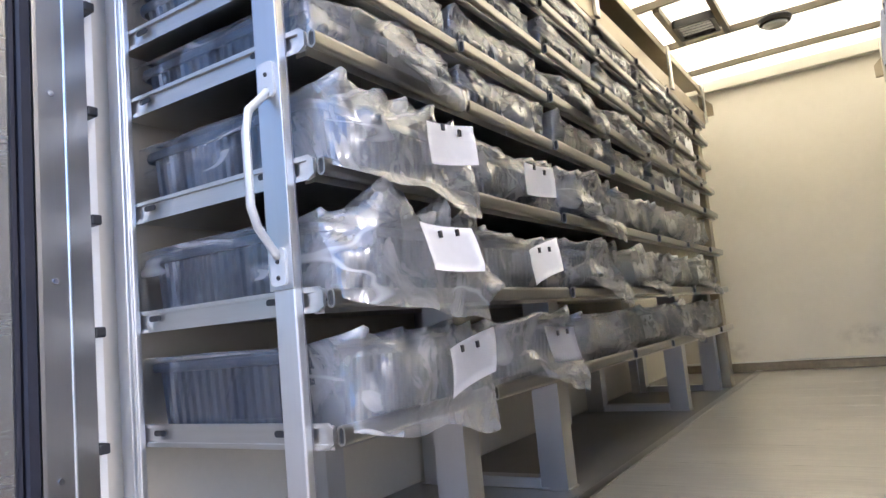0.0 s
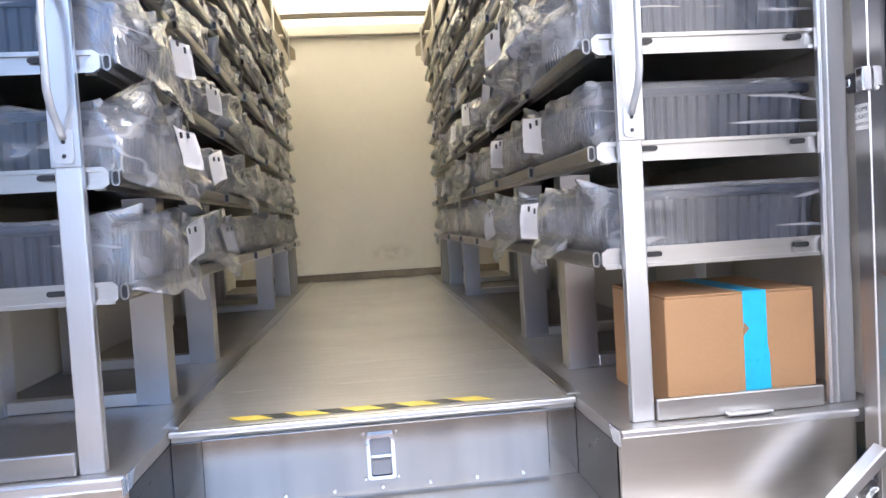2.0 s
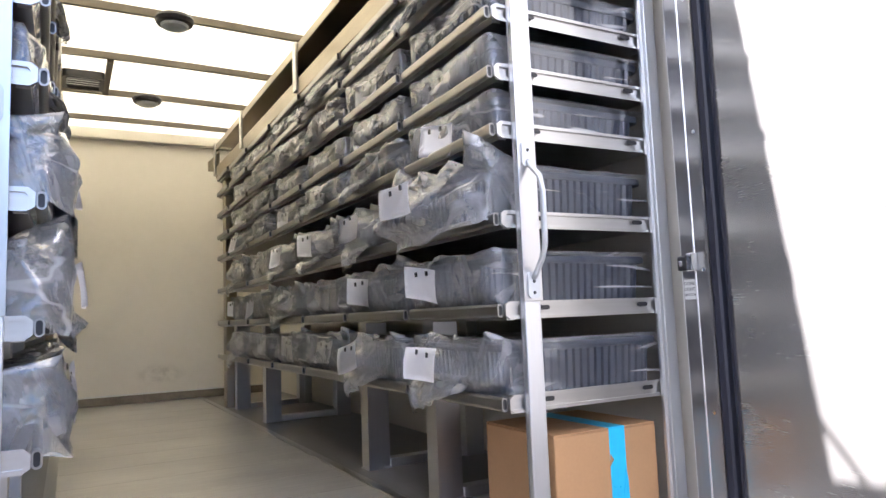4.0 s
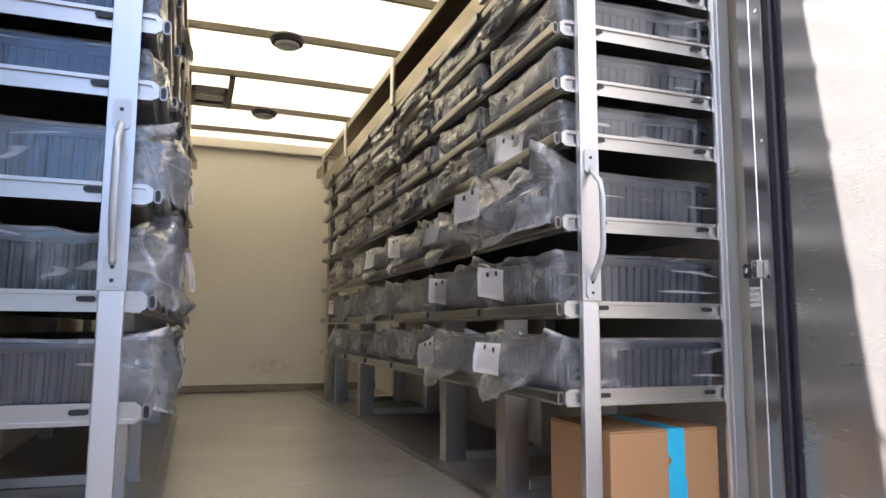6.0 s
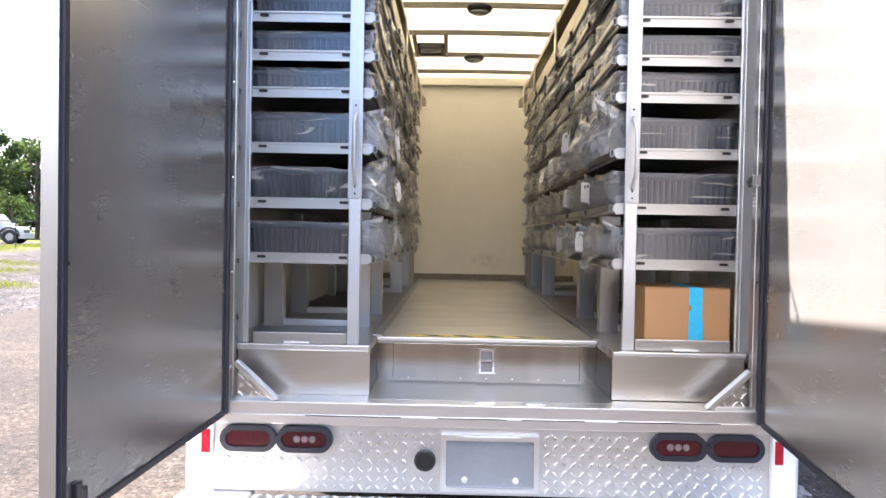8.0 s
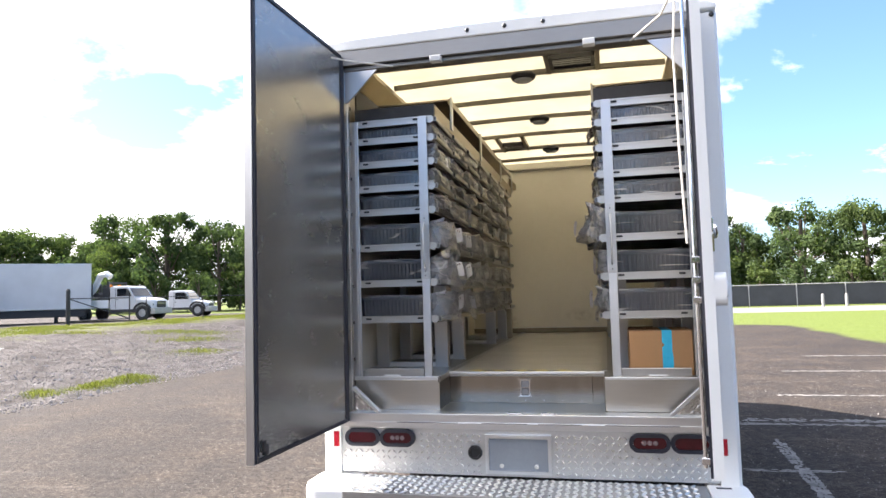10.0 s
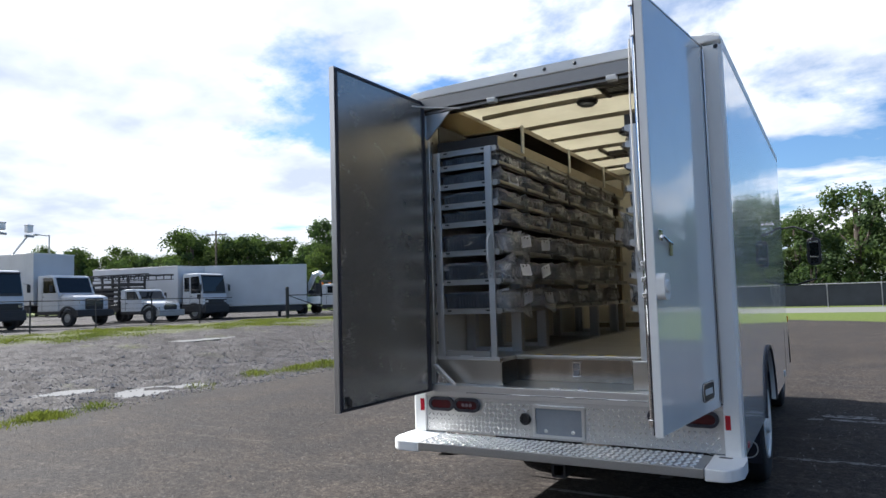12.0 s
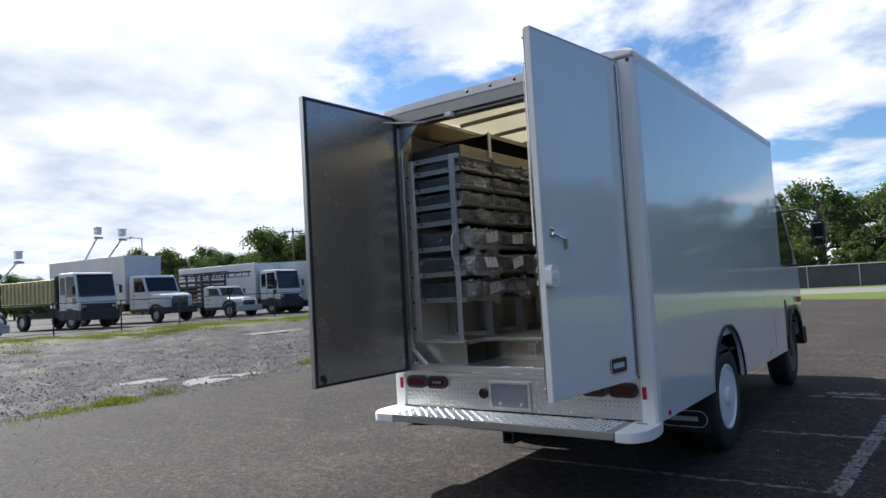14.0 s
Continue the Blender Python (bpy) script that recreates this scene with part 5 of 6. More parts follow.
    if 0 < tail <= 0.08:
        # the slack mouth is drawn over the rail and hangs in a pleated point
        n_p, n_q = 30, 12
        y0, y1, tip = -far * rnd.uniform(0.02, 0.10), far * 0.205, far * rnd.uniform(0.13, 0.19)
        for layer in (0.0, 0.007):
            rows = []
            for q in range(n_q + 1):
                g, row = q / n_q, []
                for k in range(n_p + 1):
                    a = k / n_p
                    y = y0 + (y1 - y0) * a
                    ragged = 0.80 + 0.35 * noise.noise(Vector((a * 4.0, layer * 300, 2.2)) + off)
                    if g < 0.4:
                        e = g / 0.4
                        x, z = 0.016 + 0.034 * e + layer, 0.050 - 0.030 * e
                    else:
                        e = (g - 0.4) / 0.6
                        x, z = 0.050 + 0.012 * math.sin(e * 2.4) + layer, 0.020 - e * (0.022 + tail * ragged * (0.25 + 0.75 * a))
                        y += (tip - y) * 0.62 * e
                    pleat = abs(((a * 2.6 + 0.5 * g + off.x + 0.5 * noise.noise(Vector((a * 3.0, g, 5.5)) + off)) % 1.0) - 0.5) - 0.25 + 0.25 * noise.noise(Vector((a * 7.0, g * 3.0, 1.5)) + off)
                    row.append(bm.verts.new((x + pleat * 0.024 * g, y, z + 0.010 * pleat * g)))
                rows.append(row)
            for p, q in zip(rows, rows[1:]):
                for k in range(n_p):
                    bm.faces.new((p[k], p[k + 1], q[k + 1], q[k]))
    me = mesh_of(bm, "bag_film", FILM, True)
    me.materials.append(FILM_LOOSE)
    for p in me.polygons:
        if p.center.x > -0.03 or (p.center.z > h and p.center.x > -0.10):
            p.material_index = 1
    return me


def sheet_mesh(seed):
    """A paper sheet, curling, with two clip marks."""
    rnd = random.Random(seed)
    bm = bmesh.new()
    n, m = 8, 5
    w, hh = 0.165, 0.082
    lean = rnd.uniform(-0.16, 0.16)
    rows = []
    for j in range(m + 1):
        row = []
        for i in range(n + 1):
            y, z = (i / n - 0.5) * w, (j / m - 0.5) * hh
            x = 0.004 + 0.010 * (i / n - 0.5) ** 2 * 4 * rnd.uniform(0.9, 1.1) + 0.006 * math.sin(j / m * 2.2 + seed)
            row.append(bm.verts.new((x, y + lean * z, z + lean * y)))
        rows.append(row)
    for a, b in zip(rows, rows[1:]):
        for i in range(n):
            bm.faces.new((a[i], a[i + 1], b[i + 1], b[i]))
    bmesh.ops.solidify(bm, geom=bm.faces[:], thickness=0.0006)
    return mesh_of(bm, "sheet", PAPER, True)


def clip_mesh():
    return mesh_of(box(0.010, 0.014, -0.004, 0.004, 0.020, 0.032), "clip", BLACK)


H_TALL, H_LOW = 0.125, 0.088
BODIES = {h: bin_mesh(h) for h in (H_TALL, H_LOW)}
SLACK = {H_TALL: ((1.7, 0.10), (1.1, 0.06), (0.8, 0.0), (0.65, 0.0), (1.9, 0.11), (0.85, 0.03)), H_LOW: ((0.5, 0.02), (0.35, 0.0), (0.6, 0.03), (0.3, 0.0), (0.45, 0.0), (0.4, 0.0))}
BAGS = {(h, far): [bag_mesh(h, 12 + 7 * i + 6 * int(h * 1000) + far, far, *SLACK[h][i]) for i in range(6)] for h in (H_TALL, H_LOW) for far in (-1, 1)}


def label_x(me, side):
    """How far the film stands out where a label lies."""
    return max([v.co.x for v in me.vertices if 0.0 < side * v.co.y < 0.12 and v.co.z > 0.045] + [0.02])


SHEETS = [sheet_mesh(i) for i in range(4)]
CLIPS = clip_mesh()
rnd = random.Random(5)
for s in (-1, 1):
    for k, z in enumerate(SHELF_Z[:7]):
        h = H_TALL if k < 3 else H_LOW
        for b in range(BAYS):
            y = Y0 + BAY * (b + 0.5) + rnd.uniform(-0.008, 0.008)
            tote = thing("storage_bin", "dark grey ribbed plastic bin wrapped in clear polythene", "bin",
                         (s * (0.452 + rnd.uniform(0, 0.012)), y, z - 0.003), (0 if s < 0 else 180) + rnd.uniform(-1.2, 1.2), "wrapped storage bins")
            part("bin_body", BODIES[h], BIN, tote)
            pick = rnd.choice((1, 2, 2, 3, 3, 5)) if k < 3 else rnd.randrange(6)
            if b == 0 and k < 3:
                pick = {(-1, 0): 0, (-1, 1): 4, (-1, 2): 0, (1, 0): 1, (1, 1): 2, (1, 2): 4}[(s, k)]
            elif b == 1 and k == 0:
                pick = 1
            part("plastic_bag", BAGS[(h, -s)][pick], FILM, tote, "crumpled clear polythene bag")
            if k < 3 or rnd.random() < 0.85:
                side = 1 if s < 0 else -1
                lab = part("paper_label", SHEETS[rnd.randrange(4)], PAPER, tote, "curled white paper label", m=pose(label_x(BAGS[(h, -s)][pick], side) - 0.002 if k < 3 and b < 2 or rnd.random() < 0.2 else 0.005, side * rnd.uniform(0.02, 0.08), h - 0.048, rnd.uniform(-7, 7), rnd.uniform(-4, 4), 0))
                for cy in (-0.028, 0.028):
                    part("label_clip", CLIPS, BLACK, lab, "black clip", m=pose(0, cy, 0))

# ---- cardboard box on the kerb-side platform ----
carton = thing("cardboard_box", "brown corrugated cardboard box sealed with bright blue tape", "box", (0.7075, 0.325, 1.0135), 0)
W2, D2, H2 = 0.1525, 0.140, 0.222
cb = box(-W2, W2, -D2, D2, 0.0, H2 - 0.004, bevel=0.003)
part("carton_body", cb, CARD, carton)
for y0, y1 in ((-D2, -0.001), (0.001, D2)):
    part("flap", box(-W2 + 0.001, W2 - 0.001, y0, y1, H2 - 0.0035, H2, bevel=0.001), CARD, carton, "closed top flap")
part("tape", box(0.005, 0.053, -D2 - 0.0008, -D2 - 0.0001, 0.0, H2 + 0.0004), TAPE_BLUE, carton, "bright blue packing tape")
part("tape", box(0.005, 0.053, -D2 - 0.0008, D2, H2 + 0.0001, H2 + 0.0009), TAPE_BLUE, carton)
part("tape_tear", prism([(0.003, 0.135), (0.016, 0.15), (0.006, 0.163)], "y", -D2 - 0.0016, -D2 - 0.0009), CARD_EDGE, carton)
part("tape_tail", prism([(0.030, 0.0), (0.058, 0.0), (0.056, 0.10), (0.050, 0.13)], "y", -D2 - 0.0016, -D2 - 0.0009), TAPE_BLUE, carton)

# ---- the yard ----
PUDDLES = ((-8.6, 3.5, 0.55, 1.0), (-9.9, 2.9, 0.30, 0.5), (-17.0, 11.4, 0.6, 1.5))


def base_z(x):
    t = min(1.0, max(0.0, (-x - 9.0) / 14.0))
    return 0.45 * t * t * (3 - 2 * t)


def ground_z(x, y):
    """Flat asphalt; the gravel beyond it is rutted and lumpy, with dips where water stands."""
    z = base_z(x)
    k = min(1.0, max(0.0, (-x - 7.3) / 0.9)) * min(1.0, max(0.0, (x + 27.0) / 3.0)) * min(1.0, max(0.0, (40.0 - y) / 8.0))
    if k <= 0:
        return z
    p = Vector((x, y, 0))
    lump = 0.055 * noise.noise(p * 0.55) + 0.045 * noise.noise(p * 1.4) + 0.032 * noise.noise(p * 2.9 + Vector((7, 3, 0))) + 0.020 * noise.noise(p * 5.5)
    for px, py, rx, ry in PUDDLES:
        d = ((x - px) / rx) ** 2 + ((y - py) / ry) ** 2
        if d < 9:
            lump = lump * (1 - 0.5 * math.exp(-d)) - 0.050 * math.exp(-d)
    return z + k * lump


def ticks(spans):
    out = []
    for a, b, n in spans:
        out += [a + (b - a) * i / n for i in range(n)]
    return out + [spans[-1][1]]


gx = ticks(((-900, -120, 4), (-120, -40, 8), (-40, -27, 20), (-27, -7, 134), (-7, 6, 13), (6, 60, 10), (60, 900, 4)))
gy = ticks(((-900, -40, 4), (-40, -6, 10), (-6, 26, 200), (26, 40, 28), (40, 80, 10), (80, 900, 4)))
bm = bmesh.new()
grid = []
for y in gy:
    row = []
    for x in gx:
        z = ground_z(x, y)
        row.append(bm.verts.new((x, y, z)))
    grid.append(row)
for a, b in zip(grid, grid[1:]):
    for i in range(len(a) - 1):
        bm.faces.new((a[i], a[i + 1], b[i + 1], b[i]))
single("ground", bm, GROUND, "worn dark asphalt yard with a gravel and grass verge", "ground", kind="structure", smooth=True)


def water(cx, cy, rx, ry):
    """A still sheet of water lying in its dip, larger than what shows of it."""
    level = base_z(cx) - 0.024
    return prism([(cx + 1.25 * rx * math.cos(2 * math.pi * i / 28), cy + 1.25 * ry * math.sin(2 * math.pi * i / 28)) for i in range(28)], "z", level - 0.05, level)


for x, y, rx, ry in PUDDLES:
    single("puddle", water(x, y, rx, ry), PUDDLE, "shallow muddy puddle on the gravel", "puddle", "puddles")


def scatter_blades(spots, seed, mat, name, label, lo=0.05, hi=0.16):
    """spots: x, y, radius, count."""
    r = random.Random(seed)
    verts, faces = [], []
    for cx, cy, rad, count in spots:
        for _ in range(count):
            x, y = cx + r.gauss(0, 0.5) * rad, cy + r.gauss(0, 0.5) * rad
            q = min(1.0, math.hypot(x - cx, y - cy) / rad)
            z = ground_z(x, y) - 0.004
            h, t, w = r.uniform(lo, hi) * (1.1 - 0.75 * q), r.uniform(0, 6.283), r.uniform(0.0025, 0.006) * (1 + 3 * hi)
            lx, ly = r.uniform(-0.6, 0.6) * h, r.uniform(-0.6, 0.6) * h
            k = len(verts)
            verts += [(x - w * math.cos(t), y - w * math.sin(t), z), (x + w * math.cos(t), y + w * math.sin(t), z), (x + lx * 0.4, y + ly * 0.4, z + h * 0.7), (x + lx, y + ly, z + h)]
            faces += [(k, k + 1, k + 2), (k + 1, k + 3, k + 2)]
    me = bpy.data.meshes.new(name)
    me.from_pydata(verts, [], faces)
    me.materials.append(mat)
    return tagged(new(name, me), label, "grass", kind="stuff")


r0 = random.Random(8)
weeds = [(-7.60, 1.25, 0.42, 1500), (-7.45, 0.45, 0.45, 220), (-7.35, 0.0, 0.5, 90), (-7.65, 2.05, 0.35, 220), (-8.3, 6.9, 0.5, 700), (-8.15, 7.6, 0.6, 1200), (-8.5, 6.0, 0.4, 240), (-8.9, 6.25, 0.3, 200), (-8.0, 4.2, 0.5, 90), (-10.9, 14.0, 1.0, 700), (-13.8, 18.0, 1.6, 1500), (-15.5, 21.0, 1.8, 1500), (-16.8, 20.5, 1.4, 900)]
scatter_blades(weeds, 3, GRASS, "weeds", "yellow-green weeds along the asphalt edge", 0.03, 0.13)
strip = []
for i in range(300):
    y = -8 + 50 * i / 299
    x = -22.3 + 0.9 * math.sin(i * 0.13) + r0.gauss(0, 1.3)
    strip.append((x, y, r0.uniform(0.5, 1.3), r0.randrange(120, 420)))
scatter_blades(strip, 4, GRASS, "verge_grass", "rough green verge along the fence", 0.04, 0.13)
r1 = random.Random(21)
verts, faces = [], []
for _ in range(24000):
    x, y = -7.4 - abs(r1.gauss(0, 5.0)), r1.uniform(-4, 26)
    s_ = r1.uniform(0.007, 0.021) * (2.2 if r1.random() < 0.05 else 1)
    z = ground_z(x, y) + s_ * 0.2
    k = len(verts)
    for dx, dy, dz in ((1, 0, 0), (-1, 0.2, 0), (0.1, 1, 0), (-0.2, -1, 0), (0.1, 0, 0.8), (0, 0.1, -0.6)):
        verts.append((x + dx * s_ * r1.uniform(0.7, 1.2), y + dy * s_ * r1.uniform(0.7, 1.2), z + dz * s_))
    faces += [(k + a, k + b, k + c) for a, b, c in ((0, 2, 4), (2, 1, 4), (1, 3, 4), (3, 0, 4), (2, 0, 5), (1, 2, 5), (3, 1, 5), (0, 3, 5))]
me = bpy.data.meshes.new("gravel_stones")
me.from_pydata(verts, [], faces)
me.materials.append(STONE)
tagged(new("gravel_stones", me), "loose grey stones on the gravel verge", "gravel", kind="stuff")
# grit and chippings lying on the asphalt
verts, faces = [], []
for _ in range(9000):
    x, y = r1.uniform(-7.6, 4.5), r1.uniform(-2.0, 10.0)
    if -1.1 < x < 1.1 and y > -0.3:
        continue
    s_ = r1.uniform(0.003, 0.008) * (2.0 if r1.random() < 0.03 else 1)
    k = len(verts)
    for dx, dy, dz in ((1, 0, 0), (-0.6, 0.8, 0), (-0.5, -0.9, 0), (0.1, 0.1, 0.9)):
        verts.append((x + dx * s_ * r1.uniform(0.7, 1.3), y + dy * s_ * r1.uniform(0.7, 1.3), 0.0005 + dz * s_))
    faces += [(k, k + 1, k + 3), (k + 1, k + 2, k + 3), (k + 2, k, k + 3)]
me = bpy.data.meshes.new("asphalt_grit")
me.from_pydata(verts, [], faces)
me.materials.append(GRIT)
tagged(new("asphalt_grit", me), "dull loose grit scattered on the asphalt", "gravel", kind="stuff")
# worn bay lines
LINES = ((1.15, 4.42, 9.0, 0.10, 0), (2.6, 6.48, 8.0, 0.10, 0), (3.3, 9.22, 9.0, 0.10, 0), (4.3, 11.9, 7.0, 0.10, 0), (1.0, 2.45, 1.2, 0.07, 2), (-0.4, 0.83, 2.2, 0.05, 0), (1.3, 4.66, 5.0, 0.16, 0))
rl = random.Random(31)


def worn_line(ln, wd):
    """What is left of a painted line: ragged flakes of paint, thinning out in places."""
    bm = bmesh.new()
    step = 0.05
    for i in range(int(ln / step)):
        keep = 0.80 + 0.7 * noise.noise(Vector((i * step * 1.3, ln * 7.1, wd)))
        for j in range(3):
            if rl.random() > keep:
                continue
            cx, cy = i * step + rl.uniform(0, step), (j - 1) * wd / 3 + rl.uniform(-0.1, 0.1) * wd
            n_ = rl.randrange(5, 8)
            bm.faces.new([bm.verts.new((cx + rl.uniform(0.5, 1.1) * step * math.cos(6.283 * q / n_), cy + rl.uniform(0.14, 0.26) * wd * math.sin(6.283 * q / n_), 0.0015 + 0.0004 * j + 0.0002 * (i % 2))) for q in range(n_)])
    return bm


for x, y, ln, wd, a in LINES + ((1.80, 0.8, 2.9, 0.10, 87),):
    single("bay_line", worn_line(ln, wd), LINE_PAINT, "worn white parking bay line on asphalt", "marking", "parking lines", "structure", m=pose(x, y, 0, 0, 0, a))

# ---- trees ----
def tree_meshes(h, seed, crown_w, leaves=165):
    r = random.Random(seed)
    trunk = bmesh.new()
    tube([(0, 0, -0.2), (0.1, 0.05, h * 0.2), (0.05, 0.1, h * 0.45), (0.0, 0.0, h * 0.8)], 0.02 * h, trunk, 7)
    clumps = []
    for i in range(48):
        a = r.uniform(0, 6.283)
        t = r.random() ** 0.85
        z = h * (0.10 + 0.84 * t)
        q = crown_w * math.sqrt(r.uniform(0.08, 1.0)) * math.sqrt(max(0.05, 1.0 - max(0.0, (t - 0.35) / 0.68) ** 2)) * (0.65 + 0.35 * min(1, t * 3))
        c = Vector((q * math.cos(a), q * math.sin(a), z))
        clumps.append((c, r.uniform(0.055, 0.130) * h))
        if i % 3 == 0:
            tube([(0, 0, z * 0.55), tuple(c * 0.55 + Vector((0, 0, z * 0.2))), tuple(c)], 0.006 * h, trunk, 5)
    verts, faces = [], []
    for c, rad in clumps:
        for _ in range(leaves):
            d = Vector((r.gauss(0, 1), r.gauss(0, 1), r.gauss(0, 0.75))).normalized()
            p = c + d * rad * (0.55 + 0.55 * r.random())
            w = r.uniform(0.06, 0.15) * math.sqrt(165 / leaves)
            n_ = (d + Vector((r.gauss(0, 0.5), r.gauss(0, 0.5), r.gauss(0, 0.5) + 0.3))).normalized()
            u = n_.orthogonal().normalized()
            u.rotate(Matrix.Rotation(r.uniform(0, 6.28), 3, n_))
            v = n_.cross(u)
            k = len(verts)
            verts += [p + u * w, p + v * w * 0.7, p - u * w * 0.9, p - v * w * 0.8]
            faces.append((k, k + 1, k + 2, k + 3))
    me = bpy.data.meshes.new("crown")
    me.from_pydata([tuple(v) for v in verts], [], faces)
    me.materials.append(LEAVES[seed % 3])
    return mesh_of(trunk, "trunk", BARK), me


KINDS = [tree_meshes(7.4, i, w) for i, w in enumerate((3.2, 3.6, 2.8, 3.9, 3.0, 3.4))]
# sparser ones stand where they are only mirrored in paint and glass
KINDS += [tree_meshes(7.4, 6 + i, w, 55) for i, w in enumerate((3.3, 3.7, 3.0))]
PROTO = []
for tm, cm in KINDS:
    t = thing("tree", "leafy green deciduous tree in a wood edge", "tree", (0, 0, -400), 0, "wood edge trees")
    part("trunk", tm, BARK, t)
    part("crown", cm, LEAVES[0], t)
    PROTO.append(t)
rt = random.Random(77)


def plant(x, y, k, z=None, sparse=False):
    ob = copy_thing(PROTO[rt.randrange(6, 9) if sparse else rt.randrange(6)], Matrix.Identity(4))
    ob.matrix_basis = Matrix.LocRotScale((x, y, ground_z(x, y) if z is None else z), Euler((0, 0, rt.uniform(0, 6.28))), (k * rt.uniform(0.92, 1.12), k * rt.uniform(0.92, 1.12), k))


def tree_row(a0, a1, dist, step, k, eye=(1.0, -3.8), sparse=False):
    """Trees on an arc: bearings in degrees from +y, towards +x."""
    n_ = max(2, int(abs(a1 - a0) / 57.3 * dist / step))
    for i in range(n_ + 1):
        a = radians(a0 + (a1 - a0) * i / n_)
        for row in (0, 1):
            d = dist + rt.uniform(-2, 2) + row * 6
            plant(eye[0] + d * math.sin(a), eye[1] + d * math.cos(a), k * rt.choice((0.76, 0.86, 0.94, 1.0, 1.06, 1.16)) * (1 + 0.08 * row), None, sparse)


tree_row(-24, -39.5, 76, 4.4, 1.28)
tree_row(-40, -50, 92, 2.2, 1.20)
tree_row(-50, -60, 98, 2.5, 0.98)
tree_row(-60, -82, 125, 3.6, 0.92)
tree_row(-10, 26, 66, 4.4, 1.12)
tree_row(30, 110, 58, 6.0, 1.5, sparse=True)
# unseen rear row, added to darken what the bins and rails reflect
tree_row(110, 250, 60, 6.5, 1.5, sparse=True)
# undergrowth closes the foot of the woods
tree_row(-24, -39.5, 70, 3.4, 0.62, sparse=True)
tree_row(-40, -60, 88, 3.2, 0.58, sparse=True)
tree_row(-10, 26, 59, 3.0, 0.52, sparse=True)
tree_row(-44, -62, 100, 2.3, 0.90)
tree_row(-60, -82, 116, 3.0, 0.66, sparse=True)
for t in PROTO:
    for c in t.children_recursive:
        bpy.data.objects.remove(c)
    bpy.data.objects.remove(t)

# ---- fences ----
fence = thing("chain_fence", "long chain-link fence with a dark privacy screen", "fence", (0, 47.0, 0), 0)
part("screen", box(-14, 70, 0.0, 0.03, 0.08, 1.46), SCREEN, fence, "dark privacy screen")
part("top_rail", tube([(-14, -0.02, 1.52), (70, -0.02, 1.52)], 0.028, seg=6), GALV, fence)
post_me = mesh_of(tube([(0, -0.05, 0), (0, -0.05, 1.58)], 0.035, seg=6), "post", GALV)
for i in range(29):
    part("post", post_me, GALV, fence, m=pose(-14 + 3.0 * i, 0, 0))
for i, x in enumerate((14.2, 15.6)):
    single("bollard", lathe([(0.09, 0), (0.09, 0.78), (0.06, 0.84)], (x, 45.6, 0), seg=12), CONCRETE, "pale concrete bollard by the fence", "bollard", "bollards")
near_fence = thing("wire_fence", "low black wire fence with pipe posts along the verge", "fence", (-26.0, 0, 0.42))
part("top_rail", tube([(0, -8, 1.30), (0, 21.6, 1.30)], 0.022, seg=6), BLACK, near_fence, "black pipe rail")
part("bottom_wire", tube([(0, -8, 0.12), (0, 21.6, 0.12)], 0.012, seg=5), BLACK, near_fence)
bp = mesh_of(tube([(0, 0, -0.1), (0, 0, 1.34)], 0.03, seg=6), "post", BLACK)
for i in range(11):
    part("post", bp, BLACK, near_fence, m=pose(0, -8 + 2.75 * i, 0))
wires = None
for i in range(5):
    wires = tube([(0, -8, 0.3 + 0.2 * i), (0, 21.6, 0.3 + 0.2 * i)], 0.005, wires, 4)
part("wire", wires, BLACK, near_fence)
gate = thing("gate", "black braced pipe gate between stout posts", "gate", (-25.1, 24.8, 0.42), 0)
part("gate_post", lathe([(0.10, -0.2), (0.10, 1.75), (0.06, 1.82)], (0, 0, 0), seg=12), BLACK, gate, "stout black gate post")
part("gate_rail", tube([(0, 0, 1.35), (0.8, 3.4, 1.35)], 0.03, seg=6), BLACK, gate)
part("gate_rail", tube([(0, 0, 0.25), (0.8, 3.4, 0.25)], 0.03, seg=6), BLACK, gate)
part("gate_brace", tube([(0, 0, 1.35), (0.8, 3.4, 0.25)], 0.03, seg=6), BLACK, gate)
part("gate_stile", tube([(0.8, 3.4, 0.1), (0.8, 3.4, 1.5)], 0.035, seg=6), BLACK, gate)
back_fence = thing("wire_fence", "low black wire fence beyond the gate", "fence", (-23.5, 28.5, 0.42))
part("top_rail", tube([(0, 0, 1.35), (8, 14, 1.35)], 0.022, seg=6), BLACK, back_fence)
for i in range(6):
    part("post", bp, BLACK, back_fence, m=pose(1.6 * i, 2.8 * i, 0))

# ---- parked vehicles beyond the fence: local +x is forwards ----
def simple_wheel(parent, x, y, r=0.46, w=0.26):
    t = part("tyre", lathe([(r * 0.54, -0.01), (r * 0.56, -w / 2), (r - 0.03, -w / 2), (r, -w / 2 + 0.05), (r, w / 2 - 0.05), (r - 0.03, w / 2), (r * 0.56, w / 2), (r * 0.54, 0.01)], (x, y, r), "y", 24), TYRE, parent, smooth=True)
    s_ = 1 if y > 0 else -1
    part("rim", lathe([(r * 0.52, s_ * w * 0.36), (r * 0.46, s_ * w * 0.38), (r * 0.40, s_ * w * 0.20), (r * 0.2, s_ * w * 0.28), (r * 0.15, s_ * w * 0.45)], (x, y, r), "y", 20), GALV, t, "dull steel rim")


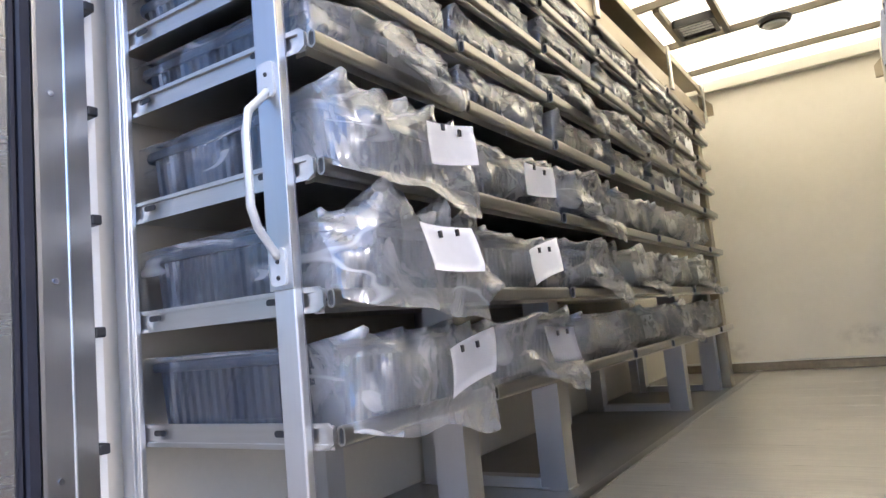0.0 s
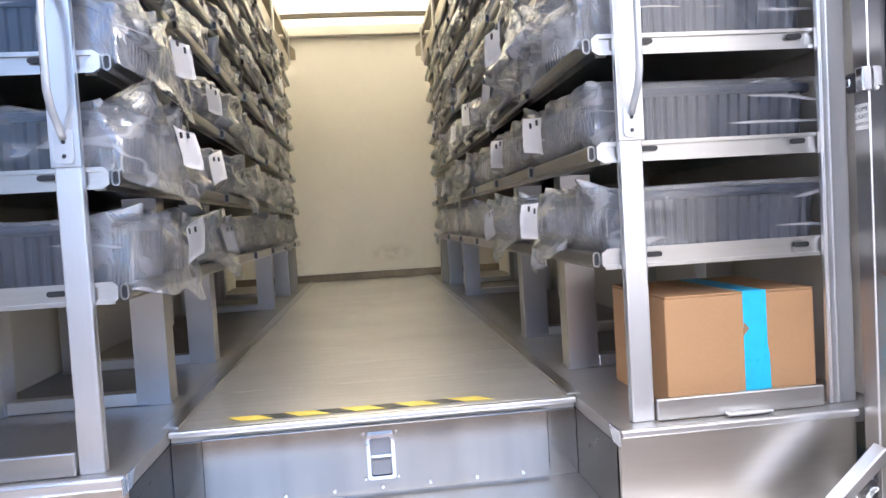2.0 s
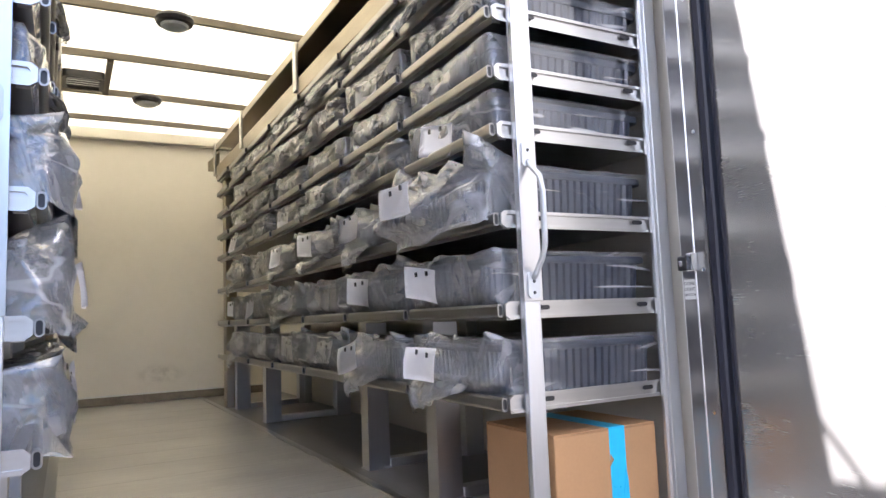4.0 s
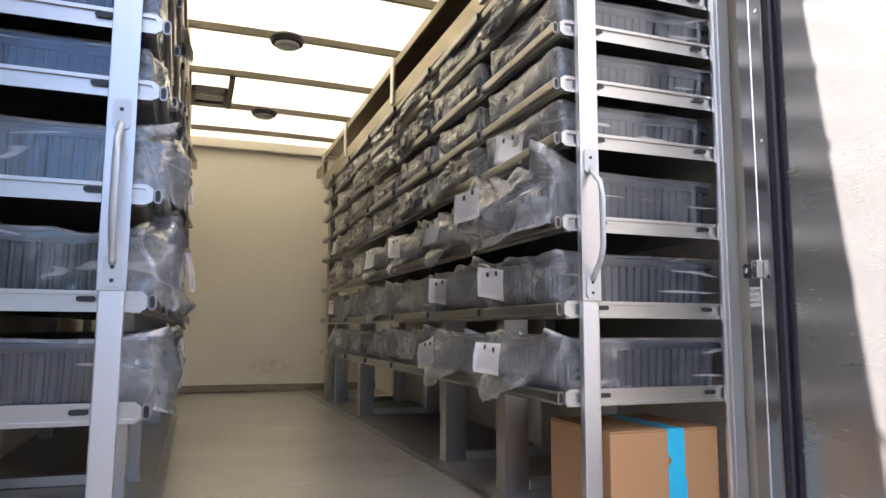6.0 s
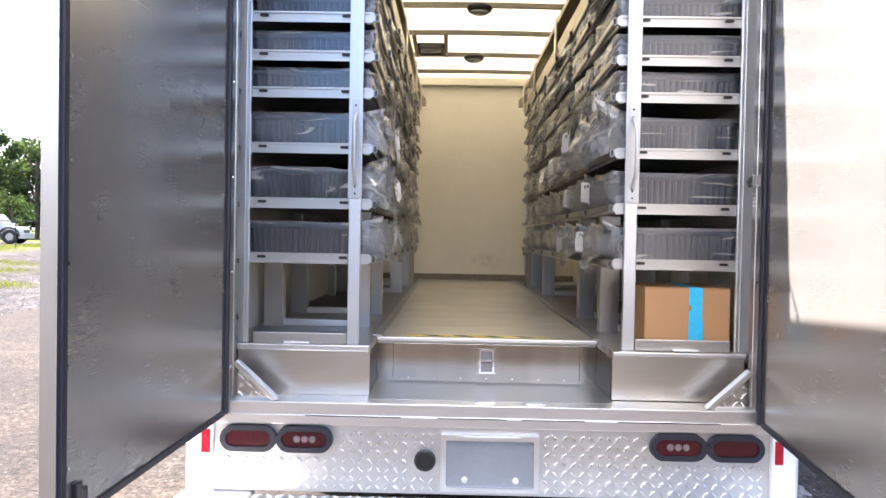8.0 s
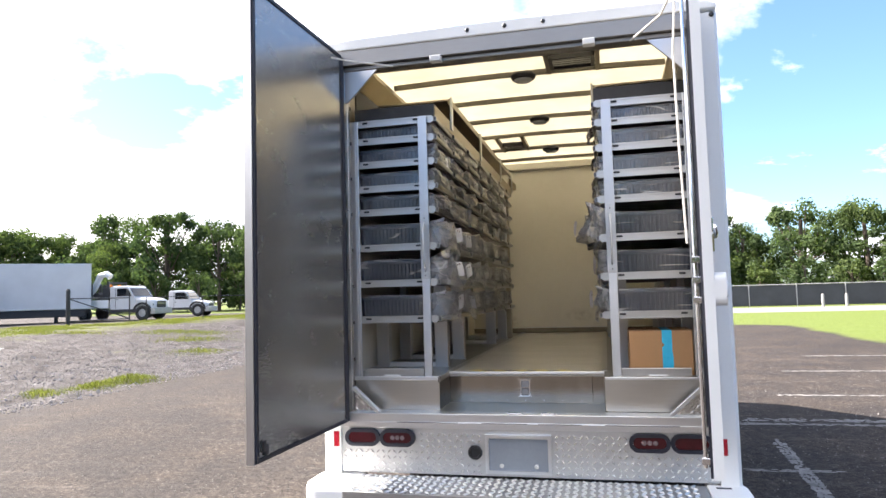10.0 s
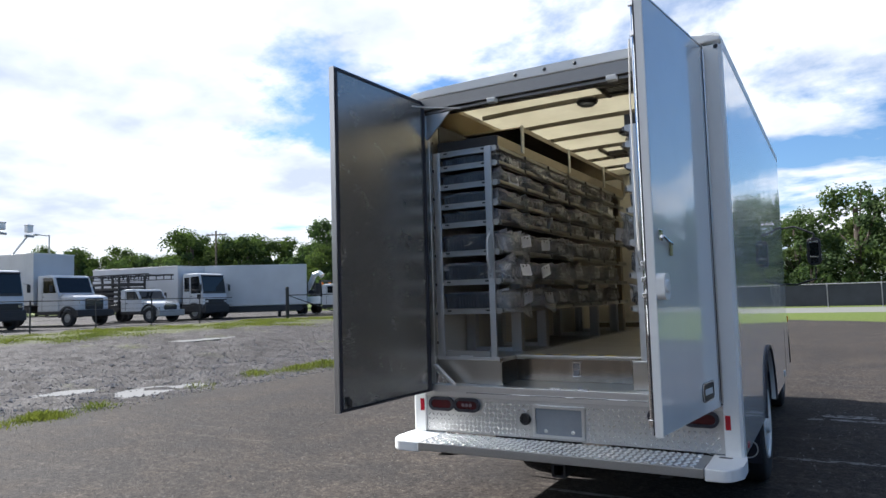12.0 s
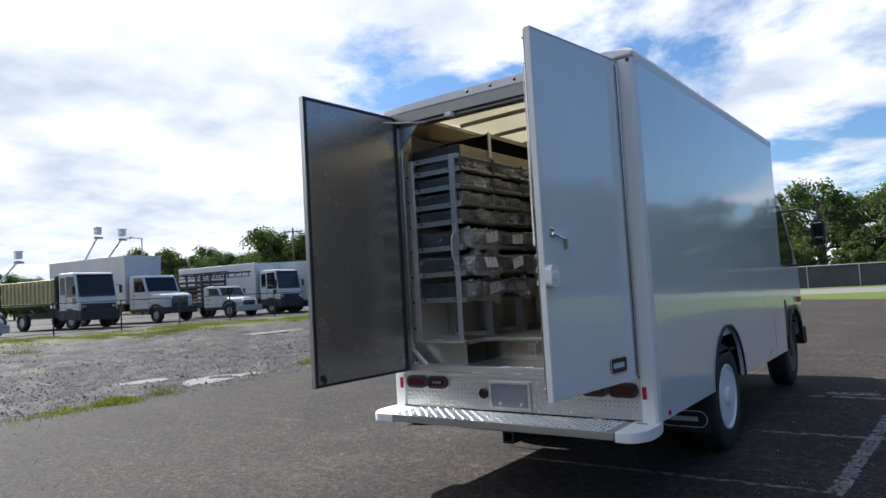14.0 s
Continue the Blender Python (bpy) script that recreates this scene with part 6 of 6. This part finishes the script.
def box_body(v, x0, x1, w, z0, z1, mat=FLEET_WHITE, label="white box body"):
    part("cargo_box", box(x0, x1, -w / 2, w / 2, z0, z1, bevel=0.03), mat, v, label)
    for z in (z0 + 0.03, z1 - 0.06):
        part("box_rail", box(x0 - 0.012, x1 + 0.012, -w / 2 - 0.012, w / 2 + 0.012, z, z + 0.08, bevel=0.01), ALU, v)
    for i in range(int((x1 - x0) / 1.2)):
        for s_ in (-1, 1):
            xx = x0 + 1.2 * (i + 0.5)
            part("panel_seam", box(xx - 0.012, xx + 0.012, min(s_ * w / 2, s_ * (w / 2 + 0.007)), max(s_ * w / 2, s_ * (w / 2 + 0.007)), z0 + 0.12, z1 - 0.07), FLEET_WHITE, v)
    for s_ in (-1, 1):
        # dark strip below the body stands in for the shadow underneath
        part("underside_strip", box(x0 + 0.4, x1 - 0.3, s_ * (w / 2 - 0.12) - 0.03, s_ * (w / 2 - 0.12) + 0.03, z0 - 0.42, z0 - 0.02, bevel=0.01), DARK_FRAME, v, "dark strip standing for underbody shadow")
    part("subframe", box(x0, x1, -0.42, 0.42, z0 - 0.28, z0 - 0.01), DARK_FRAME, v)


def cabover(v, x, w=2.15, zb=0.62, zt=2.85):
    """A flat-fronted cab whose nose is at x."""
    side = [(x - 1.65, zb), (x - 0.02, zb), (x, zb + 0.55), (x - 0.10, 1.62), (x - 0.30, zt - 0.1), (x - 0.45, zt), (x - 1.6, zt), (x - 1.65, zt - 0.1)]
    bm = bmesh.new()
    prism([(a, b) for a, b in side], "y", -w / 2, w / 2, bm, 0.085)
    part("cab", bm, FLEET_WHITE, v, "white flat-fronted cab")
    part("visor", prism([(x - 0.44, zt - 0.06), (x - 0.20, zt - 0.10), (x - 0.16, zt - 0.16), (x - 0.30, zt - 0.15)], "y", -w / 2 + 0.1, w / 2 - 0.1), BLACK, v, "dark sun visor")
    part("badge_panel", prism([(x - 0.13, 1.60), (x - 0.086, 1.60), (x - 0.104, 1.745), (x - 0.15, 1.745)], "y", -w / 2 + 0.07, w / 2 - 0.07, bevel=0.012), BLACK, v, "black panel under the windscreen")
    part("windscreen", prism([(x - 0.109, 1.74), (x - 0.275, zt - 0.16), (x - 0.265, zt - 0.155), (x - 0.096, 1.745)], "y", -w / 2 + 0.08, w / 2 - 0.08), GLASS, v, "dark windscreen")
    part("grille", box(x - 0.03, x + 0.02, -w / 2 + 0.12, w / 2 - 0.12, 0.94, 1.26, bevel=0.01), BLACK, v, "black grille")
    # bumper and skirt coloured dark to stand for shade low on the cab
    part("front_bumper", box(x - 0.2, x + 0.14, -w / 2, w / 2, 0.42, 0.94, bevel=0.04), DARK_FRAME, v, "dark front bumper")
    part("side_skirt", box(x - 1.66, x - 0.1, -w / 2 - 0.012, w / 2 + 0.012, 0.50, 0.98, bevel=0.03), DARK_FRAME, v, "lower cab skirt coloured dark for shade")
    for s_ in (-1, 1):
        part("side_window", prism([(x - 1.0, 1.62), (x - 0.22, 1.62), (x - 0.38, zt - 0.2), (x - 1.0, zt - 0.2)], "y", s_ * w / 2 - 0.004 * s_, s_ * (w / 2 + 0.008)), GLASS, v, "side window")
        part("quarter_window", prism([(x - 0.52, 1.28), (x - 0.24, 1.28), (x - 0.235, 1.56), (x - 0.52, 1.56)], "y", s_ * w / 2 - 0.004 * s_, s_ * (w / 2 + 0.008)), GLASS, v, "low quarter window")
        part("door_handle", box(x - 1.02, x - 0.90, min(s_ * w / 2, s_ * (w / 2 + 0.02)), max(s_ * w / 2, s_ * (w / 2 + 0.02)), 1.44, 1.48, bevel=0.005), BLACK, v)
        part("rear_window", prism([(x - 1.5, 1.75), (x - 1.12, 1.75), (x - 1.12, zt - 0.25), (x - 1.5, zt - 0.25)], "y", s_ * w / 2 - 0.004 * s_, s_ * (w / 2 + 0.008)), GLASS, v)
        part("wheel_arch", arch(arc((x - 0.75, 0.46), 0.60, 180, 0, 14), arc((x - 0.75, 0.46), 0.47, 180, 0, 14), "y", s_ * (w / 2 - 0.3), s_ * (w / 2 + 0.03)), BLACK, v, "black wheel arch")
        part("door_seam", box(x - 1.08, x - 1.06, min(s_ * w / 2, s_ * (w / 2 + 0.006)), max(s_ * w / 2, s_ * (w / 2 + 0.006)), 1.0, zt - 0.2), BLACK, v)
        part("head_lamp", box(x + 0.005, x + 0.03, s_ * (w / 2 - 0.24) - 0.12, s_ * (w / 2 - 0.24) + 0.12, 1.05, 1.18, bevel=0.01), CHROME, v)
        part("wing_mirror", box(x - 0.10, x - 0.02, s_ * (w / 2 + 0.22) - 0.08, s_ * (w / 2 + 0.22) + 0.08, 1.75, 2.15, bevel=0.02), BLACK, v)
        part("mirror_arm", tube([(x - 0.15, s_ * w / 2, 2.2), (x - 0.06, s_ * (w / 2 + 0.22), 2.16)], 0.015, seg=5), BLACK, v)
        simple_wheel(v, x - 0.75, s_ * (w / 2 - 0.16))


def hood_cab(v, x, w, zb, zh, zt, hood):
    """An upright cab behind a tapering bonnet that ends at x."""
    c = x - hood
    side = [(c - 1.5, zb), (c + 0.10, zb), (c + 0.10, zh - 0.02), (c + 0.02, zh + 0.06), (c - 0.30, zt - 0.10), (c - 0.42, zt - 0.01), (c - 0.6, zt + 0.02), (c - 1.40, zt), (c - 1.5, zt - 0.08)]
    part("cab", prism(side, "y", -w / 2, w / 2, bevel=0.06), FLEET_WHITE, v, "white bonneted cab")
    bm, rows = bmesh.new(), []
    for f, hw, z1 in ((0.0, 0.480, zh + 0.02), (0.35, 0.475, zh - 0.02), (0.75, 0.455, zh - 0.09), (0.93, 0.43, zh - 0.16), (1.0, 0.37, zh - 0.26)):
        out = stadium(hw * w * 2, z1 - zb, 0.16, 4, 0.0, (z1 + zb) / 2)
        rows.append([bm.verts.new((c + 0.05 + (hood - 0.05) * f, p, q)) for p, q in out])
    for p, q in zip(rows, rows[1:]):
        for i in range(len(p)):
            bm.faces.new((p[i], p[(i + 1) % len(p)], q[(i + 1) % len(p)], q[i]))
    bm.faces.new(rows[-1])
    bm.faces.new(rows[0])
    part("bonnet", bm, FLEET_WHITE, v, "broad white bonnet", smooth=True)
    part("windscreen", prism([(c + 0.015, zh + 0.10), (c - 0.285, zt - 0.13), (c - 0.270, zt - 0.125), (c + 0.030, zh + 0.105)], "y", -w / 2 + 0.12, w / 2 - 0.12), GLASS, v, "dark windscreen")
    gw = w * 0.25
    gr = part("grille", prism(stadium(gw * 2, zh - zb - 0.34, 0.08, 4, 0.0, (zh + zb) / 2 - 0.06), "x", 0.0, 0.05), BLACK, v, "dark grille")
    gr.matrix_basis = pose(x - 0.03, 0, 0)
    for i in range(4):
        part("grille_bar", box(0.045, 0.062, -gw + 0.05, gw - 0.05, zb + 0.32 + 0.11 * i * (zh - zb), zb + 0.35 + 0.11 * i * (zh - zb), bevel=0.004), CHROME, gr)
    part("front_bumper", box(x - 0.15, x + 0.16, -w / 2, w / 2, zb - 0.26, zb + 0.10, bevel=0.04), GALV if w < 2.1 else DARK_FRAME, v, "front bumper")
    part("door_sill", box(c - 1.5, c + 0.2, -w / 2 - 0.01, w / 2 + 0.01, zb - 0.12, zb + 0.06, bevel=0.02), DARK_FRAME, v, "dark sill step")
    for s_ in (-1, 1):
        y0, y1 = s_ * w / 2 - 0.004 * s_, s_ * (w / 2 + 0.008)
        part("side_window", prism([(c - 1.05, zh + 0.10), (c - 0.10, zh + 0.10), (c - 0.36, zt - 0.14), (c - 1.05, zt - 0.14)], "y", y0, y1), GLASS, v, "side window")
        part("door_seam", box(c - 1.14, c - 1.12, min(y0, y1), max(y0, y1), zb + 0.1, zt - 0.1), BLACK, v)
        part("head_lamp", box(x - 0.16, x - 0.03, s_ * w * 0.345 - 0.13, s_ * w * 0.345 + 0.13, zh - 0.50, zh - 0.36, bevel=0.02), CHROME, v)
        part("wheel_arch", arch(arc((x - 0.66, 0.46), 0.60, 180, 0, 14), arc((x - 0.66, 0.46), 0.49, 180, 0, 14), "y", s_ * w * 0.30, s_ * (w / 2 + 0.012)), BLACK, v, "black wheel arch")
        part("fender_cheek", prism(arc((x - 0.66, 0.46), 0.59, 170, 4, 12), "y", s_ * w * 0.30, s_ * w * 0.31), BLACK, v)
        part("door_handle", box(c - 1.08, c - 0.96, min(s_ * w / 2, s_ * (w / 2 + 0.02)), max(s_ * w / 2, s_ * (w / 2 + 0.02)), zh - 0.12, zh - 0.08, bevel=0.005), BLACK, v)
        part("wing_mirror", box(c - 0.28, c - 0.20, s_ * (w / 2 + 0.18) - 0.08, s_ * (w / 2 + 0.18) + 0.08, zh + 0.15, zh + 0.5, bevel=0.02), BLACK, v)
        simple_wheel(v, x - 0.66, s_ * (w / 2 - 0.14), 0.44)


YARD_Z = 0.45
# tipper with a yellow ribbed bed
v = thing("dump_truck", "white flat-fronted truck with a faded yellow ribbed dump bed", "truck", (-32.2, 13.45, YARD_Z), 8, "parked trucks")
cabover(v, 0.0)
part("dump_bed", box(-6.6, -1.95, -1.15, 1.15, 1.30, 2.58, bevel=0.03), YELLOW_PAINT, v, "faded yellow dump bed darkened for shade")
for i in range(13):
    for s_ in (-1, 1):
        part("bed_rib", box(-6.45 + 0.36 * i, -6.37 + 0.36 * i, min(s_ * 1.15, s_ * 1.21), max(s_ * 1.15, s_ * 1.21), 1.33, 2.56, bevel=0.01), YELLOW_PAINT, v)
part("cab_guard", box(-1.93, -1.80, -1.1, 1.1, 1.0, 2.75, bevel=0.03), DARK_FRAME, v)
part("chassis", box(-6.4, -0.2, -0.4, 0.4, 0.62, 0.92), DARK_FRAME, v)
for s_ in (-1, 1):
    simple_wheel(v, -4.9, s_ * 0.95)
# bonneted box truck
v = thing("box_truck", "white bonneted truck with a tall white cargo box", "truck", (-32.8, 18.35, YARD_Z), 8, "parked trucks")
hood_cab(v, 0.0, 2.25, 0.75, 1.68, 2.72, 1.35)
box_body(v, -10.2, -3.0, 2.5, 1.15, 3.95)
for s_ in (-1, 1):
    simple_wheel(v, -7.2, s_ * 0.98, 0.48)
# pickup with a ladder rack
v = thing("rack_pickup", "white pickup with a black steel ladder rack", "truck", (-31.6, 22.2, YARD_Z), 8, "parked trucks")
hood_cab(v, 0.0, 1.95, 0.60, 1.22, 1.92, 1.25)
part("flat_bed", box(-5.6, -2.85, -1.0, 1.0, 0.85, 1.05, bevel=0.02), DARK_FRAME, v, "dark flat bed")
for x in (-5.5, -4.2, -2.9):
    for s_ in (-1, 1):
        part("rack_post", box(x - 0.05, x + 0.05, s_ * 0.95 - 0.05, s_ * 0.95 + 0.05, 1.0, 2.72), BLACK, v)
for s_ in (-1, 1):
    part("rack_rail", box(-5.6, -0.7, s_ * 0.95 - 0.04, s_ * 0.95 + 0.04, 2.72, 2.80), BLACK, v)
    part("rack_rail", box(-5.6, -0.7, s_ * 0.95 - 0.04, s_ * 0.95 + 0.04, 2.46, 2.51), BLACK, v)
    for i in range(9):
        part("rack_rung", box(-5.5 + 0.58 * i, -5.45 + 0.58 * i, s_ * 0.95 - 0.02, s_ * 0.95 + 0.02, 2.51, 2.72), BLACK, v)
    simple_wheel(v, -4.6, s_ * 0.85, 0.42)
for i in range(6):
    part("rack_bar", box(-5.5 + 0.95 * i, -5.42 + 0.95 * i, -0.95, 0.95, 2.68, 2.73), BLACK, v)
part("stake_panel", box(-5.6, -5.5, -0.95, 0.95, 1.05, 2.0), DARK_FRAME, v)
for i in range(5):
    part("stake_slat", box(-2.97, -2.93, -0.98, 0.98, 1.08 + 0.27 * i, 1.26 + 0.27 * i, bevel=0.01), DARK_FRAME, v, "dark headboard slat")
    for s_ in (-1, 1):
        part("stake_slat", box(-5.5, -2.97, s_ * 1.02 - 0.02, s_ * 1.02 + 0.02, 1.08 + 0.27 * i, 1.23 + 0.27 * i, bevel=0.01), DARK_FRAME, v, "dark side slat")
# flat-fronted box truck
v = thing("box_truck", "white flat-fronted truck with a long white cargo box", "truck", (-31.8, 25.7, YARD_Z), 8, "parked trucks")
cabover(v, 0.0)
box_body(v, -9.0, -1.9, 2.4, 1.0, 3.35)
for s_ in (-1, 1):
    simple_wheel(v, -6.3, s_ * 0.95)
# long trailer
v = thing("trailer", "long plain white box trailer", "trailer", (-29.8, 31.8, YARD_Z), 41, "parked trucks")
box_body(v, -8.8, 0.0, 2.5, 0.75, 3.40)
for x in (-6.8, -5.7):
    for s_ in (-1, 1):
        simple_wheel(v, x, s_ * 1.0)
part("landing_leg", box(-1.9, -1.75, -0.9, 0.9, 0.0, 0.75), DARK_FRAME, v)
# recovery truck with its boom
v = thing("tow_truck", "white tow truck with a folded grey lifting boom", "truck", (-27.9, 32.6, YARD_Z), 6, "parked trucks")
hood_cab(v, 2.2, 2.0, 0.62, 1.35, 2.05, 1.2)
part("tow_bed", box(-3.4, -0.6, -1.0, 1.0, 0.75, 1.25, bevel=0.05), WHITE_GEL, v, "white tow bed")
part("boom", tube([(-2.6, 0, 1.3), (-2.1, 0, 2.1), (-1.75, 0, 2.75), (-1.35, 0, 2.85), (-1.1, 0, 2.65)], 0.20, seg=8), WHITE_GEL, v, "grey lifting boom")
part("mast", box(-1.25, -1.0, -0.6, 0.6, 1.2, 2.15, bevel=0.04), DARK_FRAME, v)
for y in (-0.98, 0.98):
    part("side_locker", box(-3.3, -0.7, min(y, y * 1.02), max(y, y * 1.02), 0.80, 1.20, bevel=0.01), GALV, v, "dull side locker")
    part("gear_post", box(-0.72, -0.60, y * 0.9 - 0.05, y * 0.9 + 0.05, 1.2, 2.35, bevel=0.01), BLACK, v)
part("gear_bar", box(-0.70, -0.62, -0.9, 0.9, 2.22, 2.32, bevel=0.01), BLACK, v)
part("tool_box", box(-1.0, -0.65, -0.95, 0.95, 1.2, 2.0, bevel=0.04), DARK_FRAME, v)
part("winch", lathe([(0.22, -0.5), (0.22, 0.5)], (-1.7, 0, 1.5), "y", 14), DARK_FRAME, v, "dark winch drum")
for y in (-0.45, 0.45):
    part("mast_leg", box(-2.2, -2.0, y - 0.07, y + 0.07, 1.2, 2.25, bevel=0.02), BLACK, v)
    part("lift_arm", tube([(-3.3, y, 1.1), (-3.9, y, 0.75), (-4.4, y, 0.45)], 0.07, seg=6), BLACK, v, "dark wheel lift arm")
    part("beacon", lathe([(0.09, 0), (0.09, 0.14), (0.05, 0.18)], (-0.8, y, 2.0), seg=10), AMBER, v)
part("lift_bar", box(-4.5, -4.3, -0.9, 0.9, 0.35, 0.52, bevel=0.03), BLACK, v)
for s_ in (-1, 1):
    simple_wheel(v, -2.2, s_ * 0.85, 0.42)
v = thing("pickup_truck", "silver-white crew cab pickup parked by the fence", "truck", (-29.0, 39.5, YARD_Z), 14, "parked trucks")
hood_cab(v, 2.2, 1.9, 0.58, 1.12, 1.82, 1.15)
part("pickup_bed", box(-2.9, -0.4, -0.93, 0.93, 0.55, 1.15, bevel=0.05), WHITE, v, "white load bed")
for s_ in (-1, 1):
    simple_wheel(v, -1.9, s_ * 0.82, 0.40)
v = thing("car", "grey car parked beside the yellow truck", "car", (-29.8, 7.2, YARD_Z), 10)
hood_cab(v, 0.6, 1.75, 0.42, 0.92, 1.45, 1.0)
part("boot", box(-3.4, -1.8, -0.86, 0.86, 0.42, 1.0, bevel=0.08), WHITE, v)
for s_ in (-1, 1):
    simple_wheel(v, -2.6, s_ * 0.75, 0.33, 0.2)

# ---- masts behind the trucks ----
def bucket_lift(x, y, h, lean):
    v = thing("bucket_lift", "raised white bucket lift boom behind the trucks", "lift", (x, y, YARD_Z), 0, "bucket lifts")
    part("boom", tube([(lean * 2.2, lean, 0), (lean * 1.2, lean * 0.6, h * 0.55), (0, 0, h - 0.6)], 0.09, seg=7), WHITE_GEL, v)
    part("bucket", box(-0.28, 0.28, -0.28, 0.28, h - 0.42, h + 0.28, bevel=0.08), WHITE_GEL, v, "white fibreglass bucket")
    part("bucket_rim", box(-0.31, 0.31, -0.31, 0.31, h + 0.20, h + 0.30, bevel=0.03), FLEET_WHITE, v)
    part("tip_joint", tube([(0.1, -0.4, h - 0.75), (0.1, 0.4, h - 0.75)], 0.12, seg=7), GALV, v)


bucket_lift(-63.5, 29.3, 8.6, -1.6)
bucket_lift(-62.5, 31.2, 8.4, -2.0)
bucket_lift(-66, 23.2, 6.4, -1.8)


def pole(x, y, h, arm):
    v = thing("utility_pole", "weathered wooden utility pole with a crossarm", "pole", (x, y, 0.3), 30, "utility poles")
    part("shaft", lathe([(0.16, -0.3), (0.10, h)], (0, 0, 0), seg=9), WOOD, v)
    part("crossarm", box(-arm, arm, -0.06, 0.06, h - 0.55, h - 0.42), WOOD, v)
    for x_ in (-arm * 0.9, -arm * 0.4, arm * 0.4, arm * 0.9):
        part("insulator", lathe([(0.05, 0), (0.07, 0.1), (0.03, 0.2)], (x_, 0, h - 0.42), seg=8), STICKER, v)


pole(-62.4, 53, 9.8, 1.2)
lp = thing("street_lamp", "thin grey lamp post with a short arm", "lamp post", (-85.5, 46.4, 0.3), 0)
part("shaft", lathe([(0.10, -0.3), (0.08, 10.5)], (0, 0, 0), seg=8), GALV, lp)
part("lamp_arm", tube([(0, 0, 10.4), (-0.9, -0.9, 10.55)], 0.06, seg=6), GALV, lp)
part("lamp_head", box(-1.6, -0.8, -1.3, -0.75, 10.48, 10.64, bevel=0.03), GALV, lp)
